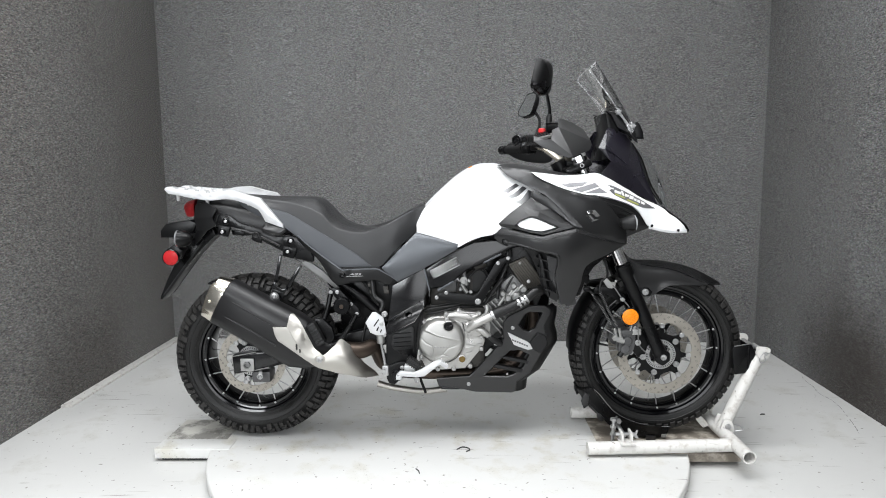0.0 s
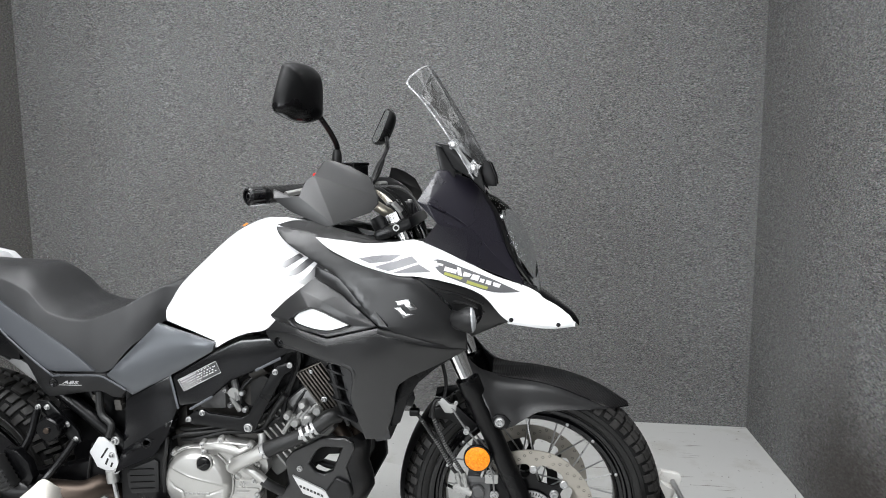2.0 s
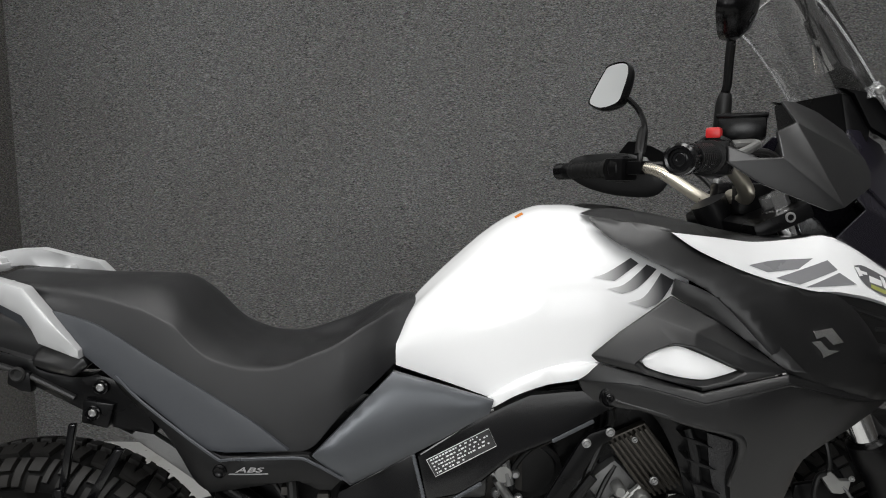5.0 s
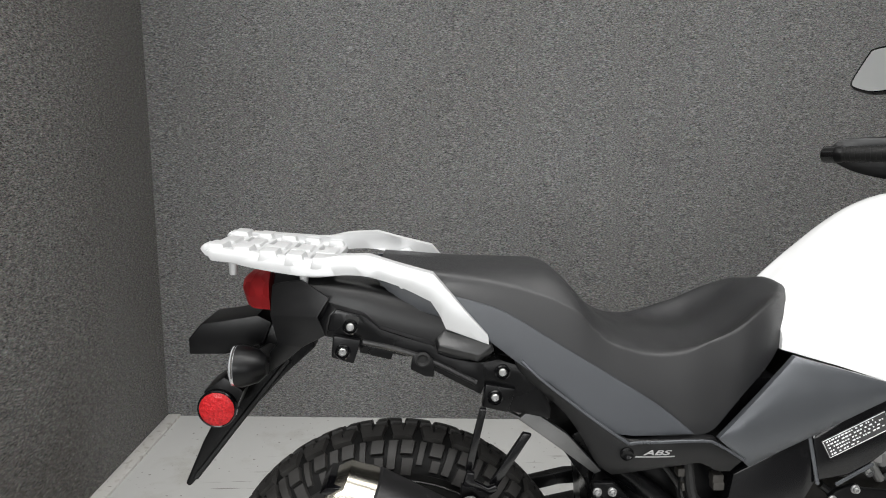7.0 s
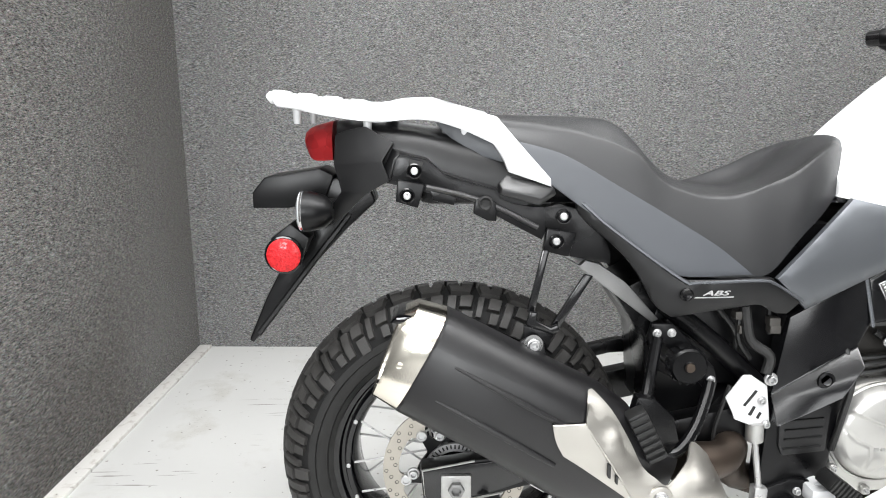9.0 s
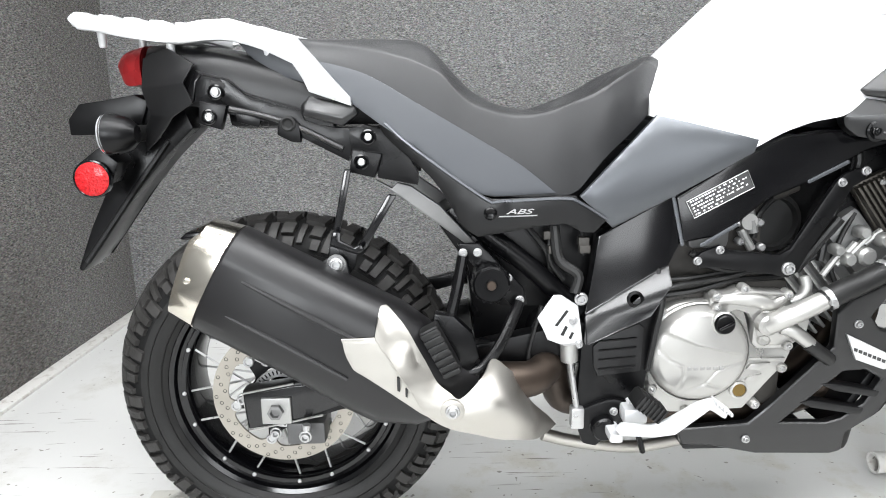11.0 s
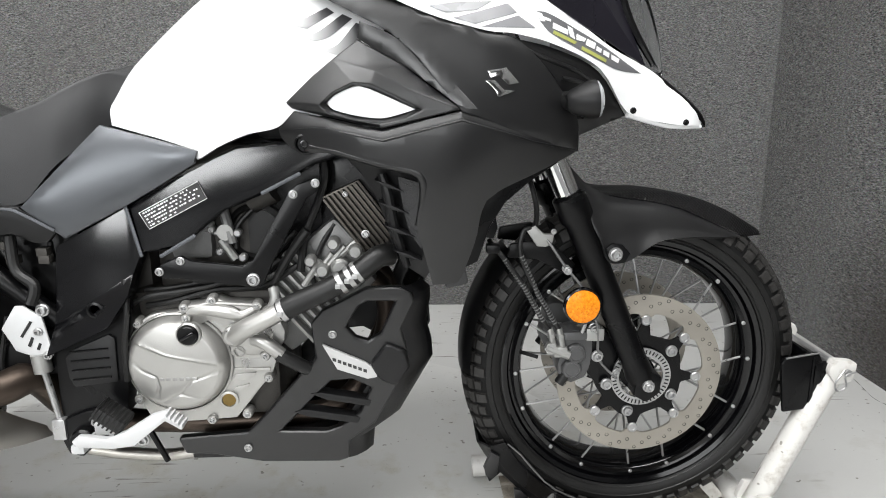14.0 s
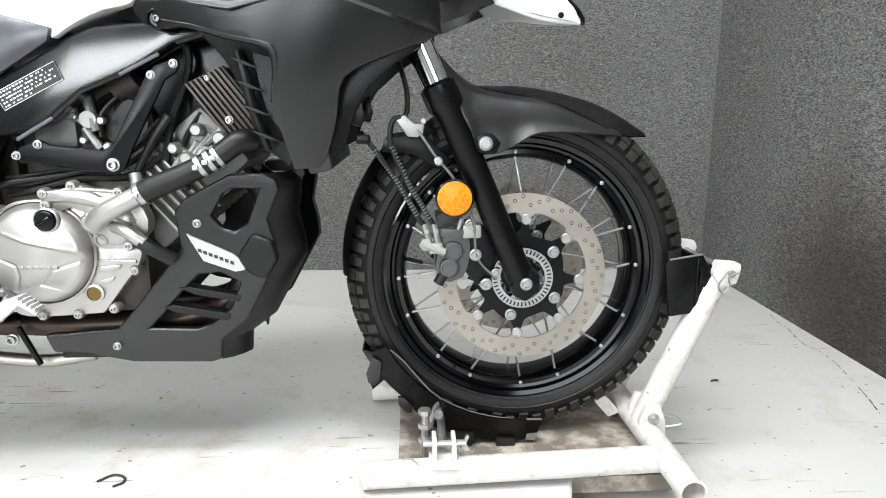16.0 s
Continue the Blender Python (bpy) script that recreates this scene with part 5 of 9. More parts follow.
for z, x in ((1.05, 0.695), (0.975, 0.725)):
    part("reflector_bowl", lathe([(0.042, 0.03), (0.036, 0.0), (0.015, -0.015), (0, -0.016)], (x, 0, z), (0.9, 0, 0.35), 28), CHROME, lamp_body)
# instrument panel, screen and its carriers
dash = part("instrument_panel", plate([(0.555, 1.262), (0.572, 1.258), (0.605, 1.205), (0.60, 1.15), (0.575, 1.09), (0.545, 1.09), (0.555, 1.16), (0.568, 1.20)], -0.105, 0.105, 0.006), SATIN, bike, "black instrument housing")
both("carrier", plate([(0.552, 1.268), (0.572, 1.258), (0.600, 1.208), (0.640, 1.185), (0.675, 1.15), (0.66, 1.21), (0.615, 1.245), (0.59, 1.262)], -0.112, -0.094, 0.003), SATIN, dash)
SCR = []
for i in range(9):
    t = i / 8
    row = []
    for j in range(-5, 6):
        s = j / 5
        wide = 0.125 - 0.001 * t
        y = s * wide
        x = 0.690 - 0.153 * t + 0.006 * math.sin(t * math.pi) - s * s * 0.043
        z = 1.195 + 0.260 * t - s * s * (0.012 + 0.024 * t) - 0.016 * s ** 6 * t ** 3
        row.append((x, y, z))
    SCR.append(row)
bm = bmesh.new()
grid = [[bm.verts.new(p) for p in row] for row in SCR]
for a, c in zip(grid, grid[1:]):
    for j in range(10):
        bm.faces.new((a[j], a[j + 1], c[j + 1], c[j]))
bmesh.ops.solidify(bm, geom=list(bm.faces), thickness=0.004)
screen = part("windscreen", bm, SCREEN, bike, "clear acrylic windscreen", 60)
rim = [SCR[i][0] for i in range(8)] + SCR[8] + [SCR[i][10] for i in range(7, -1, -1)]
part("polished_edge", tube(rim, 0.0019, 8, 2), EDGE, screen)
both("screen_slide", tube([(0.596, -0.118, 1.268), (0.640, -0.114, 1.211), (0.668, -0.10, 1.165)], 0.0042, 8, 3), ZINC, screen)
for s in (-1, 1):
    # clear moulded clamps with a screw through each
    for x, z, r in ((0.600, 1.262, 0.016), (0.646, 1.209, 0.022)):
        star = [(x + r * (0.95 if k % 2 else 0.55) * math.cos(k * math.pi / 5 + 0.9), z + r * (0.95 if k % 2 else 0.55) * math.sin(k * math.pi / 5 + 0.9)) for k in range(10)]
        part("screen_clamp", plate(star, min(s * 0.109, s * 0.124), max(s * 0.109, s * 0.124), 0.003), EDGE, screen, "clear plastic screen clamp")
        part("screen_bolt", lathe([(0.0072, 0), (0.0072, 0.005), (0.0045, 0.008), (0.003, 0.008), (0.0028, 0.005), (0, 0.005)], (x, s * 0.124, z), (0, s, 0), 14), ZINC, screen)
    part("screen_bracket", plate([(0.659, 1.197), (0.671, 1.230), (0.684, 1.222), (0.697, 1.191), (0.701, 1.165), (0.674, 1.167)], min(s * 0.070, s * 0.095), max(s * 0.070, s * 0.095), 0.004), SATIN, screen)
both("cowl_fold", tube([(0.541, -0.165, 1.130), (0.556, -0.166, 1.125), (0.627, -0.128, 1.078), (0.700, -0.090, 0.995), (0.760, -0.058, 0.925)], 0.0026, 6, 4), COWL, bike)
# front indicators
for s in (-1, 1):
    part("stalk", tube([(0.60, s * 0.14, 0.865), (0.615, s * 0.195, 0.868)], 0.015, 12, 1), HOSE, bike)
    sig = part("indicator", lathe([(0.011, -0.034), (0.019, -0.026), (0.0275, -0.004), (0.0295, 0.004), (0.0295, 0.012)], (0.634, s * 0.195, 0.868), (1, 0, 0.1), 28), PLASTIC, bike, "black front indicator with clear lens")
    part("lens", lathe([(0.0285, 0.0), (0.0275, 0.004), (0.021, 0.008), (0.010, 0.010), (0, 0.0105)], (0.646, s * 0.195, 0.869), (1, 0, 0.1), 28), FROST, sig)
    part("reflector_bowl", lathe([(0.026, 0.0), (0.025, 0.003), (0.0, -0.004)], (0.6465, s * 0.195, 0.869), (1, 0, 0.1), 28), CHROME, sig)

# ---- the motorcycle: wheels ----


def tyre_section(rad, half, bead):
    """Radius and offset of the tyre's outside, from the crown (0) to the bead (1.6)."""
    rc = bead + (rad - bead) * 0.42

    def f(p, lift=0.0):
        if p <= 1.0:
            a = p * math.pi / 2
            return rc + (rad - rc + lift) * math.cos(a) ** 0.9, (half + lift * 0.8) * math.sin(a)
        t = (p - 1.0) / 0.6
        return rc - (rc - bead) * t, (half + lift * 0.8) * (1 - 0.30 * t * t)
    return f


def build_tyre(c, rad, half, bead, rows, pitch, depth):
    f = tyre_section(rad - depth, half, bead)
    prof = [f(p) for p in np.linspace(1.6, 0, 15)]
    prof = [(r, -y) for r, y in prof] + [(r, y) for r, y in prof[-2::-1]]
    prof += [(bead - 0.012, prof[-1][1] - 0.012), (bead - 0.012, prof[0][1] + 0.012)]
    carcass = lathe(prof, c, (0, 1, 0), 72, closed=True)
    bm = bmesh.new()
    q = math.tau / pitch
    for k in range(pitch):
        for p0, p1, a0, a1, skew, sides in rows:
            if k % 2 and p1 > 0.8:
                p1, a0, a1 = p1 - 0.09, a0 + 0.06, a1 - 0.04
            for s in sides:
                na, npp = 3, 3
                top, low = [], []
                for i in range(na + 1):
                    for j in range(npp + 1):
                        for lst, lift in ((top, depth), (low, -0.002)):
                            inset = 0.06 if lst is top else 0.0
                            p = p0 + (p1 - p0) * (inset + (1 - 2 * inset) * j / npp)
                            ang = q * (k + a0 + (a1 - a0) * (inset + (1 - 2 * inset) * i / na) + skew * (p - p0)) + (q * 0.5 if s < 0 else 0)
                            r, y = f(p, lift)
                            if lst is top:
                                y *= 0.995
                            lst.append(bm.verts.new((c[0] + r * math.cos(ang), c[1] + s * y, c[2] + r * math.sin(ang))))
                n = npp + 1
                for i in range(na):
                    for j in range(npp):
                        a, b2, c2, d = i * n + j, i * n + j + 1, (i + 1) * n + j + 1, (i + 1) * n + j
                        bm.faces.new((top[a], top[b2], top[c2], top[d]))
                edge = [i * n for i in range(na + 1)] + [na * n + j for j in range(1, n)] + [i * n + npp for i in range(na - 1, -1, -1)] + [j for j in range(npp - 1, 0, -1)]
                for a, b2 in zip(edge, edge[1:] + edge[:1]):
                    bm.faces.new((top[a], top[b2], low[b2], low[a]))
    return carcass, bm


def ring_plate(c, y0, y1, r_out, r_in, seg=96):
    """A flat ring whose rims may wave: radii are functions of the angle."""
    bm = bmesh.new()
    rows = []
    for k in range(seg):
        a = k * math.tau / seg
        rows.append([bm.verts.new((c[0] + r * math.cos(a), y, c[2] + r * math.sin(a))) for r, y in ((r_in(a), y0), (r_out(a), y0), (r_out(a), y1), (r_in(a), y1))])
    for k in range(seg):
        a, b2 = rows[k], rows[(k + 1) % seg]
        for j in range(4):
            bm.faces.new((a[j], a[(j + 1) % 4], b2[(j + 1) % 4], b2[j]))
    return bm


def dots(c, y, places, r, h, seg=8):
    """Drillings drawn as small dark dimples, their shade put into the colour."""
    bm = bmesh.new()
    for x, z in places:
        ring = [bm.verts.new((c[0] + x + r * math.cos(a), y, c[2] + z + r * math.sin(a))) for a in [k * math.tau / seg for k in range(seg)]]
        mid = bm.verts.new((c[0] + x, y + h, c[2] + z))
        for j in range(seg):
            bm.faces.new((ring[j], ring[(j + 1) % seg], mid))
    return bm


def build_wheel(name, c, rad, half, bead, rim_w, rows, pitch, depth, label):
    wheel = part(name, lathe([(0.020, -0.075), (0.034, -0.072), (0.036, -0.052), (0.030, -0.045), (0.030, 0.045), (0.036, 0.052), (0.034, 0.072), (0.020, 0.075)], c, (0, 1, 0), 40), SATIN, bike, label)
    carcass, tread = build_tyre(c, rad, half, bead, rows, pitch, depth)
    tyre = part("tyre", carcass, GROOVE, wheel, "black knobbly tyre", 28)
    f = tyre_section(rad - depth, half, bead)
    for s in (-1, 1):
        wall = [(f(p)[0], s * (f(p)[1] + 0.0012)) for p in np.linspace(1.58, 0.92, 9)] + [(f(p)[0], s * (f(p)[1] - 0.004)) for p in (0.92, 1.58)]
        part("sidewall", lathe(wall, c, (0, 1, 0), 72, closed=True), RUBBER, tyre, "", 28)
        for p in (1.06, 1.36):
            r, y = f(p)
            part("sidewall_ring", lathe([(r + 0.0015, s * (y + 0.001)), (r, s * (y + 0.0028)), (r - 0.0015, s * (y + 0.001))], c, (0, 1, 0), 72, closed=True), RUBBER, tyre, "", 28)
    tagged(part("tread", tread, TREAD, wheel, "knobbly rubber tread", 28), kind="stuff")
    w = rim_w
    rim = [(bead + 0.013, w), (bead + 0.012, w - 0.006), (bead - 0.002, w - 0.010), (bead - 0.016, w - 0.020), (bead - 0.020, 0), (bead - 0.016, -w + 0.020), (bead - 0.002, -w + 0.010), (bead + 0.012, -w + 0.006), (bead + 0.013, -w),
           (bead + 0.006, -w - 0.002), (bead - 0.002, -w + 0.001), (bead - 0.006, -w + 0.009), (bead - 0.012, -w + 0.011), (bead - 0.015, -w + 0.004), (bead - 0.023, -w + 0.004), (bead - 0.028, -w + 0.010), (bead - 0.033, -w + 0.024), (bead - 0.034, 0),
           (bead - 0.033, w - 0.024), (bead - 0.028, w - 0.010), (bead - 0.023, w - 0.004), (bead - 0.015, w - 0.004), (bead - 0.012, w - 0.011), (bead - 0.006, w - 0.009), (bead - 0.002, w - 0.001), (bead + 0.006, w + 0.002)]
    part("rim", lathe(rim, c, (0, 1, 0), 96, closed=True), GLOSS, wheel, "gloss black tubeless spoked rim")
    r0, r1 = 0.036, bead - 0.028
    y0, y1 = 0.058, w - 0.014
    spoke = mesh_of("spoke", tube([(r0 * math.cos(0.95), 0, r0 * math.sin(0.95)), (r1, y1 - y0, 0)], 0.0023, 6, 1), ZINC)
    spoke2 = mesh_of("spoke", tube([(r0 * math.cos(0.95), 0, -r0 * math.sin(0.95)), (r1, y1 - y0, 0)], 0.0023, 6, 1), ZINC)
    spoke_n = mesh_of("spoke", tube([(r0 * math.cos(0.95), 0, r0 * math.sin(0.95)), (r1, -(y1 - y0), 0)], 0.0023, 6, 1), ZINC)
    spoke_n2 = mesh_of("spoke", tube([(r0 * math.cos(0.95), 0, -r0 * math.sin(0.95)), (r1, -(y1 - y0), 0)], 0.0023, 6, 1), ZINC)
    nipple = mesh_of("nipple", lathe([(0.0040, -0.001), (0.0040, 0.003), (0.0026, 0.004), (0, 0.004)], (0, 0, 0), (0, -1, 0), 8), ZINC)
    for s in (-1, 1):
        for k in range(8):
            a = k * 45 + (12 if s < 0 else 34)
            for d, me in ((-9.5, spoke2 if s > 0 else spoke_n2), (9.5, spoke if s > 0 else spoke_n)):
                turn = pose(0, 0, 0, 0, -(a + d), 0)
                piece("spoke", me, Matrix.Translation((c[0], s * y0, c[2])) @ turn, wheel)
                piece("nipple", nipple, Matrix.Translation((c[0], s * (w - 0.006), c[2])) @ turn @ Matrix.Translation((bead - 0.019, s * 0.002, 0)) @ pose(0, 0, 0, 0, 0, 180 if s > 0 else 0), wheel)
    return wheel


F, R = (0.785, 0.0, 0.357), (-0.78, 0.0, 0.338)
front = build_wheel("front_wheel", F, 0.334, 0.054, 0.249, 0.046, [(0.05, 0.36, 0.05, 0.42, 0.5, (-1, 1)), (0.05, 0.36, 0.55, 0.92, -0.5, (-1, 1)), (0.42, 0.60, 0.06, 0.88, 0.25, (-1, 1)), (0.63, 0.90, 0.16, 0.90, 0.30, (-1, 1))], 70, 0.006, "spoked front wheel with twin brake discs")
rear_w = build_wheel("rear_wheel", R, 0.327, 0.073, 0.216, 0.058, [(0.04, 0.32, 0.04, 0.44, 0.5, (-1, 1)), (0.04, 0.32, 0.54, 0.94, -0.4, (-1, 1)), (0.37, 0.62, 0.06, 0.52, 0.3, (-1, 1)), (0.37, 0.88, 0.62, 0.94, 0.25, (-1, 1)), (0.66, 0.95, 0.06, 0.50, 0.2, (-1, 1))], 37, 0.009, "spoked rear wheel with knobbly tyre")


def build_disc(parent, c, y, r1, ears, r_in, label, s=-1, off=-0.06, bob=0.109):
    def inner(a):
        return r_in - 0.022 * max(0.0, math.cos(ears * (a - off) / 2) ** 2) ** 9
    d = part("brake_disc", ring_plate(c, y - 0.0025, y + 0.0025, lambda a: r1, inner, 128), DISC, parent, label)
    holes = []
    n = 60
    for k in range(n):
        a = k * math.tau / n
        r = r1 - (0.006, 0.014, 0.022)[k % 3]
        holes.append((r * math.cos(a), r * math.sin(a)))
    for side in (-1, 1):
        part("drilling", dots(c, y + side * 0.0028, holes, 0.0037, -side * 0.001), DARK, d)
    star = ring_plate(c, y - 0.003, y + 0.003, lambda a: bob - 0.026 + 0.031 * max(0.0, math.cos(ears * (a - off) / 2) ** 2) ** 7 + 0.004 * math.cos(5 * (a - 0.68)), lambda a: 0.054 + 0.004 * math.cos(5 * (a - 0.68)), 192)
    part("carrier", star, SATIN, d)
    button = mesh_of("bobbin", lathe([(0.0100, -0.004), (0.0100, 0.004), (0.0088, 0.0052), (0.0064, 0.0052), (0.0056, 0.003), (0, 0.003)], (0, 0, 0), (0, s, 0), 14), ZINC)
    for k in range(ears):
        a = off + k * math.tau / ears
        piece("bobbin", button, Matrix.Translation((c[0] + bob * math.cos(a), y + s * 0.002, c[2] + bob * math.sin(a))), d)
    for k in range(5):
        a = 0.68 + k * math.tau / 5
        piece("bolt", BOLT_L, Matrix.Translation((c[0] + 0.075 * math.cos(a), y - 0.004, c[2] + 0.075 * math.sin(a))), d)
    return d


for s in (-1, 1):
    build_disc(front, F, s * 0.080, 0.158, 8, 0.123, "drilled floating steel brake disc", s)
build_disc(rear_w, R, -0.088, 0.130, 6, 0.102, "drilled steel brake disc", -1, 0.2, 0.090)
for c, y, w in ((F, -0.091, front), (R, -0.098, rear_w)):
    tone = part("sensor_ring", lathe([(0.042, -0.002), (0.042, 0.003), (0.057, 0.003), (0.057, -0.002)], (c[0], y, c[2]), (0, -1, 0), 64, closed=True), ZINC, w)
    bm = bmesh.new()
    for k in range(44):
        a = k * math.tau / 44
        m = Matrix.Translation((c[0], y - 0.0032, c[2])) @ pose(0, 0, 0, 0, math.degrees(-a), 0) @ Matrix.Translation((0.0505, 0, 0))
        vs = [bm.verts.new(m @ Vector(p)) for p in ((-0.004, 0, -0.0014), (0.004, 0, -0.0014), (0.004, 0, 0.0014), (-0.004, 0, 0.0014))]
        bm.faces.new(vs)
    part("ring_slots", bm, DARK, tone)
part("valve", tube([(F[0] - 0.212, -0.01, F[2] + 0.02), (F[0] - 0.185, -0.03, F[2] + 0.018)], 0.004, 8, 1), HOSE, front)

# ---- fork, mudguard and brakes ----
RAKE = (-0.437, 1.0)


def fork_at(z):
    return 0.785 + RAKE[0] * (z - 0.350)


for s in (-1, 1):
    y = s * 0.108
    leg = part("fork_leg", tube([(fork_at(0.338), y, 0.338), (fork_at(0.37), y, 0.37), (fork_at(0.40), y, 0.40), (fork_at(0.66), y, 0.66), (fork_at(0.668), y, 0.668), (fork_at(0.705), y, 0.705), (fork_at(0.71), y, 0.71)], [0.020, 0.027, 0.024, 0.0245, 0.030, 0.030, 0.024], 24, 1), SATIN, bike, "black lower fork leg")
    part("stanchion", tube([(fork_at(0.70), y, 0.70), (fork_at(1.085), y, 1.085)], 0.0212, 24, 1), CHROME, leg)
    part("fork_cap", tube([(fork_at(1.08), y, 1.08), (fork_at(1.105), y, 1.105)], 0.021, 6, 1), CHROME, leg)
    piece("bolt", BOLT_L, Matrix.Translation((F[0], y + s * 0.026, 0.357)) @ (pose(0, 0, 0, 0, 0, 180) if s > 0 else Matrix()), leg)
    part("axle_clamp", plate([(0.760, 0.335), (0.785, 0.320), (0.812, 0.340), (0.812, 0.372), (0.79, 0.385), (0.765, 0.378)], y - 0.022, y + 0.022, 0.008), SATIN, leg)
part("axle", tube([(F[0], -0.136, F[2]), (F[0], 0.136, F[2])], 0.011, 16, 1), ZINC, bike)
part("lower_triple_clamp", join(block((-0.05, -0.145, -0.018), (0.05, 0.145, 0.018), 0.010, Matrix.Translation((fork_at(0.86) - 0.01, 0, 0.86)) @ pose(0, 0, 0, 0, -23.6, 0)), tube([(0.53, 0, 0.84), (0.40, 0, 1.09)], 0.03, 20, 1)), SATIN, bike)
part("top_triple_clamp", block((-0.045, -0.145, -0.014), (0.05, 0.145, 0.014), 0.010, Matrix.Translation((fork_at(1.065) - 0.015, 0, 1.065)) @ pose(0, 0, 0, 0, -23.6, 0)), SATIN, bike)
SIDE = [[(0.630, -0.113, 0.757), (0.633, -0.115, 0.745), (0.636, -0.117, 0.732), (0.640, -0.118, 0.722), (0.645, -0.119, 0.71)],
        [(0.658, -0.100, 0.729), (0.660, -0.110, 0.715), (0.660, -0.116, 0.7), (0.660, -0.121, 0.685), (0.660, -0.123, 0.674)],
        [(0.680, -0.080, 0.714), (0.684, -0.103, 0.697), (0.684, -0.116, 0.668), (0.683, -0.125, 0.645), (0.684, -0.128, 0.63)],
        [(0.700, -0.071, 0.704), (0.702, -0.097, 0.69), (0.703, -0.113, 0.66), (0.702, -0.122, 0.622), (0.700, -0.136, 0.594)],
        [(0.730, -0.068, 0.696), (0.730, -0.091, 0.684), (0.731, -0.105, 0.658), (0.732, -0.114, 0.625), (0.734, -0.131, 0.592)],
        [(0.760, -0.065, 0.691), (0.760, -0.085, 0.679), (0.761, -0.096, 0.658), (0.762, -0.103, 0.63), (0.762, -0.116, 0.603)],
        [(0.800, -0.062, 0.685), (0.800, -0.079, 0.674), (0.800, -0.088, 0.658), (0.800, -0.094, 0.64), (0.800, -0.105, 0.622)],
        [(0.850, -0.058, 0.671), (0.850, -0.072, 0.661), (0.850, -0.080, 0.648), (0.850, -0.085, 0.636), (0.850, -0.094, 0.625)],
        [(0.910, -0.050, 0.645), (0.910, -0.061, 0.639), (0.910, -0.067, 0.632), (0.910, -0.071, 0.626), (0.910, -0.077, 0.621)],
        [(0.973, -0.040, 0.617), (0.973, -0.044, 0.6165), (0.973, -0.047, 0.6155), (0.973, -0.048, 0.6145), (0.973, -0.046, 0.613)]]


fender = part("front_mudguard", join(sheet(SIDE, 0.004), flip(sheet(SIDE, 0.004))), FENDER, bike, "black plastic front mudguard with a woven-look top")
crown = [(0.690, 0.704, 0.704), (0.730, 0.704, 0.695), (0.785, 0.7035, 0.687), (0.850, 0.6935, 0.671), (0.915, 0.676, 0.643), (0.973, 0.650, 0.616), (1.030, 0.617, 0.611)]
half_w = [0.072, 0.068, 0.063, 0.058, 0.049, 0.040, 0.010]
patch = loft([(x, [(0, z1 + 0.002), (-0.5 * w, z1 - 0.001), (-0.85 * w, z0 + 0.25 * (z1 - z0) + 0.003), (-w, z0)]) for (x, z1, z0), w in zip(crown, half_w)], 6, 4, cap=False)
bmesh.ops.solidify(patch, geom=list(patch.faces), thickness=0.003)
part("woven_top", patch, WEAVE, fender, "black crown with a fine woven relief")
both("crown_seam", tube([(x, -w - 0.001, z0) for (x, z1, z0), w in zip(crown, half_w)], 0.0016, 6, 5), GLOSS, fender)
for s in (-1, 1):
    part("boss", plate([(0.692, 0.617), (0.704, 0.626), (0.722, 0.623), (0.736, 0.608), (0.727, 0.590), (0.703, 0.591)], min(s * 0.128, s * 0.137), max(s * 0.128, s * 0.137), 0.003), SATIN, fender)
part("washer", lathe([(0.0125, 0), (0.0125, 0.003), (0, 0.003)], (0.709, -0.137, 0.607), seg=24), ALU_DARK, fender)
bolts(fender, BOLT_L, (0.709, -0.140, 0.607))
bm = bmesh.new()
rows = []
for k in range(15):
    a = radians(136 + 44 * k / 14)
    row = []
    for j in range(-4, 5):
        s = j / 4
        r = 0.350 - 0.018 * s ** 4 - 0.012 * k / 14
        row.append(bm.verts.new((F[0] + r * math.cos(a), s * 0.068, F[2] + r * math.sin(a))))
    rows.append(row)
for a, b2 in zip(rows, rows[1:]):
    for j in range(8):
        bm.faces.new((a[j], a[j + 1], b2[j + 1], b2[j]))
bmesh.ops.solidify(bm, geom=list(bm.faces), thickness=0.004)
part("rear_flap", bm, MOULD, fender)
both("flap_stay", plate([(0.535, 0.615), (0.60, 0.625), (0.655, 0.575), (0.64, 0.555), (0.585, 0.585), (0.53, 0.59)], -0.082, -0.070, 0.004), SATIN, fender)
bolts(fender, BOLT, (0.629, -0.115, 0.577))
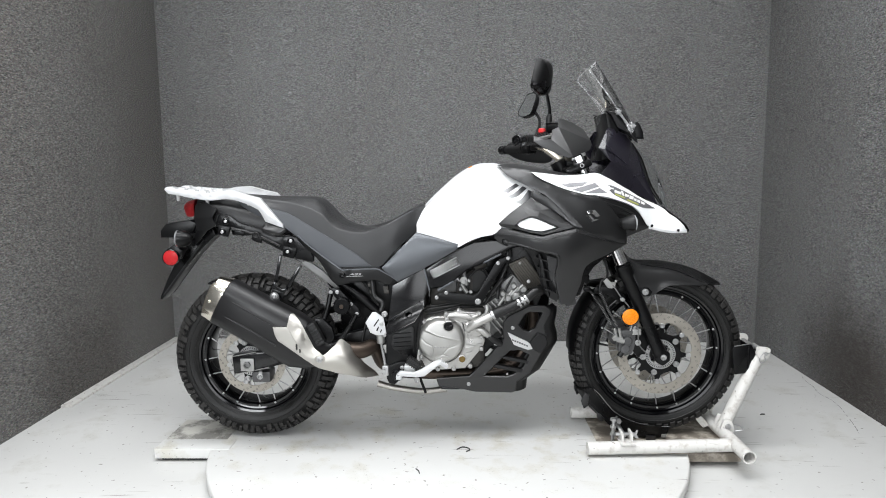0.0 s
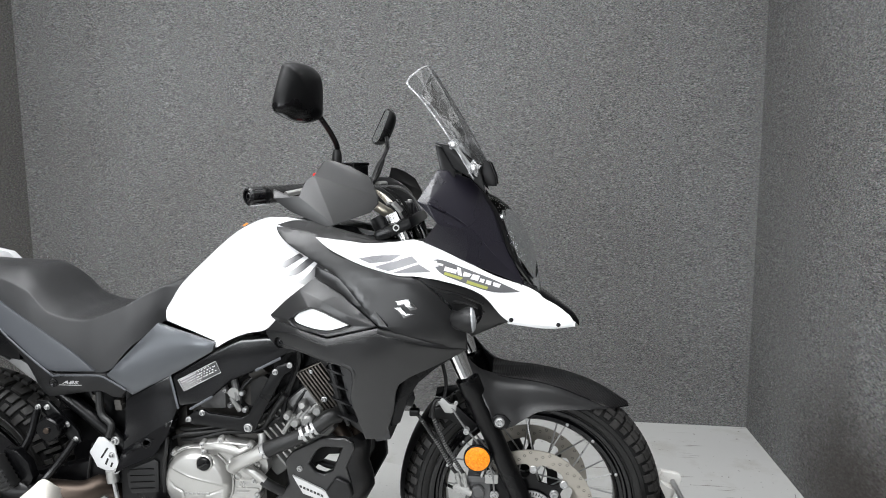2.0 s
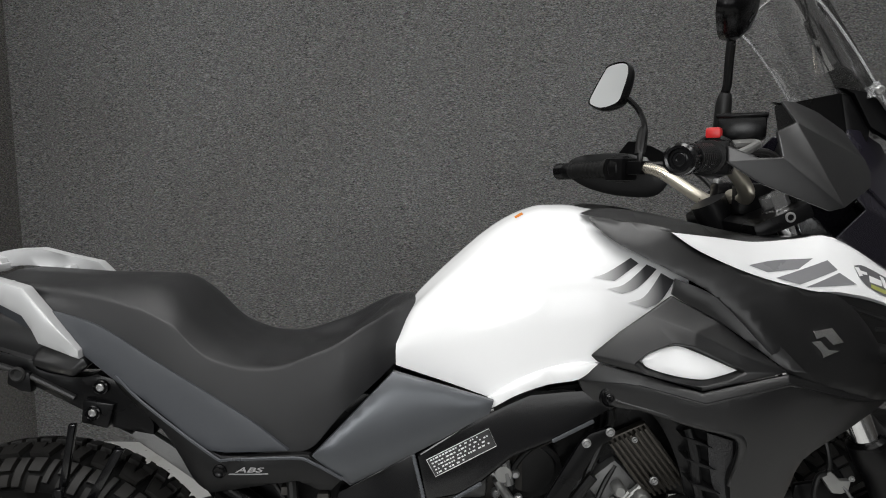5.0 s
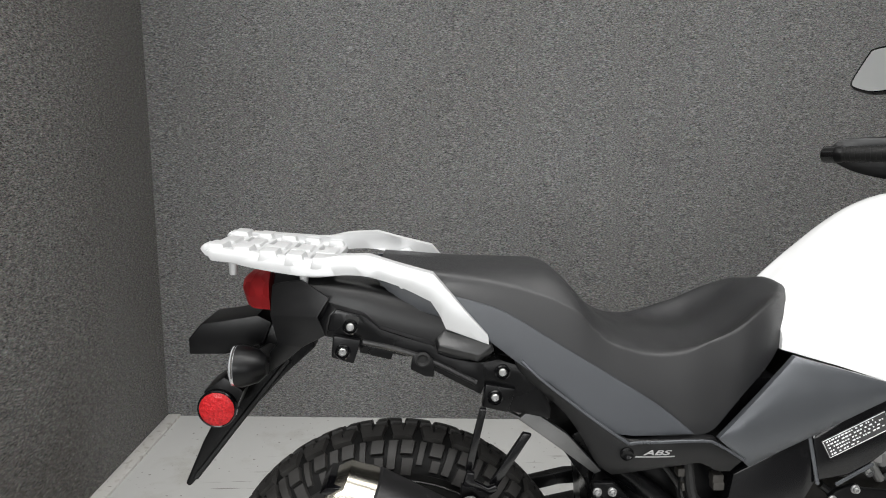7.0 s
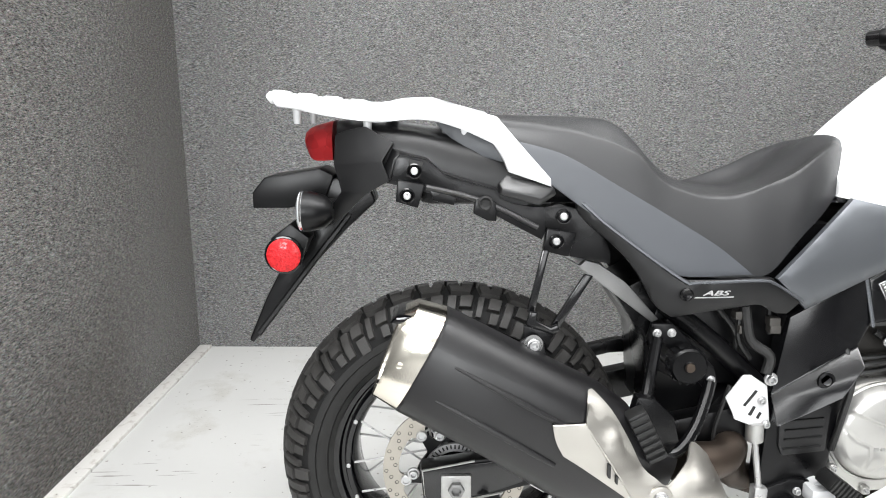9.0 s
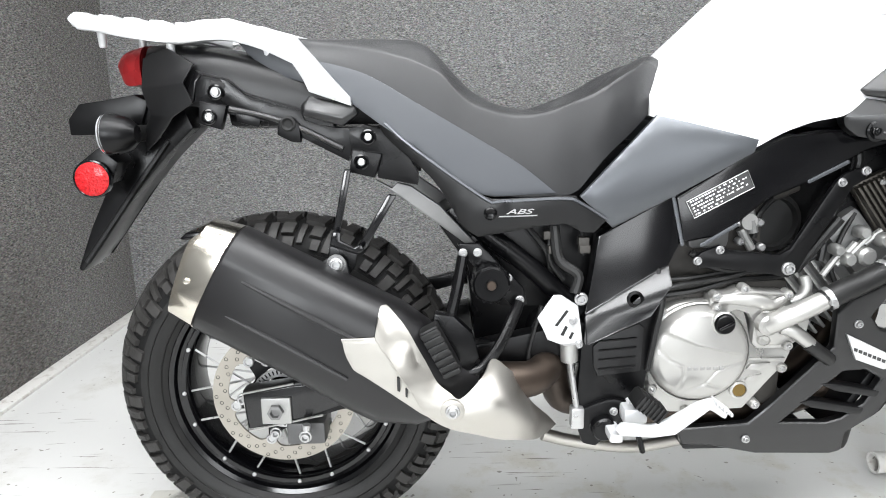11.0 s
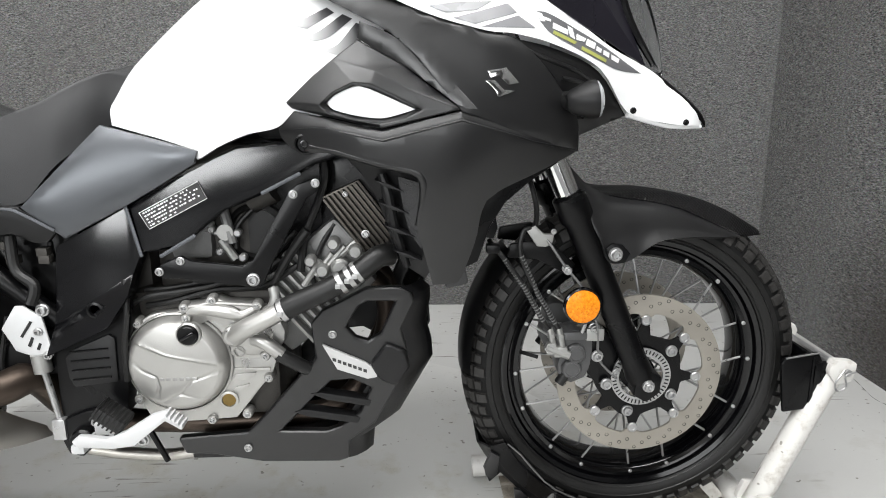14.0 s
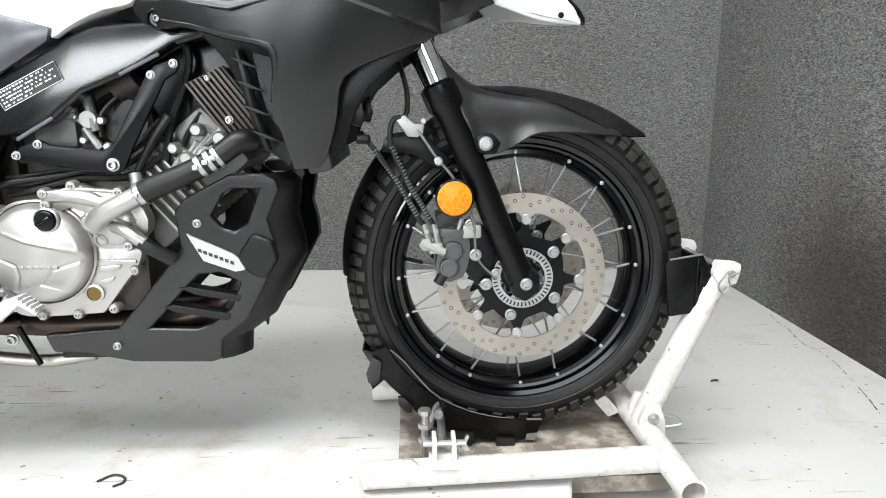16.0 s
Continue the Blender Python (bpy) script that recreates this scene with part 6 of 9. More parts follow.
# brake calipers, reflectors and hoses
for s in (-1, 1):
    cal = part("brake_caliper", plate([(0.632, 0.453), (0.655, 0.458), (0.676, 0.449), (0.687, 0.429), (0.684, 0.387), (0.674, 0.363), (0.650, 0.353), (0.634, 0.360), (0.623, 0.383), (0.630, 0.421)], min(s * 0.055, s * 0.104), max(s * 0.055, s * 0.104), 0.006, curve=True), CALIPER, bike, "dark grey brake caliper")
    for x, z in ((0.655, 0.414), (0.648, 0.384)):
        part("piston_cap", lathe([(0.0185, 0), (0.0185, 0.010), (0.0160, 0.0135), (0.0130, 0.014), (0.0122, 0.0125), (0, 0.0125)], (x, s * 0.102, z), (0, s, 0), 28), CALIPER, cal)
    part("caliper_bridge", block((0.630, min(s * 0.07, s * 0.112), 0.440), (0.676, max(s * 0.07, s * 0.112), 0.456), 0.004), CALIPER, cal)
    part("caliper_bracket", plate([(0.675, 0.47), (0.712, 0.458), (0.735, 0.41), (0.728, 0.36), (0.70, 0.345), (0.680, 0.37), (0.686, 0.43)], min(s * 0.088, s * 0.098), max(s * 0.088, s * 0.098), 0.003), SATIN, cal)
    part("bracket_block", block((0.672, s * 0.10 - 0.012, 0.437), (0.706, s * 0.10 + 0.012, 0.462), 0.004, None), ALU, cal)
    part("slide_boot", tube([(0.640, s * 0.10, 0.372), (0.628, s * 0.10, 0.352)], 0.010, 12, 1), HOSE, cal)
    part("bleed_nipple", tube([(0.664, s * 0.108, 0.452), (0.670, s * 0.110, 0.474)], 0.0038, 8, 1), ZINC, cal)
for x, z, r in ((0.687, 0.461, BOLT_L), (0.696, 0.406, BOLT_L), (0.716, 0.350, BOLT_L), (0.733, 0.372, BOLT)):
    bolts(bike, r, (x, -0.104, z))
for s in (-1, 1):
    part("reflector_bracket", block((0.655, s * 0.122 - 0.010, 0.50), (0.69, s * 0.122 + 0.010, 0.525), 0.003), SATIN, bike)
    rb = part("reflector_rim", lathe([(0.0335, 0), (0.0335, 0.008), (0.0305, 0.0095), (0.029, 0.008)], (0.656, s * 0.132, 0.514), (0, s, 0), 36), GLOSS, bike)
    part("reflector", lathe([(0.030, 0.0), (0.030, 0.009), (0.027, 0.0105), (0, 0.0105)], (0.656, s * 0.132, 0.514), (0, s, 0), 36), AMBER, rb, "round amber reflector")
hose_up = part("brake_hose", tube([(0.545, -0.06, 0.80), (0.575, -0.09, 0.70), (0.573, -0.110, 0.654), (0.552, -0.116, 0.646), (0.548, -0.118, 0.603), (0.579, -0.118, 0.533), (0.614, -0.116, 0.474), (0.622, -0.115, 0.462)], 0.0046, 8, 6), HOSE, bike, "braided black brake hose")
hose_two = part("brake_hose", tube([(0.495, -0.09, 0.625), (0.505, -0.105, 0.612), (0.519, -0.115, 0.597), (0.557, -0.118, 0.542), (0.592, -0.117, 0.479), (0.605, -0.115, 0.462)], 0.0046, 8, 6), HOSE, bike, "braided black brake hose")
for hose, line in ((hose_up, ((0.548, -0.118, 0.603), (0.579, -0.118, 0.533), (0.614, -0.116, 0.474))), (hose_two, ((0.519, -0.115, 0.597), (0.557, -0.118, 0.542), (0.592, -0.117, 0.479)))):
    for p, q in zip(line, line[1:]):
        for k in range(12):
            a = Vector(p).lerp(Vector(q), (k + 0.2) / 12)
            b2 = Vector(p).lerp(Vector(q), (k + 0.6) / 12)
            part("hose_coil", tube([a, b2], 0.0051, 8, 1), ALU_DARK, hose)
part("flap_clip", block((0.488, -0.118, 0.606), (0.512, -0.095, 0.622), 0.004), SATIN, bike)
part("sensor_wire", tube([(0.585, -0.105, 0.64), (0.597, -0.118, 0.625), (0.627, -0.122, 0.581), (0.658, -0.122, 0.542), (0.69, -0.114, 0.47), (0.70, -0.105, 0.40), (0.735, -0.105, 0.36)], 0.0026, 6, 5), ALU_DARK, bike)
for p0, p1 in (((0.621, -0.115, 0.466), (0.628, -0.115, 0.430)), ((0.604, -0.115, 0.466), (0.612, -0.115, 0.432))):
    part("hose_end", tube([p0, p1], 0.0060, 8, 1), ALU, bike)
    part("end_collar", tube([Vector(p0).lerp(Vector(p1), 0.3), Vector(p0).lerp(Vector(p1), 0.5)], 0.0078, 6, 1), ALU, bike)
part("banjo", join(tube([(0.598, -0.118, 0.432), (0.640, -0.118, 0.414)], 0.0085, 10, 1), lathe([(0.012, -0.004), (0.012, 0.006), (0, 0.007)], (0.606, -0.118, 0.429), seg=6), block((0.612, -0.124, 0.412), (0.636, -0.108, 0.432), 0.003)), ALU, bike)
part("hose_guide", plate([(0.556, 0.648), (0.572, 0.656), (0.588, 0.640), (0.606, 0.640), (0.603, 0.622), (0.592, 0.617), (0.576, 0.618)], -0.118, -0.106, 0.003), ALU, bike)
bolts(bike, BOLT_S, (0.604, -0.12, 0.645))
bolts(bike, BOLT, (0.629, -0.13, 0.577))

# ---- handlebar and controls ----
MID = 0.015


def grip_side(bm, s, turn=0.0):
    """Right hand shapes as they are; for the left hand turned over, a little lower."""
    if s < 0:
        return bm
    c = flip(bm)
    bm.free()
    for v in c.verts:
        v.co.y += 2 * MID
        v.co.z -= 0.014
        k = min(1.0, max(0.0, (v.co.z - 1.17) / 0.10))
        if turn:
            # the left mirror head is turned further inwards
            dx, dy = v.co.x - 0.303, v.co.y - 0.368
            v.co.x, v.co.y = 0.303 + dx * math.cos(turn) - dy * math.sin(turn), 0.368 + dx * math.sin(turn) + dy * math.cos(turn)
        v.co.x += 0.025 * k
        v.co.y += 0.050 * k
        v.co.z -= 0.006 * k
    return c


bar_pts = [(0.440, 0.0, 1.098), (0.438, -0.055, 1.098), (0.420, -0.095, 1.115), (0.378, -0.135, 1.150), (0.350, -0.170, 1.163), (0.318, -0.222, 1.162), (0.228, -0.356, 1.1568)]
for s in (-1, 1):
    bar = part("handlebar", grip_side(tube(bar_pts, [0.013, 0.013, 0.0125, 0.012, 0.011, 0.011, 0.011], 14, 6), s), BAR, bike, "champagne alloy handlebar")
    inner, outer = Vector((0.318, -0.222, 1.162)), Vector((0.213, -0.379, 1.156))
    along = (outer - inner).normalized()
    part("grip", grip_side(tube([inner.lerp(outer, 0.2), inner.lerp(outer, 0.80)], 0.0172, 18, 1), s), HOSE, bar)
    for k in range(9):
        part("grip_ridge", grip_side(tube([inner.lerp(outer, 0.27 + 0.057 * k), inner.lerp(outer, 0.295 + 0.057 * k)], 0.0182, 18, 1), s), HOSE, bar)
    part("grip_flange", grip_side(tube([inner.lerp(outer, 0.17), inner.lerp(outer, 0.21)], 0.0225, 20, 1), s), HOSE, bar)
    part("throttle_housing", grip_side(lathe([(0.0, 0.0), (0.025, 0.0), (0.029, 0.004), (0.030, 0.022), (0.026, 0.028), (0.0, 0.028)], inner - along * 0.012, along, 28), s), SATIN, bar)
    part("guard_collar", grip_side(lathe([(0.0, -0.006), (0.017, -0.006), (0.019, 0.0), (0.0195, 0.006), (0.019, 0.012), (0.016, 0.015), (0.0, 0.018)], inner.lerp(outer, 0.80), along, 28), s), SATIN, bar)
    cap = part("bar_end", grip_side(lathe([(0.0, 0.0), (0.019, 0.0), (0.0195, 0.030), (0.0185, 0.036), (0.0155, 0.0385), (0.0125, 0.038), (0.0115, 0.033), (0.0, 0.033)], inner.lerp(outer, 0.81), along, 28), s), FRAME, bar, "gloss black bar end weight")
    part("cap_screw", grip_side(lathe([(0.0, 0.032), (0.0085, 0.032), (0.0085, 0.036), (0.007, 0.0375), (0.004, 0.0375), (0.0038, 0.034), (0, 0.034)], inner.lerp(outer, 0.81), along, 12), s), FRAME, cap)
    sw = part("switch_housing", grip_side(block((-0.024, -0.026, -0.026), (0.024, 0.026, 0.022), 0.008, Matrix.Translation((0.316, -0.222, 1.162)) @ pose(0, 0, 0, 0, 0, -30)), s), SATIN, bar)
    if s < 0:
        part("kill_switch", block((-0.008, -0.012, 0.022), (0.012, 0.008, 0.037), 0.004, Matrix.Translation((0.312, -0.226, 1.164)) @ pose(0, 0, 0, 0, 0, -30)), RED_KNOB, sw, "red kill switch")
        res = part("fluid_reservoir", block((-0.032, -0.026, 0), (0.032, 0.026, 0.032), 0.006, Matrix.Translation((0.372, -0.180, 1.186)) @ pose(0, 0, 0, 0, 0, -25)), SATIN, bar)
        part("reservoir_lid", block((-0.034, -0.028, 0.030), (0.034, 0.028, 0.037), 0.003, Matrix.Translation((0.372, -0.180, 1.186)) @ pose(0, 0, 0, 0, 0, -25)), SATIN, res)
    part("lever", grip_side(tube([(0.352, -0.190, 1.176), (0.366, -0.235, 1.178), (0.338, -0.290, 1.172), (0.285, -0.365, 1.160)], [0.010, 0.007, 0.0055, 0.006], 10, 6), s), ALU, bar)
    part("lever_perch", grip_side(block((-0.02, -0.02, -0.014), (0.03, 0.02, 0.014), 0.005, Matrix.Translation((0.345, -0.185, 1.163)) @ pose(0, 0, 0, 0, 0, -30)), s), SATIN, bar)
    part("bar_clamp", block((fork_at(1.09) - 0.035, s * 0.045 - 0.018, 1.07), (fork_at(1.09) + 0.02, s * 0.045 + 0.018, 1.122), 0.008), SATIN, bar)
    for dx in (-0.028, 0.010):
        part("clamp_screw", lathe([(0.0075, 0), (0.0075, 0.006), (0.005, 0.0075), (0, 0.0075)], (fork_at(1.09) + dx, s * 0.045, 1.121), (0, 0, 1), 12), ZINC, bar)
    # guard over the hand
    V = {"a": (0.266, 1.171, -0.384), "b": (0.266, 1.152, -0.386), "c": (0.301, 1.128, -0.394), "d": (0.376, 1.097, -0.402), "e": (0.392, 1.101, -0.402), "f": (0.453, 1.122, -0.350), "g": (0.465, 1.139, -0.330), "h": (0.462, 1.154, -0.322), "i": (0.443, 1.192, -0.304), "j": (0.405, 1.214, -0.312), "k": (0.371, 1.226, -0.320), "l": (0.353, 1.226, -0.326), "m": (0.347, 1.197, -0.376), "n": (0.328, 1.187, -0.370), "o": (0.322, 1.157, -0.398), "p": (0.300, 1.157, -0.388)}
    part("hand_guard", grip_side(facets(V, ["mlkjih", "mhgfe", "nmeo", "apob", "obc", "oedc"], 0.006, 0.005, 3), s), MOULD, bike, "faceted black hand guard", 24)
    if s > 0:
        part("guard_cup", skin([(0.227, 1.147, 0.410), (0.252, 1.175, 0.410), (0.319, 1.183, 0.370), (0.379, 1.175, 0.330), (0.432, 1.140, 0.300), (0.436, 1.116, 0.300), (0.411, 1.086, 0.330), (0.348, 1.086, 0.370), (0.289, 1.100, 0.390), (0.246, 1.124, 0.410)], thick=0.006, roll=0.004, corner=70, surface=1), MOULD, bike, "rounded black lower half of the hand guard")
    # mirror on its stem
    u, back, mid = Vector((-0.40, -0.915, 0)), Vector((-0.915, 0.40, 0)), Vector((0.306, -0.331, 1.356))
    if s < 0:
        # the right head stands squarer and further in
        u, back, mid = Vector((-0.48, -0.877, 0)), Vector((-0.877, 0.48, 0)), Vector((0.297, -0.304, 1.364))
    lean = radians(24 if s > 0 else 8)
    nrm, rise = back * math.cos(lean) + Vector((0, 0, math.sin(lean))), Vector((0, 0, math.cos(lean))) - back * math.sin(lean)
    shape = [(0.037, 0.056), (0.0, 0.060), (-0.032, 0.054), (-0.050, 0.039), (-0.059, 0.010), (-0.062, -0.024), (-0.062, -0.044), (-0.050, -0.053), (-0.021, -0.059), (0.011, -0.058), (0.045, -0.047), (0.060, -0.037), (0.061, -0.020), (0.053, 0.015), (0.045, 0.042)]
    loop = rounded([(p[0], p[1], 0) for p in shape], 60)
    bm = bmesh.new()
    rings = []
    for k, dep in ((0.93, -0.002), (0.985, -0.006), (1.0, 0.0), (1.0, 0.006), (0.93, 0.016), (0.76, 0.025), (0.45, 0.031), (0.12, 0.033)):
        rings.append([bm.verts.new(mid + u * (p[0] * k) + rise * (p[1] * k) - nrm * dep) for p in loop])
    for a, b2 in zip(rings, rings[1:]):
        for j in range(len(a)):
            bm.faces.new((a[j], a[(j + 1) % len(a)], b2[(j + 1) % len(a)], b2[j]))
    bm.faces.new(rings[-1])
    bm.faces.new(rings[0])
    mir = part("mirror", grip_side(bm, s), SATIN, bike, "black rear-view mirror on a curved stem")
    bm = bmesh.new()
    bm.faces.new([bm.verts.new(mid + u * (p[0] * 0.925) + rise * (p[1] * 0.925) + nrm * 0.0045) for p in loop])
    part("mirror_glass", grip_side(bm, s), MIRROR, mir, "mirror glass")
    part("stem", grip_side(tube([(0.340, -0.172, 1.175), (0.343, -0.176, 1.235), (0.344, -0.190, 1.262), *(((0.336, -0.212, 1.290), (0.326, -0.240, 1.315), (0.322, -0.250, 1.325)) if s < 0 else ((0.340, -0.230, 1.296), (0.330, -0.266, 1.320)))], 0.0062, 10, 6), s), SATIN, mir)
    part("stem_boot", grip_side(tube([(0.340, -0.176, 1.190), (0.342, -0.180, 1.205), (0.343, -0.184, 1.238), (0.344, -0.187, 1.252)], [0.0100, 0.0112, 0.0108, 0.0075], 14, 4), s), HOSE, mir)
    # cables and hoses from the bar to the frame
    part("cable", grip_side(tube([(0.355, -0.17, 1.17), (0.43, -0.16, 1.165), (0.485, -0.12, 1.10), (0.50, -0.08, 1.00)], 0.0048, 8, 6), s), HOSE, bar)
    part("cable", grip_side(tube([(0.34, -0.19, 1.155), (0.40, -0.155, 1.17), (0.47, -0.10, 1.14), (0.515, -0.06, 1.03)], 0.004, 8, 6), s), HOSE, bar)
part("cable_joint", tube([(0.462, -0.145, 1.130), (0.478, -0.132, 1.110)], 0.0068, 8, 1), ZINC, bike)
part("cable_joint", tube([(0.47, -0.115, 1.105), (0.485, -0.11, 1.075)], 0.0065, 8, 1), ZINC, bike)
bolts(bike, BOLT_L, (0.468, -0.136, 1.072))

# ---- frame ----
SPAR = [(-0.104, 0.702), (-0.003, 0.761), (0.042, 0.783), (0.077, 0.798), (0.140, 0.804), (0.20, 0.806), (0.30, 0.85), (0.40, 0.92), (0.44, 0.90), (0.32, 0.80), (0.204, 0.767), (0.142, 0.732), (0.114, 0.718), (0.051, 0.692), (-0.005, 0.646), (-0.033, 0.632), (-0.088, 0.622)]
bm = plate(SPAR, -0.146, -0.105, 0.010, segments=3)
for v in bm.verts:
    v.co.y += 0.05 * (v.co.z - 0.68)
spar = both("frame_spar", bm, FRAME, bike, "black painted alloy frame spar with a data label")
CAST = {"a": (-0.226, 0.637, -0.146), "b": (-0.106, 0.702, -0.146), "c": (-0.089, 0.624, -0.146), "d": (-0.107, 0.586, -0.146), "e": (-0.246, 0.500, -0.146), "f": (-0.249, 0.457, -0.180), "g": (-0.143, 0.506, -0.180), "h": (-0.108, 0.558, -0.174), "i": (-0.236, 0.56, -0.146)}
cast = both("frame_casting", facets(CAST, ["abcdei", "dhgfe"], 0.04, 0.003, 2), FRAME, bike)
for p, q in (((-0.106, 0.702), (-0.088, 0.622)), ((0.116, 0.722), (0.176, 0.752)), ((-0.055, 0.620), (0.0, 0.652))):
    n = 16
    bm = [lathe([(0.0, -0.001), (0.0035, 0.0), (0.0035, 0.0015), (0, 0.003)], (p[0] + (q[0] - p[0]) * t, -0.146 + 0.05 * (p[1] + (q[1] - p[1]) * t - 0.68), p[1] + (q[1] - p[1]) * t), seg=8) for t in np.linspace(0, 1, n)]
    part("weld", join(*bm), COVER, spar)
sticker = [(-0.086, 0.692), (0.014, 0.743), (0.027, 0.714), (-0.071, 0.664)]
bm = plate(sticker, -0.1472, -0.1455, 0)
for v in bm.verts:
    v.co.y += 0.05 * (v.co.z - 0.68)
part("data_label", bm, STAINED, spar, "data label with rows of small white print")


def on_label(u, v):
    a, b2, c, d = [np.array(p) for p in sticker]
    return (a * (1 - u) + b2 * u) * (1 - v) + (d * (1 - u) + c * u) * v


bm = bmesh.new()
for row in range(5):
    u = 0.05
    v0, v1 = 0.10 + row * 0.178, 0.10 + row * 0.178 + 0.078
    end = (0.80, 0.95, 0.90, 0.95, 0.50)[row]
    while u < end:
        w = random.choice((0.02, 0.03, 0.045))
        q = [on_label(min(u, end), v0), on_label(min(u + w, end), v0), on_label(min(u + w, end), v1), on_label(min(u, end), v1)]
        bm.faces.new([bm.verts.new((p[0], -0.1480 + 0.05 * (p[1] - 0.68), p[1])) for p in q])
        u += w + random.choice((0.014, 0.016, 0.045))
part("print", bm, WHITE_FLAT, spar)
edge = [(p[0], -0.1480 + 0.05 * (p[1] - 0.68), p[1]) for p in (on_label(0.01, 0.02), on_label(0.99, 0.02), on_label(0.99, 0.98), on_label(0.01, 0.98), on_label(0.01, 0.02))]
part("label_border", tube(edge, 0.0006, 4, 1), WHITE_FLAT, spar)
PIVOT = [(-0.250, 0.470), (-0.20, 0.49), (-0.146, 0.512), (-0.118, 0.545), (-0.112, 0.50), (-0.128, 0.465), (-0.132, 0.42), (-0.14, 0.34), (-0.175, 0.30), (-0.20, 0.278), (-0.237, 0.272), (-0.25, 0.30), (-0.255, 0.35)]
pivot = both("pivot_plate", plate(PIVOT, -0.150, -0.11, 0.006), SATIN, bike, "black swingarm pivot plate")
part("pivot_cover", plate([(-0.232, 0.447), (-0.215, 0.462), (-0.155, 0.487), (-0.145, 0.48), (-0.148, 0.40), (-0.222, 0.392), (-0.23, 0.41)], -0.156, -0.149, 0.004), PLASTIC, pivot)
for z in (0.406, 0.423, 0.440, 0.457):
    part("rib", tube([(-0.222, -0.157, z), (-0.158, -0.157, z + 0.005)], 0.0018, 6, 1), SATIN, pivot)
part("frame_plug", lathe([(0.014, 0), (0.014, 0.004), (0.010, 0.005), (0.008, 0.0), (0, 0.0)], (-0.166, -0.163, 0.533), seg=20), SATIN, bike)
part("lug", plate([(-0.244, 0.335), (-0.20, 0.35), (-0.165, 0.345), (-0.185, 0.31), (-0.20, 0.285), (-0.222, 0.262), (-0.245, 0.268), (-0.254, 0.30)], -0.160, -0.148, 0.004, curve=True), SATIN, pivot)
bolts(pivot, BOLT, (-0.193, -0.160, 0.329), (-0.226, -0.160, 0.303))
bolts(bike, BOLT_L, (-0.255, -0.156, 0.533))
BRACE = [(-0.066, 0.596), (-0.055, 0.607), (-0.024, 0.619), (-0.008, 0.610), (0.075, 0.600), (0.093, 0.610), (0.158, 0.722), (0.172, 0.735), (0.205, 0.746), (0.212, 0.738), (0.206, 0.725), (0.186, 0.712), (0.126, 0.606), (0.108, 0.568), (0.092, 0.560), (0.070, 0.566), (-0.030, 0.580), (-0.058, 0.580)]
brace = part("engine_brace", plate(BRACE, -0.150, -0.140, 0.003), SATIN, bike, "black V-shaped engine mounting brace")
bolts(brace, BOLT_L, (0.092, -0.150, 0.577), )
bolts(brace, BOLT, (-0.061, -0.150, 0.593), (-0.025, -0.150, 0.611), (0.166, -0.150, 0.720), (0.203, -0.150, 0.738))

# ---- engine ----
core = part("engine_block", join(block((-0.13, -0.115, 0.31), (0.12, 0.115, 0.55), 0.02), block((-0.30, -0.08, 0.42), (-0.10, 0.08, 0.62), 0.02)), DULL, bike, "cast alloy V-twin engine")
part("rear_cylinder", block((-0.09, -0.085, 0.5), (0.09, 0.085, 0.80), 0.02), DULL, core)
part("front_cylinder", block((-0.07, -0.085, 0.0), (0.07, 0.085, 0.21), 0.012, Matrix.Translation((0.09, 0, 0.47)) @ pose(0, 0, 0, 0, 50, 0)), ALU_DARK, core)
for k in range(6):
    part("fin", block((-0.078, -0.105, 0.05 + 0.017 * k), (0.078, 0.105, 0.056 + 0.017 * k), 0.002, Matrix.Translation((0.09, 0, 0.47)) @ pose(0, 0, 0, 0, 50, 0)), ALU, core)
part("cylinder_head", block((-0.070, -0.105, 0.165), (0.055, 0.105, 0.235), 0.014, Matrix.Translation((0.09, 0, 0.47)) @ pose(0, 0, 0, 0, 50, 0)), ALU_DARK, core)
for x, z, r in ((0.235, 0.590, 0.016), (0.262, 0.618, 0.013), (0.205, 0.585, 0.012), (0.225, 0.632, 0.011), (0.185, 0.602, 0.010)):
    part("head_boss", lathe([(r, 0), (r, 0.018), (r * 0.7, 0.024), (0, 0.024)], (x, -0.115, z), seg=16), ALU, core)
part("cover_ribbing", join(*[tube([(0.17 + 0.022 * k, -0.118, 0.555 + 0.018 * k), (0.20 + 0.022 * k, -0.118, 0.600 + 0.012 * k)], 0.006, 8, 1) for k in range(4)]), ALU, core)
for pts, r, mt in (([(0.005, -0.10, 0.705), (0.012, -0.105, 0.66)], 0.011, ALU), ([(0.035, -0.10, 0.70), (0.05, -0.105, 0.63)], 0.009, ALU_DARK), ([(0.10, -0.09, 0.70), (0.06, -0.10, 0.66), (0.055, -0.10, 0.62)], 0.005, HOSE), ([(-0.01, -0.095, 0.66), (0.03, -0.10, 0.645)], 0.006, ZINC)):
    part("intake_fitting", tube(pts, r, 10, 4), mt, core)
part("injector_cap", lathe([(0.014, 0), (0.014, 0.008), (0.010, 0.012), (0, 0.012)], (0.010, -0.10, 0.688), seg=18), ALU, core)
part("throttle_body", tube([(0.08, -0.08, 0.70), (0.12, -0.085, 0.72)], 0.024, 18, 1), DULL, core)
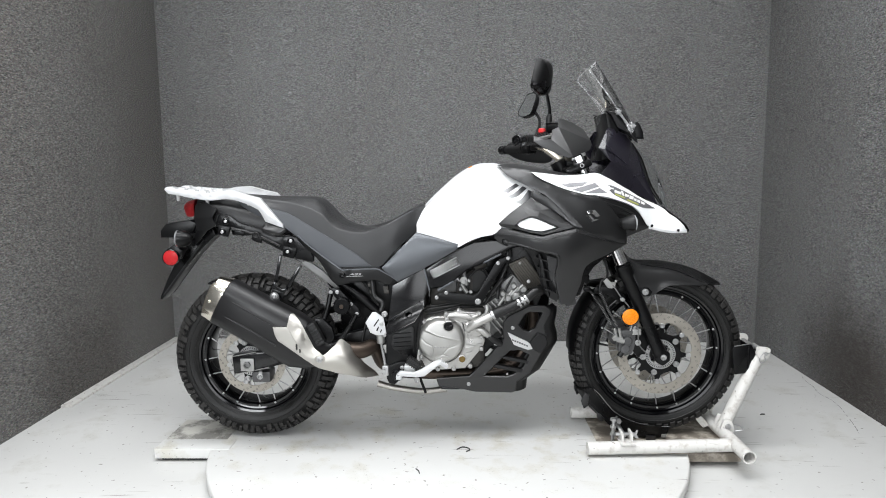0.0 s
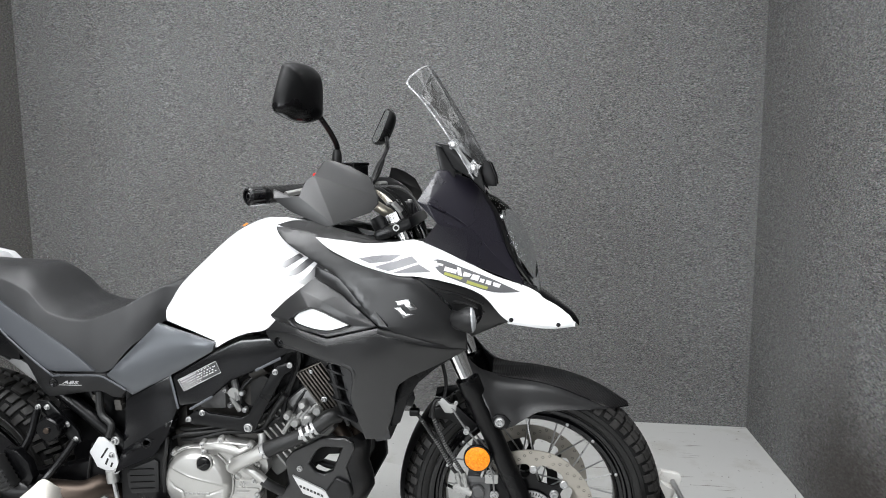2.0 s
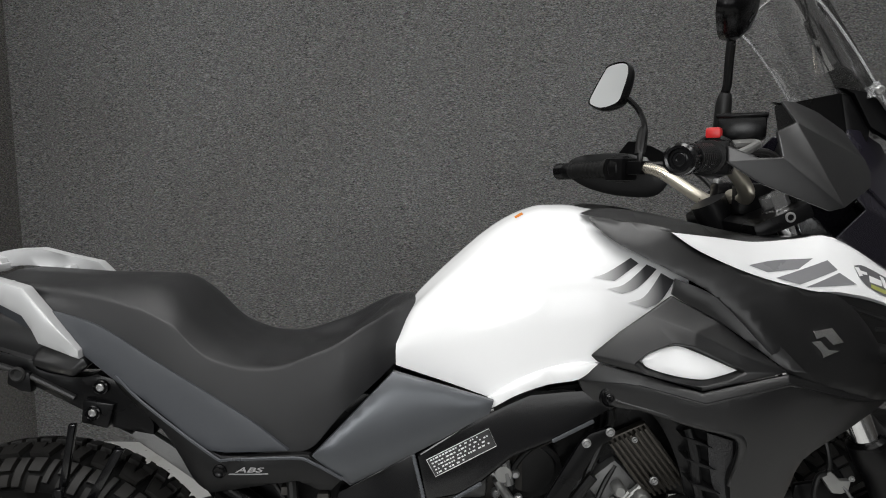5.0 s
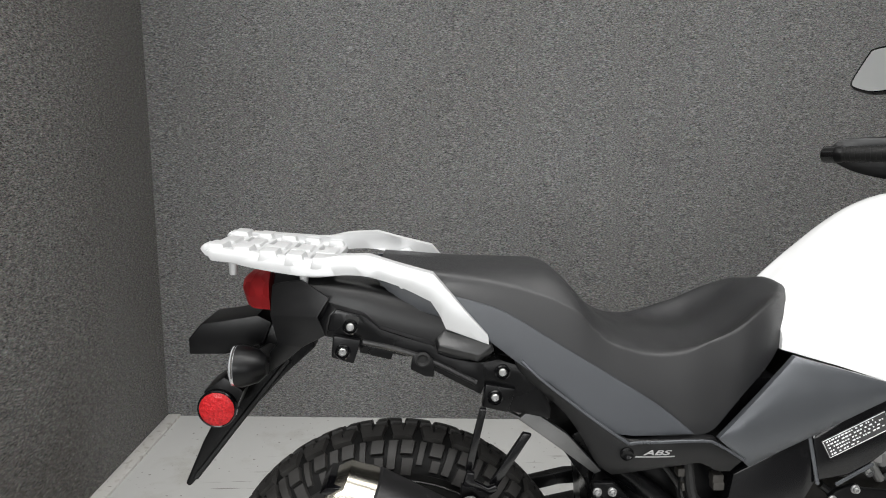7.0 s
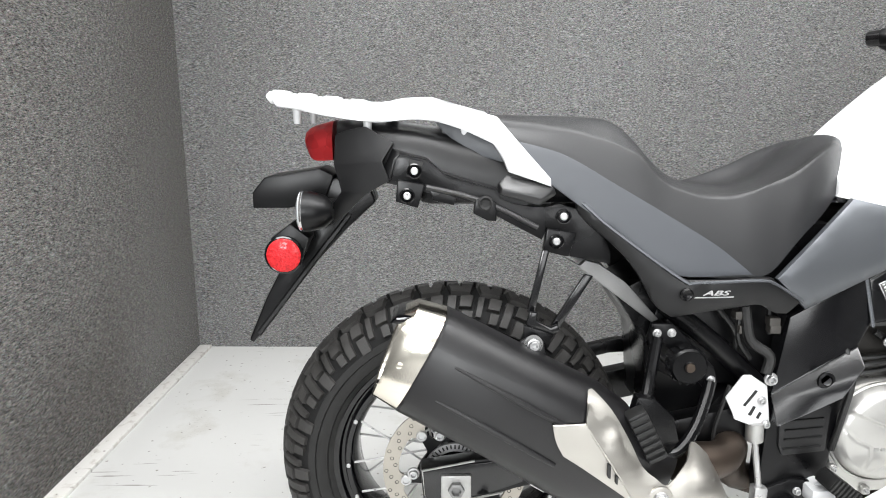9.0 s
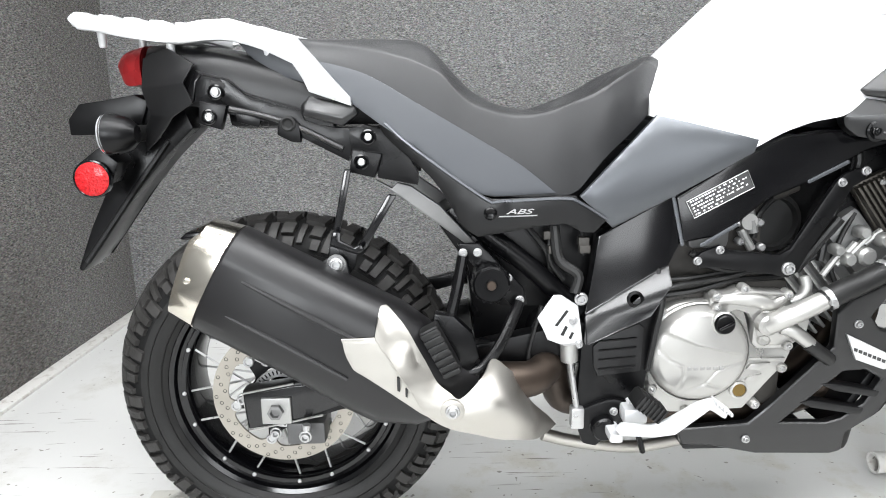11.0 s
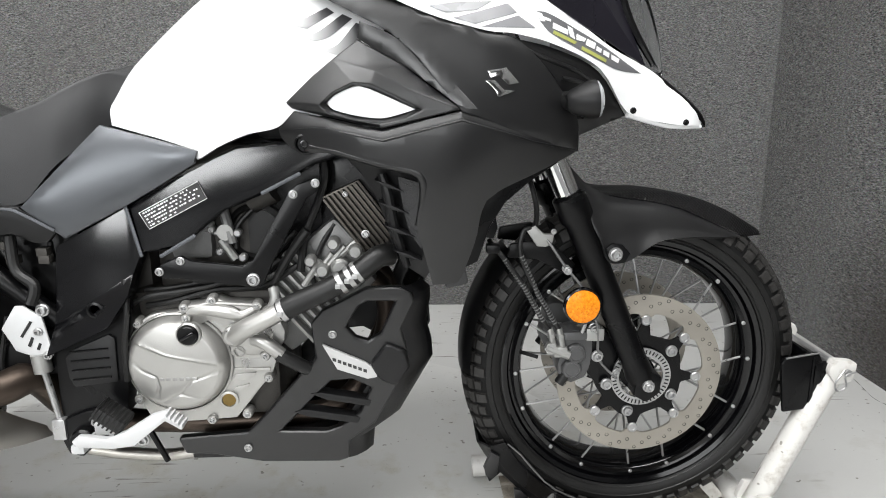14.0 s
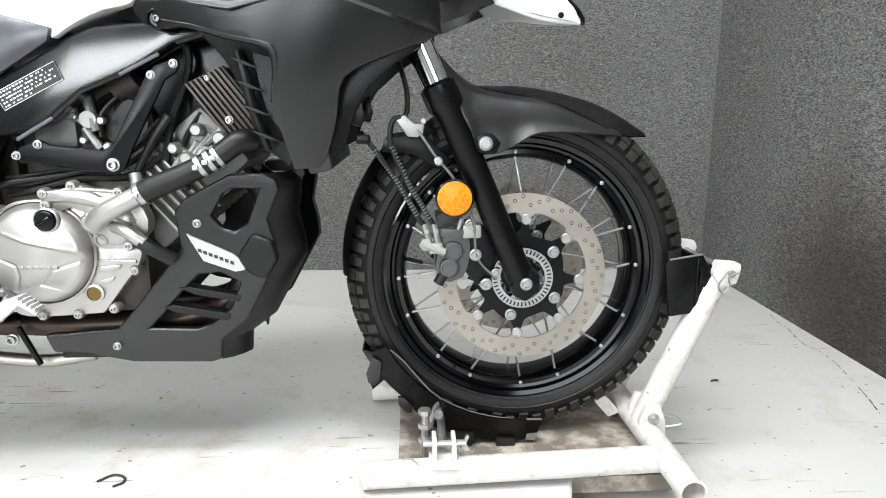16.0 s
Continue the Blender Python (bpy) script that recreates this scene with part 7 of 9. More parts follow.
for k in range(3):
    part("wiring", tube([(-0.10, -0.12, 0.525 + 0.014 * k), (-0.05, -0.128, 0.535 + 0.012 * k), (0.02, -0.125, 0.552 + 0.010 * k), (0.10, -0.115, 0.555 + 0.02 * k), (0.16, -0.11, 0.59 + 0.03 * k)], 0.0055 - 0.0006 * k, 8, 5), HOSE, core)
# right crankcase cover
COVER_OUT = [(-0.125, 0.440), (-0.112, 0.500), (-0.082, 0.516), (-0.030, 0.520), (0.010, 0.515), (0.030, 0.500), (0.045, 0.452), (0.108, 0.436), (0.118, 0.424), (0.108, 0.400), (0.085, 0.372), (0.060, 0.340), (0.042, 0.318), (-0.085, 0.314), (-0.114, 0.338), (-0.131, 0.390)]
case = part("crankcase_cover", plate(COVER_OUT, -0.138, -0.105, 0.006, curve=True), ENGINE, core, "silver painted engine cover")


def ridge_gap(p, a, b2):
    """Distance from p to the stretch a-b2, and on which side of it p lies."""
    d = (b2[0] - a[0], b2[1] - a[1])
    k = max(0.0, min(1.0, ((p[0] - a[0]) * d[0] + (p[1] - a[1]) * d[1]) / (d[0] ** 2 + d[1] ** 2)))
    return math.hypot(p[0] - a[0] - k * d[0], p[1] - a[1] - k * d[1]), d[0] * (p[1] - a[1]) - d[1] * (p[0] - a[0])


# domed clutch cover: a step runs across it, and below that a sunken star field
CLUTCH = (-0.047, -0.138, 0.428)
STEP = [(-0.126, 0.481), (-0.101, 0.470), (-0.058, 0.452), (0.020, 0.433), (0.044, 0.430)]
STAR = [[(-0.125, 0.446), (-0.102, 0.423), (-0.079, 0.412), (-0.076, 0.394), (-0.086, 0.357)], [(-0.086, 0.357), (-0.041, 0.379), (0.002, 0.365)], [(-0.041, 0.379), (-0.021, 0.403), (0.034, 0.422)]]
bm = bmesh.new()
rings = []
for r in np.linspace(0.0, 0.0885, 56)[1:]:
    row = []
    for k in range(120):
        a = k * math.tau / 120
        x, z = CLUTCH[0] + r * math.cos(a), CLUTCH[2] + r * math.sin(a)
        q = r / 0.0885
        h = 0.036 - 0.010 * q ** 2 - 0.026 * max(0.0, (q - 0.80) / 0.20) ** 2.2
        near, side = min((ridge_gap((x, z), p, s) for p, s in zip(STEP, STEP[1:])), key=lambda g: g[0])
        below = min(1.0, max(0.0, 0.5 - math.copysign(near, side) / 0.004))
        fade = min(1.0, max(0.0, (0.97 - q) / 0.12))
        h -= 0.0045 * below * fade
        h += 0.0022 * math.exp(-(near / 0.0022) ** 2) * fade
        for line in STAR:
            g = min(ridge_gap((x, z), p, s)[0] for p, s in zip(line, line[1:]))
            h -= 0.0022 * math.exp(-(g / 0.0018) ** 2) * fade
        row.append(bm.verts.new((x, CLUTCH[1] - h, z)))
    rings.append(row)
for a, b2 in zip(rings, rings[1:]):
    for j in range(120):
        bm.faces.new((a[j], a[(j + 1) % 120], b2[(j + 1) % 120], b2[j]))
bm.faces.new(rings[0])
clutch = part("clutch_cover", bm, ENGINE, core, "round silver clutch cover with a sunken star", 60)
part("cover_seam", lathe([(0.0895, 0.0), (0.0915, 0.003), (0.0915, 0.008), (0.0885, 0.010), (0.0870, 0.004)], (CLUTCH[0], -0.136, CLUTCH[2]), seg=72), ENGINE, core)
for k in range(6):
    part("word_bar", block((-0.073 + 0.011 * k, -0.1695, 0.4055), (-0.065 + 0.011 * k, -0.160, 0.4115), 0.0008), ALU, clutch)
FILL = [(-0.017, 0.489)]
part("filler_seat", lathe([(0.0205, -0.004), (0.0205, 0.004), (0.0180, 0.006), (0.0165, 0.002), (0, 0.002)], (FILL[0][0], -0.168, FILL[0][1]), (0, -1, 0.05), 32), ENGINE, clutch)
filler = part("oil_filler", lathe([(0.0165, 0), (0.0165, 0.009), (0.0145, 0.011), (0, 0.010)], (FILL[0][0], -0.168, FILL[0][1]), seg=28), SATIN, core, "black oil filler plug")
part("filler_grip", block((-0.0135, -0.1845, -0.0026), (0.0135, -0.178, 0.0026), 0.001, Matrix.Translation((FILL[0][0], 0, FILL[0][1])) @ pose(0, 0, 0, 0, -28, 0)), GLOSS, filler)
SG = [(0.032, 0.355)]
part("sight_glass_rim", lathe([(0.0165, 0), (0.0165, 0.005), (0.0125, 0.006), (0.0120, 0.002), (0, 0.002)], (SG[0][0], -0.138, SG[0][1]), seg=28), ENGINE, core)
part("sight_glass", lathe([(0.0118, 0), (0.0118, 0.0025), (0, 0.003)], (SG[0][0], -0.1395, SG[0][1]), seg=24), BRASS, core, "oil level window")
for pts in ([(0.041, 0.394), (0.049, 0.404), (0.083, 0.406), (0.078, 0.399), (0.063, 0.392)], [(0.041, 0.373), (0.045, 0.379), (0.070, 0.385), (0.066, 0.378), (0.056, 0.372)], [(0.044, 0.415), (0.108, 0.414), (0.108, 0.407), (0.046, 0.411)]):
    part("cast_louvre", plate(pts, -0.1425, -0.137, 0.0016), ENGINE, case)
for x, z in ((-0.112, 0.500), (0.104, 0.395), (0.062, 0.327), (0.0, 0.318), (-0.06, 0.317), (-0.122, 0.36)):
    part("cover_boss", lathe([(0.0095, 0), (0.009, 0.02), (0.007, 0.023), (0, 0.023)], (x, -0.122, z), seg=14), ENGINE, core)
    bolts(core, BOLT_S, (x, -0.145, z))
# water pump: a flat cover with lugs, a curled channel, and two pipes
PUMP = [(-0.035, 0.531), (-0.023, 0.536), (-0.001, 0.536), (0.013, 0.543), (0.029, 0.545), (0.046, 0.538), (0.091, 0.536), (0.102, 0.528), (0.113, 0.518), (0.132, 0.504), (0.139, 0.484), (0.137, 0.465), (0.122, 0.447), (0.102, 0.435), (0.053, 0.434), (0.043, 0.445), (0.044, 0.480), (0.033, 0.498), (0.012, 0.506), (-0.002, 0.499), (-0.034, 0.507)]
pump = part("water_pump", plate(PUMP, -0.150, -0.118, 0.005), ENGINE, core, "silver water pump cover")
part("pump_channel", tube([(-0.022, -0.150, 0.522), (0.008, -0.154, 0.526), (0.046, -0.156, 0.522), (0.069, -0.156, 0.515), (0.091, -0.152, 0.525)], [0.009, 0.010, 0.012, 0.010, 0.007], 12, 6, True, 0.7), ENGINE, pump)
part("pump_rib", tube([(-0.029, -0.152, 0.531), (-0.001, -0.153, 0.534), (0.023, -0.153, 0.538), (0.091, -0.153, 0.533)], 0.0035, 8, 4), ENGINE, pump)
part("pump_bowl", lathe([(0.036, 0), (0.036, 0.006), (0.033, 0.009), (0.020, 0.012), (0, 0.013)], (0.082, -0.146, 0.478), seg=40), ENGINE, pump)
part("pump_inlet", tube([(0.059, -0.166, 0.484), (0.078, -0.178, 0.499), (0.111, -0.182, 0.516), (0.143, -0.182, 0.532)], [0.0175, 0.0165, 0.016, 0.0155], 20, 4), ENGINE, pump)
part("inlet_knuckle", lathe([(0.0175, -0.006), (0.0175, 0.012), (0.013, 0.016), (0, 0.017)], (0.057, -0.163, 0.485), seg=24), ENGINE, pump)
part("pump_outlet", tube([(0.087, -0.158, 0.476), (0.103, -0.164, 0.472), (0.122, -0.166, 0.458), (0.135, -0.166, 0.448)], [0.0125, 0.0125, 0.012, 0.011], 14, 3), ENGINE, pump)
DB = [(0.061, 0.452)]
part("drain_bolt", lathe([(0.0105, 0), (0.0105, 0.008), (0.0085, 0.010), (0.0085, 0.007), (0, 0.007)], (DB[0][0], -0.148, DB[0][1]), seg=20), ENGINE, pump)
for x, z in [(-0.026, 0.531), (-0.024, 0.512), (0.021, 0.543), (0.095, 0.532), (0.103, 0.441)]:
    part("cover_boss", lathe([(0.0095, 0), (0.009, 0.014), (0.0075, 0.017), (0, 0.017)], (x, -0.140, z), seg=14), ENGINE, pump)
    bolts(pump, BOLT_S, (x, -0.156, z))
part("coolant_pipe", tube([(0.104, -0.146, 0.517), (0.119, -0.150, 0.526), (0.126, -0.150, 0.544), (0.123, -0.146, 0.562)], 0.0095, 12, 4), ALU, pump)
part("radiator_hose", tube([(0.139, -0.182, 0.529), (0.166, -0.180, 0.543), (0.203, -0.176, 0.558), (0.241, -0.172, 0.576), (0.273, -0.168, 0.595), (0.302, -0.160, 0.615), (0.323, -0.146, 0.615)], [0.0185, 0.019, 0.0185, 0.018, 0.018, 0.019, 0.018], 16, 6), HOSE, bike, "black rubber radiator hose with steel clips")
part("bypass_hose", tube([(0.129, -0.166, 0.450), (0.148, -0.164, 0.436), (0.177, -0.155, 0.415)], 0.0120, 12, 4), HOSE, bike)
clamp_at = [[(0.142, -0.182, 0.531), (0.150, -0.182, 0.535)], [(0.237, -0.173, 0.574), (0.244, -0.172, 0.578)], [(0.252, -0.171, 0.582), (0.259, -0.170, 0.586)], [(0.264, -0.169, 0.589), (0.270, -0.168, 0.593)]]
for p, q in clamp_at:
    cl = part("hose_clip", tube([p, q], 0.0202, 18, 1), ZINC, bike)
    part("clip_screw", block((p[0] - 0.004, p[1] - 0.0235, p[2] - 0.003), (p[0] + 0.005, p[1] - 0.016, p[2] + 0.005), 0.001), ZINC, cl)
# voltage regulator with cooling fins
reg = part("regulator", plate([(0.206, 0.709), (0.270, 0.738), (0.342, 0.640), (0.272, 0.612)], -0.112, -0.095, 0.004), FIN, bike, "finned brown grey voltage regulator")
for k in range(8):
    t = 0.05 + 0.9 * k / 7
    a = np.array((0.208, 0.706)) * (1 - t) + np.array((0.268, 0.734)) * t
    b2 = np.array((0.274, 0.615)) * (1 - t) + np.array((0.338, 0.641)) * t
    n = (b2 - a) / np.linalg.norm(b2 - a)
    m = np.array((n[1], -n[0])) * 0.0022
    part("fin", plate([a + m, b2 + m, b2 - m, a - m], -0.126, -0.110, 0.0008), FIN, reg)
bolts(reg, BOLT_S, (0.248, -0.128, 0.716))
bolts(reg, BOLT, (0.280, -0.130, 0.648))
part("radiator", block((-0.02, -0.17, -0.16), (0.02, 0.17, 0.16), 0.006, Matrix.Translation((0.40, 0, 0.72)) @ pose(0, 0, 0, 0, -12, 0)), MESH, bike, "black radiator")
part("airbox", block((0.10, -0.12, 0.80), (0.42, 0.12, 1.03), 0.03), SATIN, bike)
part("intake_box", block((0.02, -0.075, 0.60), (0.23, 0.075, 0.81), 0.02), SATIN, bike)
part("throttle_ring", lathe([(0.052, 0), (0.052, 0.012), (0.044, 0.016), (0.040, 0.006), (0, 0.006)], (0.088, -0.078, 0.645), seg=36), HOSE, bike)
part("electrics_plate", block((0.20, -0.088, 0.60), (0.37, 0.088, 0.80), 0.01), SATIN, bike)
part("loom", tube([(0.20, -0.105, 0.80), (0.215, -0.11, 0.75), (0.20, -0.105, 0.70), (0.175, -0.11, 0.64), (0.165, -0.115, 0.58)], 0.007, 8, 5), HOSE, bike)
part("loom", tube([(0.225, -0.10, 0.66), (0.20, -0.11, 0.62), (0.185, -0.115, 0.57), (0.20, -0.12, 0.53)], 0.0045, 8, 5), HOSE, bike)
part("plug_cap", tube([(0.182, -0.13, 0.656), (0.155, -0.13, 0.62), (0.12, -0.125, 0.565)], [0.009, 0.008, 0.006], 10, 3), HOSE, bike)
part("rear_head", block((-0.06, -0.10, 0.60), (0.015, 0.10, 0.70), 0.015), ALU_DARK, core)
part("injector_rail", join(tube([(0.040, -0.098, 0.650), (0.040, -0.112, 0.650)], 0.014, 16, 1), tube([(0.030, -0.10, 0.636), (0.052, -0.10, 0.600)], 0.008, 10, 1)), ALU, core)
for x, z in ((0.016, 0.655), (0.060, 0.648), (0.028, 0.615), (0.066, 0.604)):
    part("fitting", lathe([(0.0075, 0), (0.0075, 0.010), (0.005, 0.013), (0, 0.013)], (x, -0.098, z), seg=10), ZINC, core)
part("fuel_hose", tube([(-0.06, -0.115, 0.600), (-0.02, -0.125, 0.575), (0.04, -0.128, 0.568), (0.09, -0.125, 0.572), (0.13, -0.11, 0.60)], 0.0065, 8, 5), HOSE, core)
part("starter_lead", tube([(-0.125, -0.13, 0.53), (-0.085, -0.138, 0.548), (-0.03, -0.135, 0.555), (0.03, -0.132, 0.566), (0.075, -0.128, 0.59)], 0.0045, 8, 5), HOSE, core)
part("breather_hose", tube([(-0.128, -0.13, 0.60), (-0.118, -0.158, 0.54), (-0.128, -0.160, 0.47), (-0.135, -0.15, 0.40)], 0.0055, 8, 5), HOSE, core)
part("battery_box", block((-0.40, -0.11, 0.66), (-0.14, 0.11, 0.79), 0.02), SATIN, bike)
part("under_seat_tray", block((-0.84, -0.095, 0.82), (-0.56, 0.095, 0.91), 0.02), SATIN, bike)
# belly guard
GUARD = [(0.183, 0.498), (0.204, 0.522), (0.280, 0.561), (0.336, 0.562), (0.358, 0.551), (0.360, 0.533), (0.337, 0.484), (0.347, 0.445), (0.350, 0.413), (0.333, 0.382), (0.287, 0.299), (0.239, 0.262), (0.236, 0.224), (0.217, 0.218), (0.079, 0.222), (-0.002, 0.240), (-0.058, 0.244), (-0.068, 0.277), (0.058, 0.286), (0.097, 0.327), (0.153, 0.393), (0.187, 0.434)]
W1 = [(0.243, 0.491), (0.266, 0.528), (0.281, 0.537), (0.328, 0.536), (0.302, 0.476), (0.280, 0.463), (0.259, 0.470)]
W2 = [(0.117, 0.287), (0.151, 0.323), (0.182, 0.357), (0.212, 0.386), (0.249, 0.389), (0.282, 0.371), (0.261, 0.323), (0.225, 0.293), (0.199, 0.284)]


def leaning(bm):
    """The guard's sides lean outwards towards the top."""
    for v in bm.verts:
        v.co.y += (0.1 if v.co.y > 0 else -0.1) * (v.co.z - 0.256)
    return bm


guard = both("belly_guard", leaning(plate(GUARD, -0.131, -0.111, 0.008, holes=[W1, W2], segments=3)), MOULD, bike, "black plastic belly guard with vents")
part("guard_pan", join(block((-0.05, -0.118, 0.228), (0.21, 0.118, 0.240), 0.004), block((-0.008, -0.116, -0.10), (0.008, 0.116, 0.10), 0.004, Matrix.Translation((0.27, 0, 0.345)) @ pose(0, 0, 0, 0, 32, 0))), PLASTIC, guard)
for s in (-1, 1):
    bm = bmesh.new()
    rows = []
    for z, x in ((0.562, 0.342), (0.547, 0.359), (0.530, 0.360), (0.484, 0.339), (0.445, 0.349), (0.413, 0.351), (0.382, 0.334), (0.299, 0.288), (0.262, 0.240), (0.222, 0.236)):
        rows.append([bm.verts.new((x + dx * (0.7 if z > 0.5 else 1.0), s * y, z)) for y, dx in ((0.124, -0.003), (0.116, 0.014), (0.100, 0.030), (0.080, 0.042), (0.070, 0.042))])
    for p, q in zip(rows, rows[1:]):
        for k in range(4):
            bm.faces.new((p[k], p[k + 1], q[k + 1], q[k]))
    bmesh.ops.recalc_face_normals(bm, faces=bm.faces)
    bmesh.ops.solidify(bm, geom=list(bm.faces), thickness=0.004)
    part("guard_front", leaning(bm), PLASTIC, guard)
both("guard_fin", leaning(plate([(0.171, 0.364), (0.194, 0.365), (0.283, 0.347), (0.278, 0.334), (0.203, 0.349)], -0.133, -0.105, 0.004)), PLASTIC, guard)
both("guard_fin", leaning(plate([(0.141, 0.327), (0.162, 0.332), (0.262, 0.313), (0.256, 0.299), (0.167, 0.316)], -0.133, -0.105, 0.004)), PLASTIC, guard)
both("guard_cheek", leaning(plate([(0.282, 0.420), (0.311, 0.461), (0.345, 0.446), (0.352, 0.413), (0.327, 0.377), (0.299, 0.391)], -0.141, -0.120, 0.008, curve=True, segments=3)), PLASTIC, guard)
bolts(guard, BOLT, (0.220, -0.154, 0.478), (0.056, -0.132, 0.255))
badge = part("badge", leaning(plate([(0.201, 0.461), (0.274, 0.425), (0.294, 0.408), (0.293, 0.395), (0.277, 0.392), (0.225, 0.412)], -0.137, -0.130, 0.0015)), LIGHT_GREY, guard, "silver badge with dark strokes")
for k in range(7):
    x = 0.218 + 0.0087 * k
    part("word_bar", leaning(plate([(x, 0.4352 - 0.43 * (x - 0.218)), (x + 0.006, 0.4332 - 0.43 * (x - 0.218)), (x + 0.006, 0.4272 - 0.43 * (x - 0.218)), (x, 0.4292 - 0.43 * (x - 0.218))], -0.1378, -0.1365, 0)), STAINED, badge)
# exhaust headers
for y in (-0.035, 0.05):
    part("exhaust_header", tube([(0.245, y, 0.555), (0.295, y, 0.53), (0.310, y, 0.46), (0.270, y, 0.36), (0.20, y * 1.4, 0.292), (0.05, y * 1.6, 0.272), (-0.15, -0.05, 0.272), (-0.26, -0.06, 0.30)], 0.021, 14, 6), HEAT, bike, "heat stained exhaust header")
part("link_pipe", tube([(-0.20, -0.04, 0.285), (-0.27, -0.08, 0.32), (-0.30, -0.13, 0.40), (-0.34, -0.175, 0.40), (-0.42, -0.195, 0.405)], [0.024, 0.026, 0.028, 0.03, 0.035], 16, 6), HEAT, bike)
part("stand_rod", tube([(-0.136, -0.090, 0.279), (-0.111, -0.080, 0.203)], 0.0055, 8, 1), SATIN, bike)
bolts(bike, BOLT_L, (-0.142, -0.100, 0.260))
part("side_stand", tube([(-0.06, 0.10, 0.30), (-0.06, 0.06, 0.25), (-0.045, -0.02, 0.236)], 0.008, 8, 4), SATIN, bike)

# ---- exhaust silencer ----


def ring_at(c, a, b2, tilt, n=40, power=2.8):
    u = Vector((math.sin(radians(tilt)), 0, math.cos(radians(tilt))))
    out = []
    for k in range(n):
        t = k * math.tau / n
        cu, sv = math.cos(t), math.sin(t)
        out.append(Vector(c) + u * (a * math.copysign(abs(cu) ** (2 / power), cu)) + Vector((0, 1, 0)) * (b2 * math.copysign(abs(sv) ** (2 / power), sv)))
    return out


def sweep(rings, cap=True):
    bm = bmesh.new()
    vs = [[bm.verts.new(p) for p in r] for r in rings]
    for a, c in zip(vs, vs[1:]):
        for j in range(len(a)):
            bm.faces.new((a[j], a[(j + 1) % len(a)], c[(j + 1) % len(a)], c[j]))
    if cap:
        bm.faces.new(vs[0])
        bm.faces.new(vs[-1])
    return bm


YS = -0.203
can_bm = sweep([ring_at((-0.838, YS, 0.597), 0.086, 0.060, 29), ring_at((-0.834, YS, 0.595), 0.0895, 0.063, 29), ring_at((-0.70, YS, 0.520), 0.092, 0.065, 29), ring_at((-0.60, YS, 0.462), 0.097, 0.067, 29), ring_at((-0.555, YS, 0.432), 0.093, 0.064, 31), ring_at((-0.50, YS, 0.398), 0.065, 0.05, 34), ring_at((-0.44, YS + 0.01, 0.40), 0.04, 0.038, 20)])
can_y = hugging(can_bm, 0.0045)
can = part("silencer", can_bm, CAN, bike, "dark grey silencer with a stainless heat shield")
for off in (0.030, -0.030):
    u = Vector((math.sin(radians(29)), 0, math.cos(radians(29)))) * off
    part("swage", tube([Vector((-0.80, YS - 0.060, 0.576)) + u, Vector((-0.72, YS - 0.0645, 0.531)) + u, Vector((-0.62, YS - 0.0665, 0.473)) + u * 1.05], [0.003, 0.005, 0.004], 8, 4), CAN, can)
tip = part("end_cap", sweep([ring_at((-0.838, YS, 0.597), 0.0885, 0.062, 29), ring_at((-0.872, YS, 0.612), 0.082, 0.058, 24), ring_at((-0.886, YS, 0.610), 0.074, 0.052, 22), ring_at((-0.884, YS, 0.609), 0.068, 0.046, 22), ring_at((-0.874, YS, 0.605), 0.064, 0.043, 22)], True), TIP, can, "polished stainless end cap")
part("outlet_rim", plate([(-0.881, 0.664), (-0.871, 0.673), (-0.848, 0.675), (-0.822, 0.672), (-0.812, 0.663), (-0.820, 0.654), (-0.849, 0.663), (-0.870, 0.662)], YS - 0.040, YS + 0.040, 0.004), GLOSS, tip, "black outlet slot")
part("cap_rivet", lathe([(0.005, 0), (0.0045, 0.003), (0, 0.004)], (-0.868, YS - 0.058, 0.605), seg=12), TIP, tip)
WING = [(-0.640, 0.512, -0.275), (-0.591, 0.513, -0.272), (-0.560, 0.466, -0.282), (-0.534, 0.425, -0.284), (-0.512, 0.388, -0.282), (-0.525, 0.395, -0.282), (-0.543, 0.408, -0.282), (-0.595, 0.445, -0.278), (-0.624, 0.464, -0.276), (-0.635, 0.487, -0.275)]
wing_f = poly(WING, 1)
shield = part("heat_shield", skin(WING, thick=0.003, res=0.012, corner=30, bevel=0.001, surface=lambda x, z: min(wing_f(x, z), can_y(x, z))), STAINLESS, can, "folded stainless heat shield with slots")
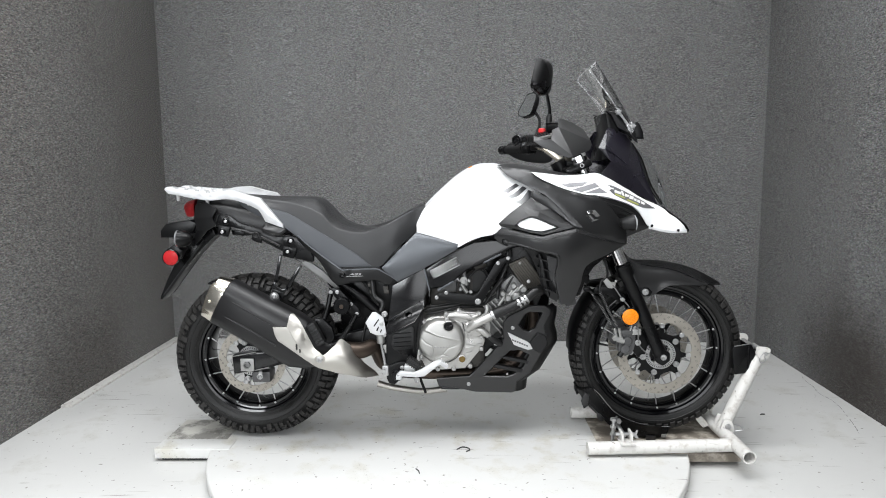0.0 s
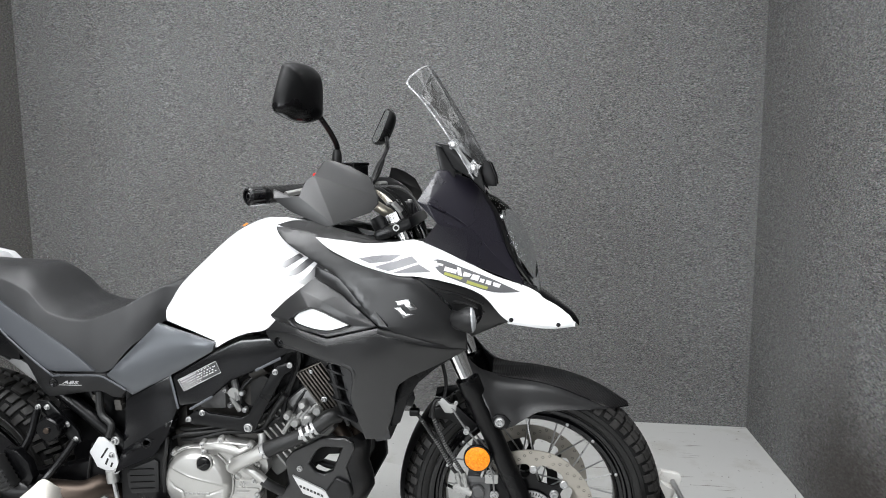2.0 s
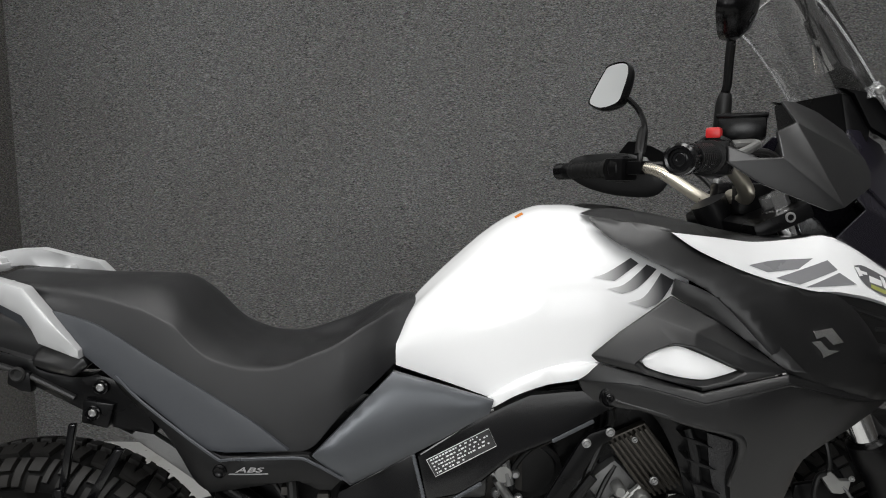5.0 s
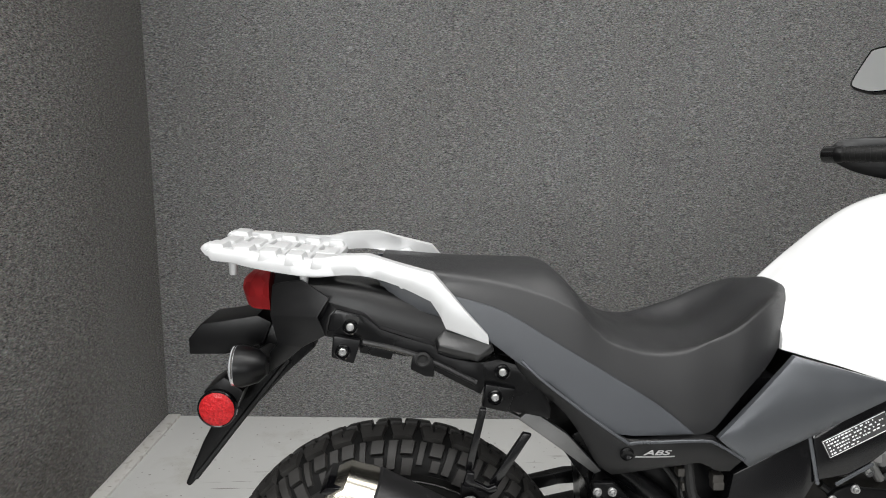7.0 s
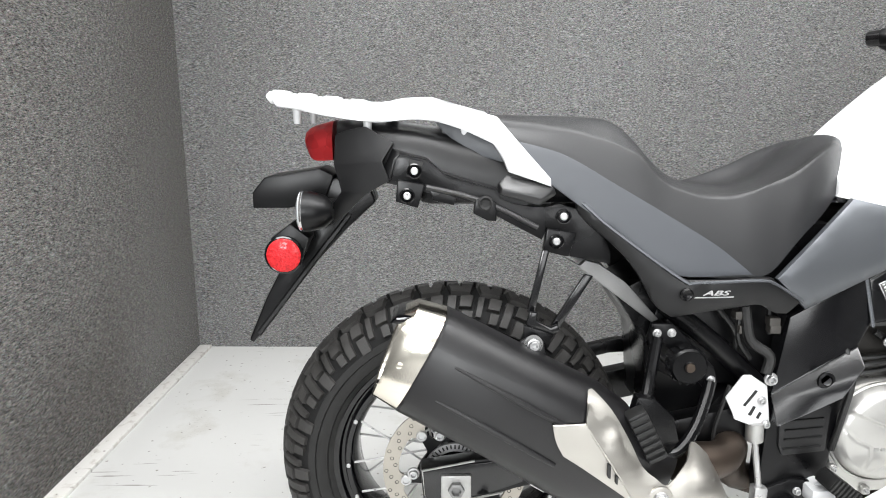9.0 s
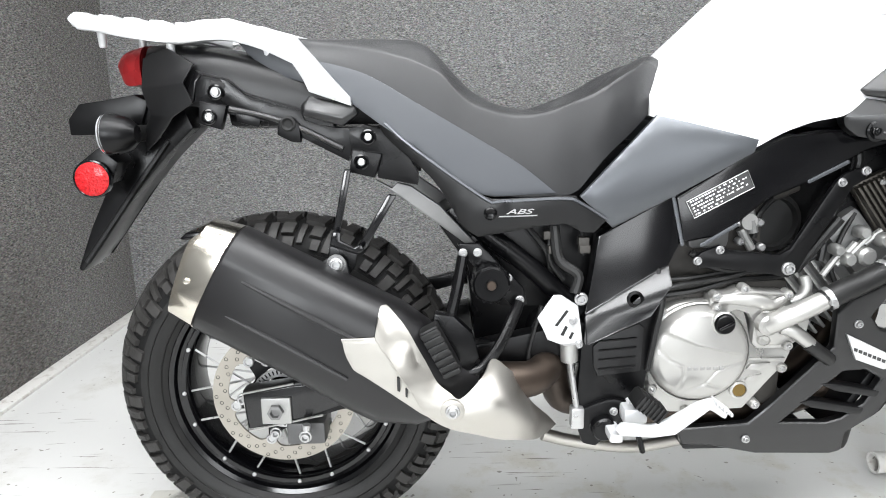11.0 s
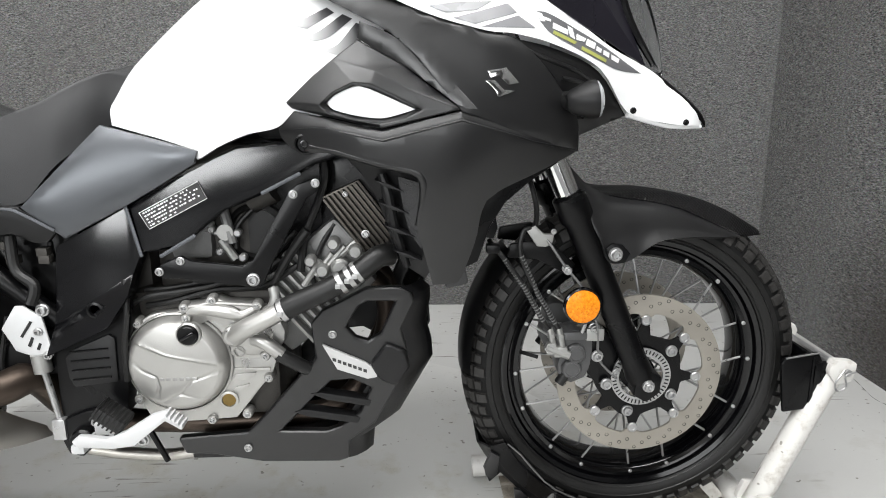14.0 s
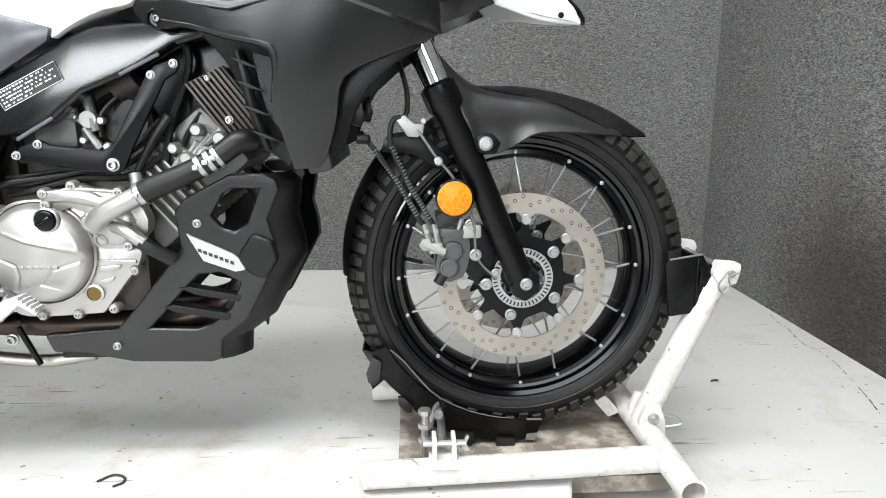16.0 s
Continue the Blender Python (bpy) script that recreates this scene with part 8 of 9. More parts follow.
SHEET = [[(-0.583, -0.238, 0.554), (-0.587, -0.262, 0.536), (-0.591, -0.272, 0.513)], [(-0.573, -0.216, 0.550), (-0.560, -0.258, 0.510), (-0.573, -0.277, 0.486)], [(-0.548, -0.208, 0.523), (-0.540, -0.262, 0.496), (-0.557, -0.282, 0.462)],
         [(-0.521, -0.248, 0.478), (-0.529, -0.270, 0.458), (-0.544, -0.283, 0.440)], [(-0.501, -0.262, 0.438), (-0.512, -0.276, 0.426), (-0.531, -0.284, 0.418)], [(-0.480, -0.268, 0.420), (-0.490, -0.280, 0.405), (-0.513, -0.282, 0.389)],
         [(-0.461, -0.270, 0.411), (-0.468, -0.280, 0.390), (-0.480, -0.277, 0.366)], [(-0.428, -0.252, 0.438), (-0.432, -0.277, 0.395), (-0.440, -0.270, 0.352)], [(-0.410, -0.222, 0.455), (-0.405, -0.272, 0.400), (-0.405, -0.262, 0.339)],
         [(-0.385, -0.212, 0.434), (-0.375, -0.262, 0.385), (-0.370, -0.250, 0.330)], [(-0.364, -0.195, 0.406), (-0.351, -0.232, 0.362), (-0.339, -0.215, 0.310)], [(-0.341, -0.165, 0.354), (-0.329, -0.185, 0.326), (-0.315, -0.172, 0.296)],
         [(-0.303, -0.120, 0.302), (-0.295, -0.125, 0.295), (-0.288, -0.122, 0.286)]]
sheet_bm = sheet(SHEET, 0.003, 6, 5)
for v in sheet_bm.verts:
    if v.co.x < -0.50:
        v.co.y = min(v.co.y, can_y(v.co.x, v.co.z))
sheet_y = hugging(sheet_bm, 0.0)
part("shield_sheet", sheet_bm, STAINLESS, shield, "bent stainless sheet", 50)
part("fold", tube([(x, y - 0.0005, z) for x, z, y in [(-0.640, 0.512, -0.275), (-0.610, 0.512, -0.274), (-0.591, 0.513, -0.272), (-0.560, 0.466, -0.282), (-0.534, 0.425, -0.284), (-0.514, 0.391, -0.282)]], 0.0022, 6, 1), STAINLESS, shield)
SB = (-0.475, sheet_y(-0.475, 0.397), 0.397)
part("washer", lathe([(0.0185, -0.002), (0.0185, 0.002), (0.016, 0.003), (0, 0.003)], SB, seg=28), STAINLESS, shield)
bolts(shield, BOLT_L, (SB[0], SB[1] - 0.003, SB[2]))
for a in ([(-0.558, 0.454), (-0.554, 0.454), (-0.554, 0.432), (-0.558, 0.434)], [(-0.546, 0.436), (-0.542, 0.435), (-0.543, 0.422), (-0.546, 0.424)]):
    part("slot", plate(a, -0.2875, -0.280, 0), DARK, shield)
part("mount_tab", plate([(-0.705, 0.592), (-0.672, 0.616), (-0.652, 0.622), (-0.640, 0.61), (-0.632, 0.555)], -0.182, -0.174, 0.003), CAN, can)
bolts(can, BOLT_L, (-0.657, -0.183, 0.607))
part("washer", lathe([(0.0155, 0), (0.0155, 0.003), (0.0, 0.003)], (-0.657, -0.179, 0.607), seg=24), ALU_DARK, can)
hanger = part("hanger", plate([(-0.670, 0.634), (-0.624, 0.619), (-0.628, 0.598), (-0.644, 0.576), (-0.671, 0.603)], -0.166, -0.156, 0.003), SATIN, bike, "black silencer hanger with flat grey straps")
for strap, y in (([(-0.641, 0.756), (-0.630, 0.755), (-0.652, 0.652), (-0.664, 0.652)], -0.150), ([(-0.572, 0.715), (-0.558, 0.712), (-0.613, 0.621), (-0.625, 0.629)], -0.150), ([(-0.662, 0.658), (-0.649, 0.656), (-0.650, 0.643), (-0.628, 0.631), (-0.617, 0.636), (-0.612, 0.627), (-0.623, 0.619), (-0.668, 0.635)], -0.166)):
    part("strap", plate(strap, y - 0.006, y + 0.004, 0.0025), FRAME, hanger)

# ---- swingarm, pegs and pedal ----
ARM = [(-0.19, 0.478), (-0.25, 0.487), (-0.29, 0.479), (-0.50, 0.434), (-0.66, 0.394), (-0.748, 0.385), (-0.842, 0.371), (-0.836, 0.298), (-0.75, 0.306), (-0.672, 0.330), (-0.45, 0.378), (-0.286, 0.412), (-0.20, 0.405)]
arm = both("swingarm", plate(ARM, -0.142, -0.105, 0.008), SATIN, bike, "black box-section swingarm")
both("chain_adjuster", plate([(-0.838, 0.366), (-0.755, 0.380), (-0.66, 0.388), (-0.664, 0.345), (-0.74, 0.318), (-0.832, 0.301)], -0.146, -0.141, 0.003), FRAME, arm)
part("adjuster_edge", tube([(-0.748, -0.146, 0.386), (-0.838, -0.147, 0.369), (-0.832, -0.147, 0.299), (-0.70, -0.147, 0.326)], 0.0022, 6, 1), ALU, arm)
part("axle_plate", block((-0.806, -0.153, 0.313), (-0.754, -0.145, 0.362), 0.003, ), ALU, arm)
part("axle_nut", lathe([(0.014, 0), (0.014, 0.010), (0.009, 0.011), (0.008, 0.004), (0, 0.004)], (-0.780, -0.152, 0.338), seg=6), ALU_DARK, arm)
part("rear_caliper", block((-0.77, -0.135, 0.262), (-0.70, -0.06, 0.305), 0.008), CALIPER, bike)
bolts(bike, BOLT_L, (-0.728, -0.168, 0.298))
part("slider_pin", tube([(-0.726, -0.165, 0.318), (-0.728, -0.165, 0.295)], 0.007, 10, 1), ZINC, bike)
part("crossbar", tube([(-0.30, -0.12, 0.46), (-0.30, 0.12, 0.46)], 0.035, 20, 1), SATIN, arm)
part("shock_absorber", join(tube([(-0.30, 0, 0.38), (-0.24, 0, 0.70)], 0.028, 16, 1), *[lathe([(0.034, -0.006), (0.042, 0), (0.034, 0.006), (0.030, 0)], (-0.295 + 0.0095 * k, 0, 0.41 + 0.05 * k), (0.18, 0, 1), 20, closed=True) for k in range(5)]), SATIN, bike)
knob = part("preload_knob", lathe([(0.026, -0.05), (0.026, 0.0), (0.030, 0.002), (0.030, 0.026), (0.027, 0.030), (0.010, 0.030), (0.009, 0.032), (0, 0.032)], (-0.408, -0.165, 0.570), seg=36), SATIN, bike, "black preload adjuster knob with rusty centre screw")
for k in range(16):
    a = k * math.tau / 16
    x, z = -0.408 + 0.0295 * math.cos(a), 0.570 + 0.0295 * math.sin(a)
    part("knurl", tube([(x, -0.168, z), (x, -0.190, z)], 0.0034, 6, 1), SATIN, knob)
part("centre_screw", lathe([(0.008, 0), (0.007, 0.003), (0, 0.003)], (-0.408, -0.1970, 0.570), seg=18), HEAT, knob)
# dark plate added so the gap behind the knob stays black
part("gap_backing", plate([(-0.445, 0.590), (-0.430, 0.650), (-0.300, 0.668), (-0.212, 0.668), (-0.212, 0.515), (-0.285, 0.500), (-0.385, 0.505), (-0.430, 0.530)], -0.098, -0.088, 0.004), SATIN, bike)
mount = part("peg_mount", plate([(-0.462, 0.632), (-0.425, 0.632), (-0.352, 0.555), (-0.345, 0.527), (-0.365, 0.516), (-0.44, 0.60)], -0.160, -0.150, 0.003), SATIN, bike)
bolts(mount, BOLT, (-0.452, -0.161, 0.617), (-0.428, -0.161, 0.617), (-0.378, -0.161, 0.573))
bolts(mount, BOLT, (-0.358, -0.161, 0.535))
part("frame_tube", tube([(-0.43, -0.125, 0.655), (-0.34, -0.125, 0.585), (-0.25, -0.12, 0.50)], 0.017, 12, 3), SATIN, bike)
both("subframe_stay", plate([(-0.596, 0.733), (-0.569, 0.718), (-0.559, 0.727), (-0.537, 0.721), (-0.490, 0.688), (-0.430, 0.622), (-0.442, 0.617), (-0.498, 0.660), (-0.556, 0.703), (-0.574, 0.716)], -0.104, -0.090, 0.004), ALU_DARK, bike, "grey painted subframe stay")
both("subframe_strut", plate([(-0.431, 0.626), (-0.401, 0.631), (-0.286, 0.560), (-0.290, 0.534), (-0.303, 0.540)], -0.122, -0.108, 0.004), FRAME, bike)
peg_b = part("pillion_bracket", join(tube([(-0.452, -0.165, 0.612), (-0.464, -0.178, 0.555), (-0.478, -0.200, 0.51), (-0.492, -0.215, 0.475), (-0.462, -0.220, 0.440)], 0.0095, 10, 5), tube([(-0.360, -0.165, 0.532), (-0.372, -0.180, 0.508), (-0.398, -0.205, 0.468), (-0.428, -0.218, 0.438), (-0.462, -0.220, 0.435)], 0.0095, 10, 5)), SATIN, bike, "black tubular pillion peg bracket")
part("pillion_peg", block((-0.016, -0.262, -0.045), (0.016, -0.232, 0.042), 0.006, Matrix.Translation((-0.492, 0, 0.484)) @ pose(0, 0, 0, 0, -27, 0)), HOSE, peg_b, "ribbed rubber pillion peg folded up")
for k in range(7):
    part("peg_rib", block((-0.015, -0.266, -0.040 + 0.012 * k), (0.015, -0.230, -0.034 + 0.012 * k), 0.0015, Matrix.Translation((-0.492, 0, 0.484)) @ pose(0, 0, 0, 0, -27, 0)), HOSE, peg_b)
part("peg_shield", plate([(-0.50, 0.535), (-0.47, 0.53), (-0.44, 0.50), (-0.43, 0.46), (-0.45, 0.425), (-0.48, 0.43), (-0.515, 0.47)], -0.228, -0.205, 0.004), SATIN, peg_b)
heel = part("heel_plate", plate([(-0.301, 0.540), (-0.288, 0.540), (-0.259, 0.521), (-0.249, 0.453), (-0.259, 0.441), (-0.310, 0.461), (-0.316, 0.476), (-0.328, 0.500)], -0.157, -0.152, 0.003, curve=True, corner=30), SILVER, bike, "silver heel plate with slots")
for pts in ([(-0.298, 0.487), (-0.294, 0.485), (-0.275, 0.512), (-0.279, 0.514)], [(-0.288, 0.470), (-0.283, 0.468), (-0.276, 0.484), (-0.280, 0.486)], [(-0.274, 0.464), (-0.270, 0.462), (-0.265, 0.473), (-0.269, 0.475)]):
    part("slot", plate(pts, -0.1582, -0.1565, 0), DARK, heel)
bolts(heel, BOLT, (-0.267, -0.158, 0.495))
bolts(heel, BOLT, (-0.257, -0.158, 0.453))
part("master_cylinder", tube([(-0.273, -0.153, 0.454), (-0.271, -0.153, 0.422)], 0.015, 14, 1), ALU, bike)
part("push_rod", tube([(-0.271, -0.153, 0.426), (-0.256, -0.153, 0.332)], 0.0055, 10, 1), ZINC, bike)
part("clevis", block((-0.267, -0.164, 0.297), (-0.244, -0.142, 0.336), 0.004), ZINC, bike)
part("reservoir_hose", tube([(-0.30, -0.14, 0.655), (-0.292, -0.150, 0.60), (-0.262, -0.158, 0.575), (-0.268, -0.165, 0.545)], 0.009, 10, 5), HOSE, bike)
part("brake_line", tube([(-0.32, -0.15, 0.52), (-0.34, -0.15, 0.44), (-0.338, -0.15, 0.41)], 0.0035, 6, 3), HOSE, bike)
for pts in ([(-0.30, -0.13, 0.66), (-0.305, -0.135, 0.60), (-0.28, -0.13, 0.56)], [(-0.25, -0.12, 0.66), (-0.245, -0.12, 0.60)], [(-0.34, -0.12, 0.65), (-0.31, -0.13, 0.61), (-0.30, -0.12, 0.57)]):
    part("connector_lead", tube(pts, 0.005, 8, 4), HOSE, bike)
for x, z in ((-0.308, 0.640), (-0.250, 0.628), (-0.248, 0.615), (-0.300, 0.615)):
    part("connector", block((x - 0.009, -0.146, z - 0.007), (x + 0.009, -0.128, z + 0.007), 0.002), DULL, bike)
pedal = part("brake_pedal", plate([(-0.206, 0.325), (-0.193, 0.335), (-0.149, 0.329), (-0.118, 0.340), (-0.071, 0.369), (-0.048, 0.376), (-0.019, 0.353), (-0.025, 0.340), (-0.051, 0.358), (-0.106, 0.314), (-0.140, 0.310), (-0.196, 0.314)], -0.222, -0.208, 0.004), SILVER, bike, "silver rear brake pedal")
for k in range(5):
    x, z = -0.0444 + 0.0060 * k, 0.3762 - 0.0048 * k
    part("tread_tooth", block((x - 0.0018, -0.234, z - 0.006), (x + 0.0018, -0.206, z + 0.0005), 0.001), SILVER, pedal)
part("pedal_arm", block((-0.212, -0.215, 0.298), (-0.190, -0.165, 0.314), 0.004), SILVER, pedal)
part("pedal_pivot", lathe([(0.021, -0.03), (0.021, 0.004), (0.018, 0.008), (0.008, 0.009), (0, 0.009)], (-0.212, -0.172, 0.302), seg=28), SATIN, pedal, "black pivot boss")
PEG_AT = Matrix.Translation((-0.146, 0, 0.357)) @ pose(0, 0, 0, 0, 37, 0)
peg = part("foot_peg", block((-0.028, -0.216, -0.012), (0.028, -0.172, 0.012), 0.006, PEG_AT), HOSE, bike, "ribbed rubber foot peg")
for k in range(7):
    part("peg_rib", block((-0.026 + 0.0078 * k, -0.219, -0.013), (-0.0225 + 0.0078 * k, -0.176, 0.0142), 0.001, PEG_AT), HOSE, peg)
part("peg_hinge", join(block((-0.183, -0.190, 0.318), (-0.142, -0.155, 0.346), 0.006), tube([(-0.160, -0.17, 0.335), (-0.160, -0.14, 0.335)], 0.016, 12, 1)), SILVER, peg)
part("collector_pipe", tube([(-0.299, -0.060, 0.234), (-0.256, -0.060, 0.221), (-0.190, -0.060, 0.209), (-0.110, -0.050, 0.198), (-0.029, -0.040, 0.206)], [0.013, 0.012, 0.012, 0.012, 0.012], 16, 4), STAINLESS, bike, "dull stainless exhaust pipe under the engine")
# far side chain line and stays, seen through the frame
part("chain_guard", plate([(-0.70, 0.46), (-0.45, 0.52), (-0.30, 0.53), (-0.31, 0.50), (-0.46, 0.49), (-0.70, 0.43)], 0.09, 0.11, 0.004), SATIN, bike)
part("inner_mudguard", plate([(-0.50, 0.66), (-0.43, 0.70), (-0.30, 0.66), (-0.27, 0.50), (-0.29, 0.42), (-0.40, 0.40), (-0.43, 0.43), (-0.435, 0.50), (-0.445, 0.58)], -0.075, 0.075, 0.006), SATIN, bike, "black inner mudguard behind the shock")

# ---- turntable, planks and wheel chock ----
table = thing("turntable", (-0.03, 0, FZ), "round turntable with worn pale grey paint and grime", "turntable")
part("disc", lathe([(0.918, -0.034), (0.918, -0.004), (0.914, 0.0), (0.0, 0.0)], (-0.03, 0.0, 0.010), (0, 0, 1), 128), TABLE, table)
part("pedestal", lathe([(0.55, -0.03), (0.55, 0.0)], (-0.03, 0.0, -0.012), (0, 0, 1), 48), DARK, table)
plank_r = thing("plank", (-1.0, 0, FZ + 0.012), "scuffed painted plank reaching out from the turntable", "plank", "planks of the turntable")
part("plank_board", block((-1.145, -0.075, -0.020), (-0.90, 0.125, 0.0125), 0.003), PLANK, plank_r)
part("edge_board", block((-1.150, -0.170, -0.026), (-0.86, -0.077, 0.0125), 0.003), TABLE, plank_r)
part("ledger", block((-1.13, -0.150, FZ), (-0.95, 0.10, -0.0205), 0), DARK, plank_r)
plank_f = thing("plank", (0.9, 0, FZ + 0.012), "grimy painted plank under the wheel chock", "plank", "planks of the turntable")
part("plank_board", block((0.55, -0.205, -0.020), (1.06, 0.16, 0.0135), 0.003), GRIMY, plank_f)
part("ledger", block((0.93, -0.15, FZ), (0.99, 0.12, -0.0205), 0), DARK, plank_f)

chock = thing("wheel_chock", (0.75, 0, 0.0135), "white tubular steel wheel chock with black cradle gripping the tyre", "wheel chock")
near = part("base_tube", lathe([(0.024, 0), (0.024, 0.535), (0.019, 0.535), (0.019, 0.0)], (0.490, -0.222, 0.040), (1, 0.03, 0.012), 24, closed=True), STAND, chock)
part("base_tube", lathe([(0.024, 0), (0.024, 0.535), (0.019, 0.535), (0.019, 0.0)], (0.488, 0.132, 0.040), (1, 0.0, 0.012), 24, closed=True), STAND, chock)
part("cross_tube", lathe([(0.024, 0), (0.024, 0.53), (0.0195, 0.53), (0.0195, 0.0)], (1.034, -0.325, 0.052), (-0.02, 1, 0), 24, closed=True), STAND, chock)
part("upright", tube([(1.030, -0.088, 0.060), (1.160, -0.085, 0.358)], 0.0235, 20, 1), STAND, chock)
part("upright", tube([(1.030, 0.088, 0.060), (1.160, 0.085, 0.358)], 0.0235, 20, 1), STAND, chock)
head = part("head_plate", plate([(1.138, 0.364), (1.146, 0.388), (1.184, 0.384), (1.190, 0.372), (1.184, 0.344), (1.154, 0.338)], -0.112, -0.092, 0.003, curve=True, corner=60), STAND, chock)
part("head_plate", plate([(1.130, 0.364), (1.142, 0.391), (1.190, 0.384), (1.196, 0.372), (1.188, 0.341), (1.150, 0.336)], 0.092, 0.112, 0.003), STAND, chock)
part("head_bar", tube([(1.172, -0.117, 0.364), (1.172, 0.117, 0.364)], 0.007, 10, 1), ZINC, head)
part("split_pin", tube([(1.162, -0.119, 0.371), (1.144, -0.123, 0.346), (1.152, -0.123, 0.331), (1.166, -0.123, 0.341), (1.164, -0.121, 0.361), (1.184, -0.120, 0.368)], 0.0018, 6, 4), ZINC, head)
PAD = [(1.052, 0.378), (1.059, 0.389), (1.122, 0.399), (1.133, 0.379), (1.128, 0.356), (1.126, 0.286), (1.066, 0.278)]
pad = part("tyre_pad", plate(PAD, -0.098, -0.090, 0.002), SATIN, chock, "black folded steel tyre pad")
part("tyre_pad", plate(PAD, 0.090, 0.098, 0.002), SATIN, chock)
part("pad_edge", tube([(x, -0.099, z) for x, z in PAD[1:3]], 0.002, 6, 1), ALU_DARK, pad)
part("pad_back", block((1.112, -0.10, 0.285), (1.120, 0.10, 0.392), 0.002), SATIN, chock)
part("pad_lug", block((1.112, -0.100, 0.335), (1.150, -0.085, 0.378), 0.004), SATIN, chock)
hinge = part("hinge_bracket", plate([(1.016, 0.042), (1.012, 0.080), (1.024, 0.110), (1.052, 0.108), (1.062, 0.080), (1.066, 0.042)], -0.126, -0.112, 0.003), STAND, chock)
part("hinge_bracket", plate([(1.016, 0.042), (1.012, 0.080), (1.024, 0.110), (1.052, 0.108), (1.062, 0.080), (1.066, 0.042)], -0.066, -0.054, 0.003), STAND, chock)
bolts(hinge, BOLT_L, (1.038, -0.127, 0.084))
part("hinge_pin", tube([(1.038, -0.135, 0.084), (1.038, -0.045, 0.084)], 0.008, 10, 1), ZINC, hinge)
part("pin_loop", tube([(1.057, -0.130, 0.094), (1.082, -0.132, 0.088), (1.090, -0.132, 0.074), (1.062, -0.130, 0.068)], 0.0018, 6, 4), ZINC, hinge)
# rocking cradle under the tyre
bm = bmesh.new()
for s in (-1, 1):
    rows = []
    for k in range(13):
        a = radians(207 + 66 * k / 12)
        rows.append([bm.verts.new((F[0] + r * math.cos(a), s * y, F[2] + r * math.sin(a))) for r, y in ((0.285, 0.088), (0.316, 0.078), (0.3375, 0.040))])
    for a, c in zip(rows, rows[1:]):
        for j in range(2):
            bm.faces.new((a[j], a[j + 1], c[j + 1], c[j]))
rows = []
for k in range(13):
    a = radians(207 + 66 * k / 12)
    rows.append([bm.verts.new((F[0] + 0.3378 * math.cos(a), y, F[2] + 0.3378 * math.sin(a))) for y in (-0.040, 0.040)])
for a, c in zip(rows, rows[1:]):
    bm.faces.new((a[0], a[1], c[1], c[0]))
bmesh.ops.remove_doubles(bm, verts=bm.verts, dist=0.0004)
bmesh.ops.recalc_face_normals(bm, faces=bm.faces)
bmesh.ops.solidify(bm, geom=list(bm.faces), thickness=-0.004)
cradle = part("cradle", bm, SATIN, chock, "black welded steel wheel cradle")
SIDE_PLATE = [(0.537, 0.217), (0.563, 0.193), (0.611, 0.133), (0.655, 0.102), (0.711, 0.079), (0.772, 0.068), (0.832, 0.065), (0.830, 0.053), (0.820, 0.022), (0.773, 0.022), (0.711, 0.029), (0.655, 0.041), (0.622, 0.054), (0.594, 0.077), (0.546, 0.133), (0.524, 0.156), (0.502, 0.136), (0.490, 0.169), (0.504, 0.205)]
TABS = [[(0.491, 0.173), (0.504, 0.205), (0.521, 0.195), (0.516, 0.154), (0.505, 0.147), (0.494, 0.154)], [(0.550, 0.123), (0.563, 0.120), (0.580, 0.101), (0.576, 0.089), (0.567, 0.089), (0.552, 0.104)], [(0.659, 0.046), (0.697, 0.043), (0.697, 0.023), (0.686, 0.016), (0.679, 0.021), (0.673, 0.014), (0.661, 0.021)], [(0.741, 0.032), (0.780, 0.030), (0.778, 0.005), (0.763, -0.002), (0.749, 0.004), (0.742, 0.014)]]
for s in (-1, 1):
    side = part("cradle_side", plate(SIDE_PLATE, min(s * 0.076, s * 0.081), max(s * 0.076, s * 0.081), 0.0015), SATIN, cradle)
    for q in TABS:
        part("cradle_tab", plate(q, min(s * 0.080, s * 0.088), max(s * 0.080, s * 0.088), 0.0015), MOULD, cradle)
    part("side_rim", tube([(x, s * 0.081, z) for x, z in SIDE_PLATE[:7]], 0.0018, 6, 2), ALU_DARK, cradle)
# small paler plate at the end of the cradle side
part("pale_corner", plate([(0.803, 0.035), (0.824, 0.037), (0.819, 0.021), (0.801, 0.023)], -0.0822, -0.0808, 0), ALU, cradle)
part("cradle_strut", tube([(0.631, -0.084, 0.117), (0.617, -0.088, 0.084), (0.610, -0.100, 0.060)], 0.006, 8, 2), ALU_DARK, cradle)
part("pivot_bar", tube([(0.632, -0.19, 0.075), (0.632, 0.12, 0.075)], 0.008, 10, 1), ZINC, chock)
clamp = part("tube_clamp", join(block((0.612, -0.232, 0.055), (0.620, -0.180, 0.100), 0.002), block((0.646, -0.232, 0.055), (0.654, -0.180, 0.100), 0.002), block((0.606, -0.250, 0.062), (0.660, -0.195, 0.068), 0.002)), STAND, chock)
part("clamp_bolt", tube([(0.596, -0.205, 0.088), (0.672, -0.205, 0.088)], 0.006, 8, 1), ZINC, clamp)
part("wing_nut", plate([(0.662, 0.080), (0.672, 0.104), (0.678, 0.102), (0.672, 0.088), (0.680, 0.074), (0.672, 0.072)], -0.209, -0.202, 0.001), ZINC, clamp)
part("adjuster", tube([(0.598, -0.15, 0.032), (0.602, -0.15, 0.125)], 0.0065, 8, 1), ZINC, chock)
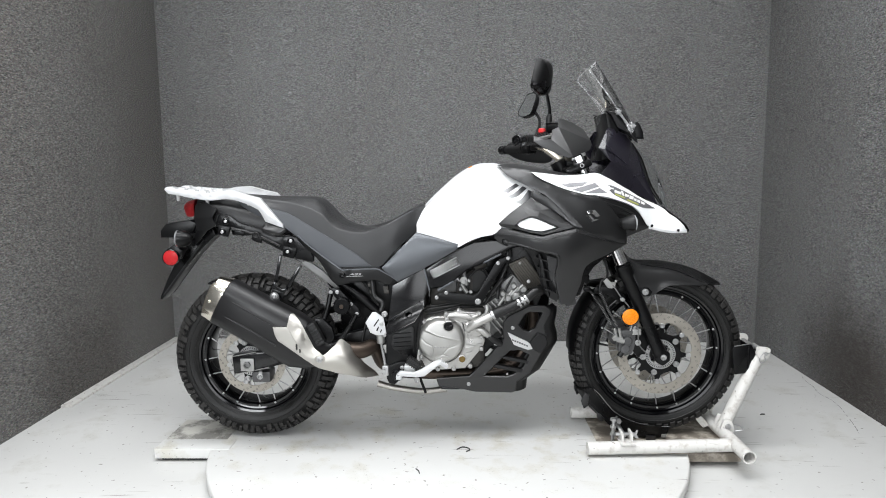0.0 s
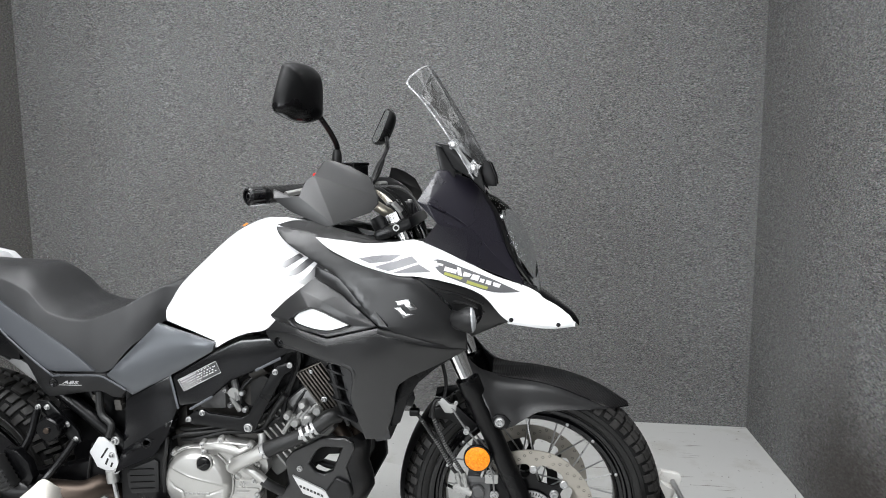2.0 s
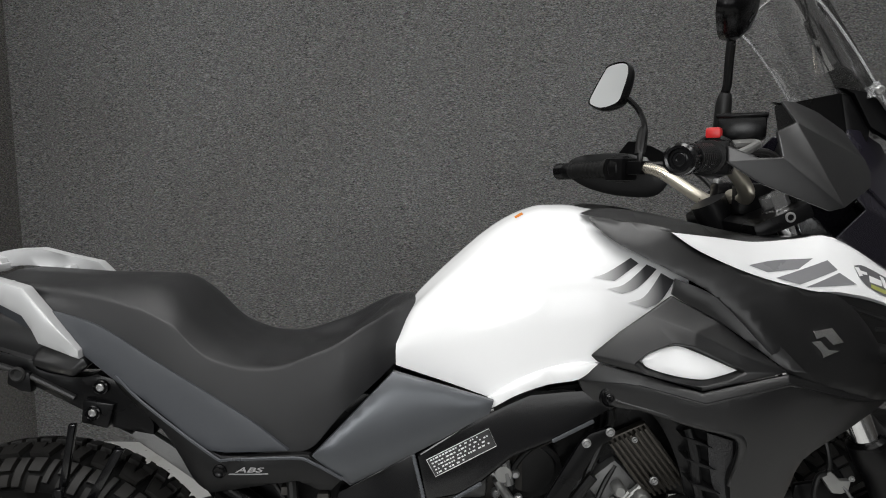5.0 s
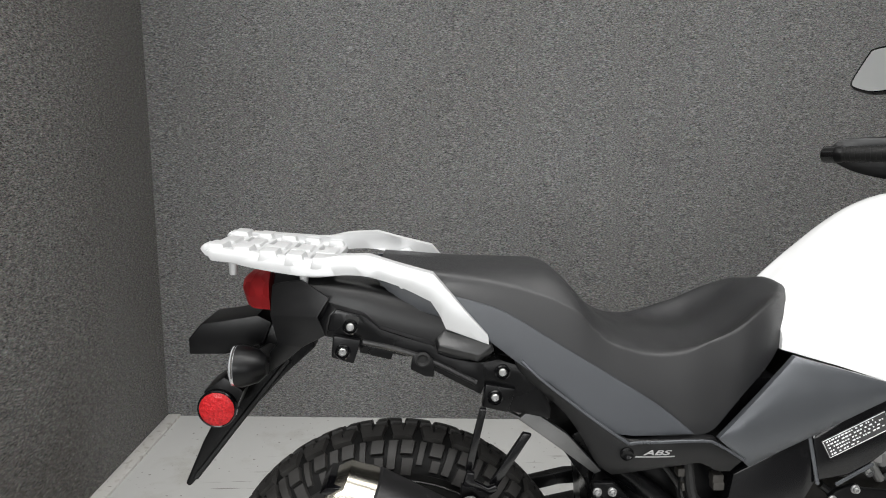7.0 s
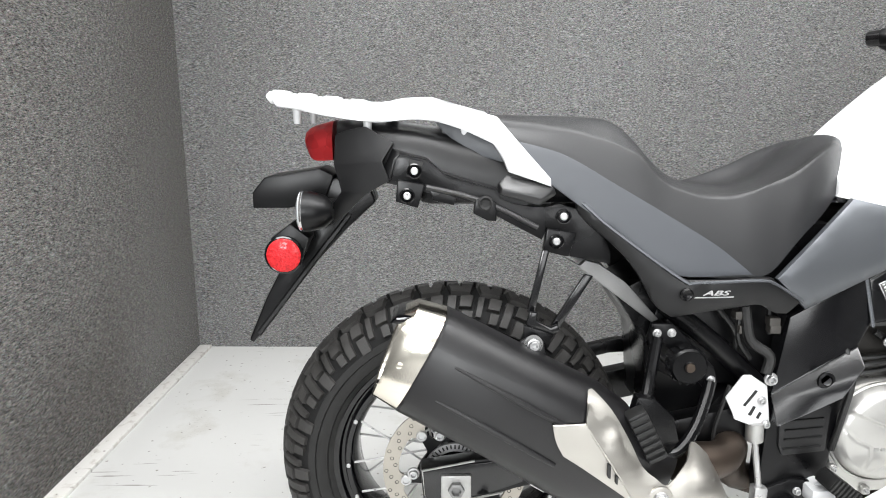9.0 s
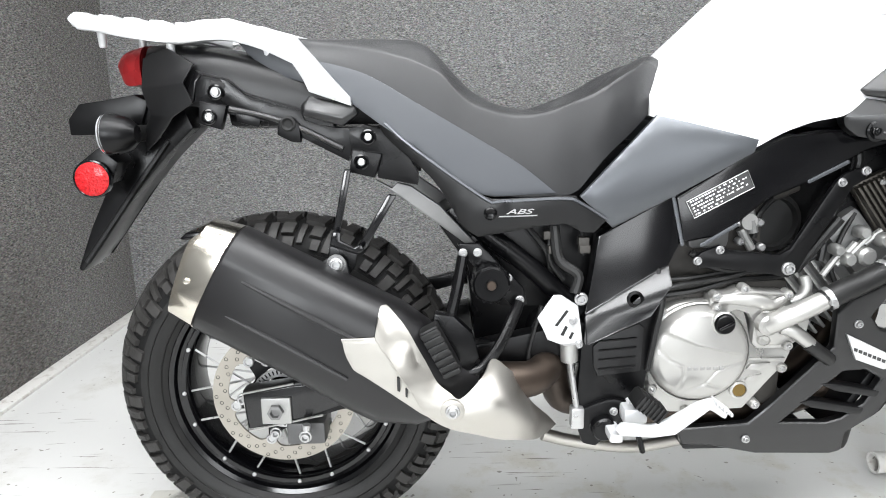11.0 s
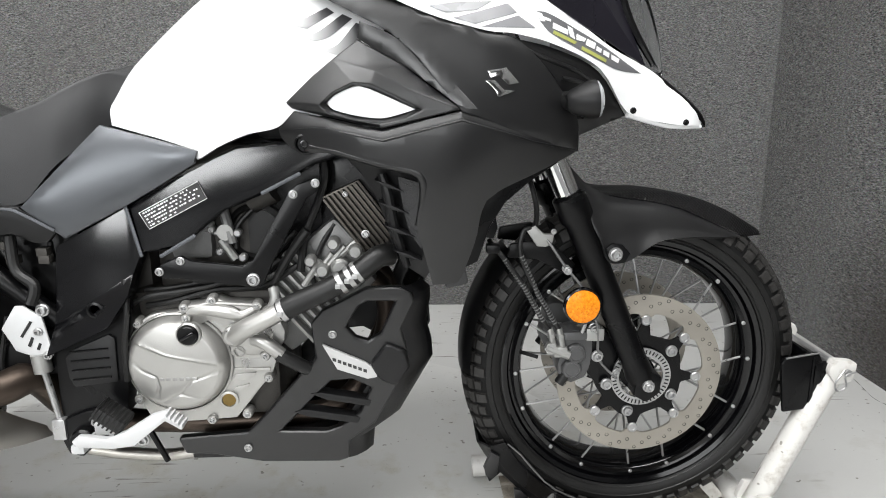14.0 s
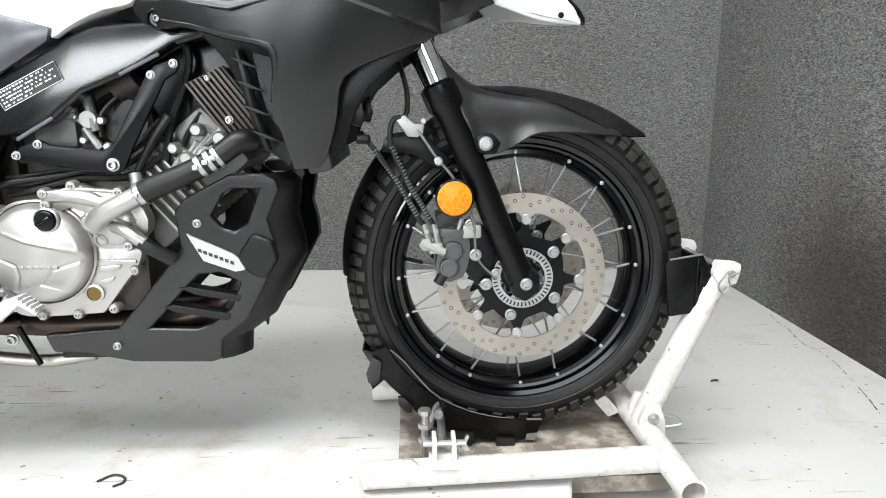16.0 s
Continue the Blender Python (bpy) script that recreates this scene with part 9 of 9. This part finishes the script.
for z in (0.062, 0.090, 0.118):
    part("adjuster_nut", lathe([(0.012, 0), (0.012, 0.009), (0, 0.009)], (0.600, -0.15, z), (0, 0, 1), 6), ZINC, chock)
part("adjuster_nut", lathe([(0.010, 0), (0.010, 0.012), (0, 0.012)], (0.626, -0.118, 0.105), seg=6), ZINC, chock)
part("eye_plate", plate([(0.955, 0.10), (0.985, 0.075), (1.01, 0.045), (0.985, 0.035), (0.955, 0.07)], -0.02, 0.0, 0.002), STAND, chock)

# ---- bits on the floor and on the table ----


def scrap(pts, r, z, label):
    ob = new("metal_scrap", mesh_of("metal_scrap", tube([(x, y, z + r) for x, y in pts], r, 6, 4), STAINED))
    return tagged(ob, label, "scrap", "scraps on the floor")


scrap([(0.010, -0.170), (0.030, -0.150), (0.052, -0.158), (0.058, -0.175), (0.045, -0.188)], 0.0025, 0.010, "bent dark hook of wire lying on the turntable")
scrap([(-0.135, -0.33), (-0.125, -0.345), (-0.12, -0.365)], 0.002, 0.010, "bent dark bit of wire lying on the turntable")
scrap([(1.360, 0.305), (1.370, 0.310), (1.380, 0.307)], 0.0030, FZ, "dark crumb lying on the floor")
scrap([(-1.245, 0.62), (-1.225, 0.625), (-1.21, 0.62)], 0.005, FZ, "dark crumb lying on the floor")
crack = [(1.82, 0.852), (1.798, 0.773), (1.791, 0.688), (1.765, 0.571), (1.775, 0.503), (1.766, 0.419), (1.739, 0.315), (1.704, 0.194), (1.672, 0.103)]
bm = bmesh.new()
line = spline([(x, y, 0) for x, y in crack], 8)
for i, (a, c) in enumerate(zip(line, line[1:])):
    if random.random() < 0.72:
        d = Vector((c - a)).normalized().cross(Vector((0, 0, 1))) * random.uniform(0.0006, 0.0018)
        vs = [bm.verts.new((*(Vector(p) + e)[:2], FZ + 0.0006)) for p, e in ((a, d), (c, d), (c, -d), (a, -d))]
        bm.faces.new(vs)
tagged(new("floor_crack", mesh_of("floor_crack", bm, STAINED)), "thin dark crack in the floor paint", "crack", kind="structure")
tagged(new("trim", mesh_of("trim", block((-1.868, 0.4, FZ), (-1.815, 1.655, FZ + 0.012), 0.002), STAND)), "painted batten along the wall's foot", "trim", kind="structure")
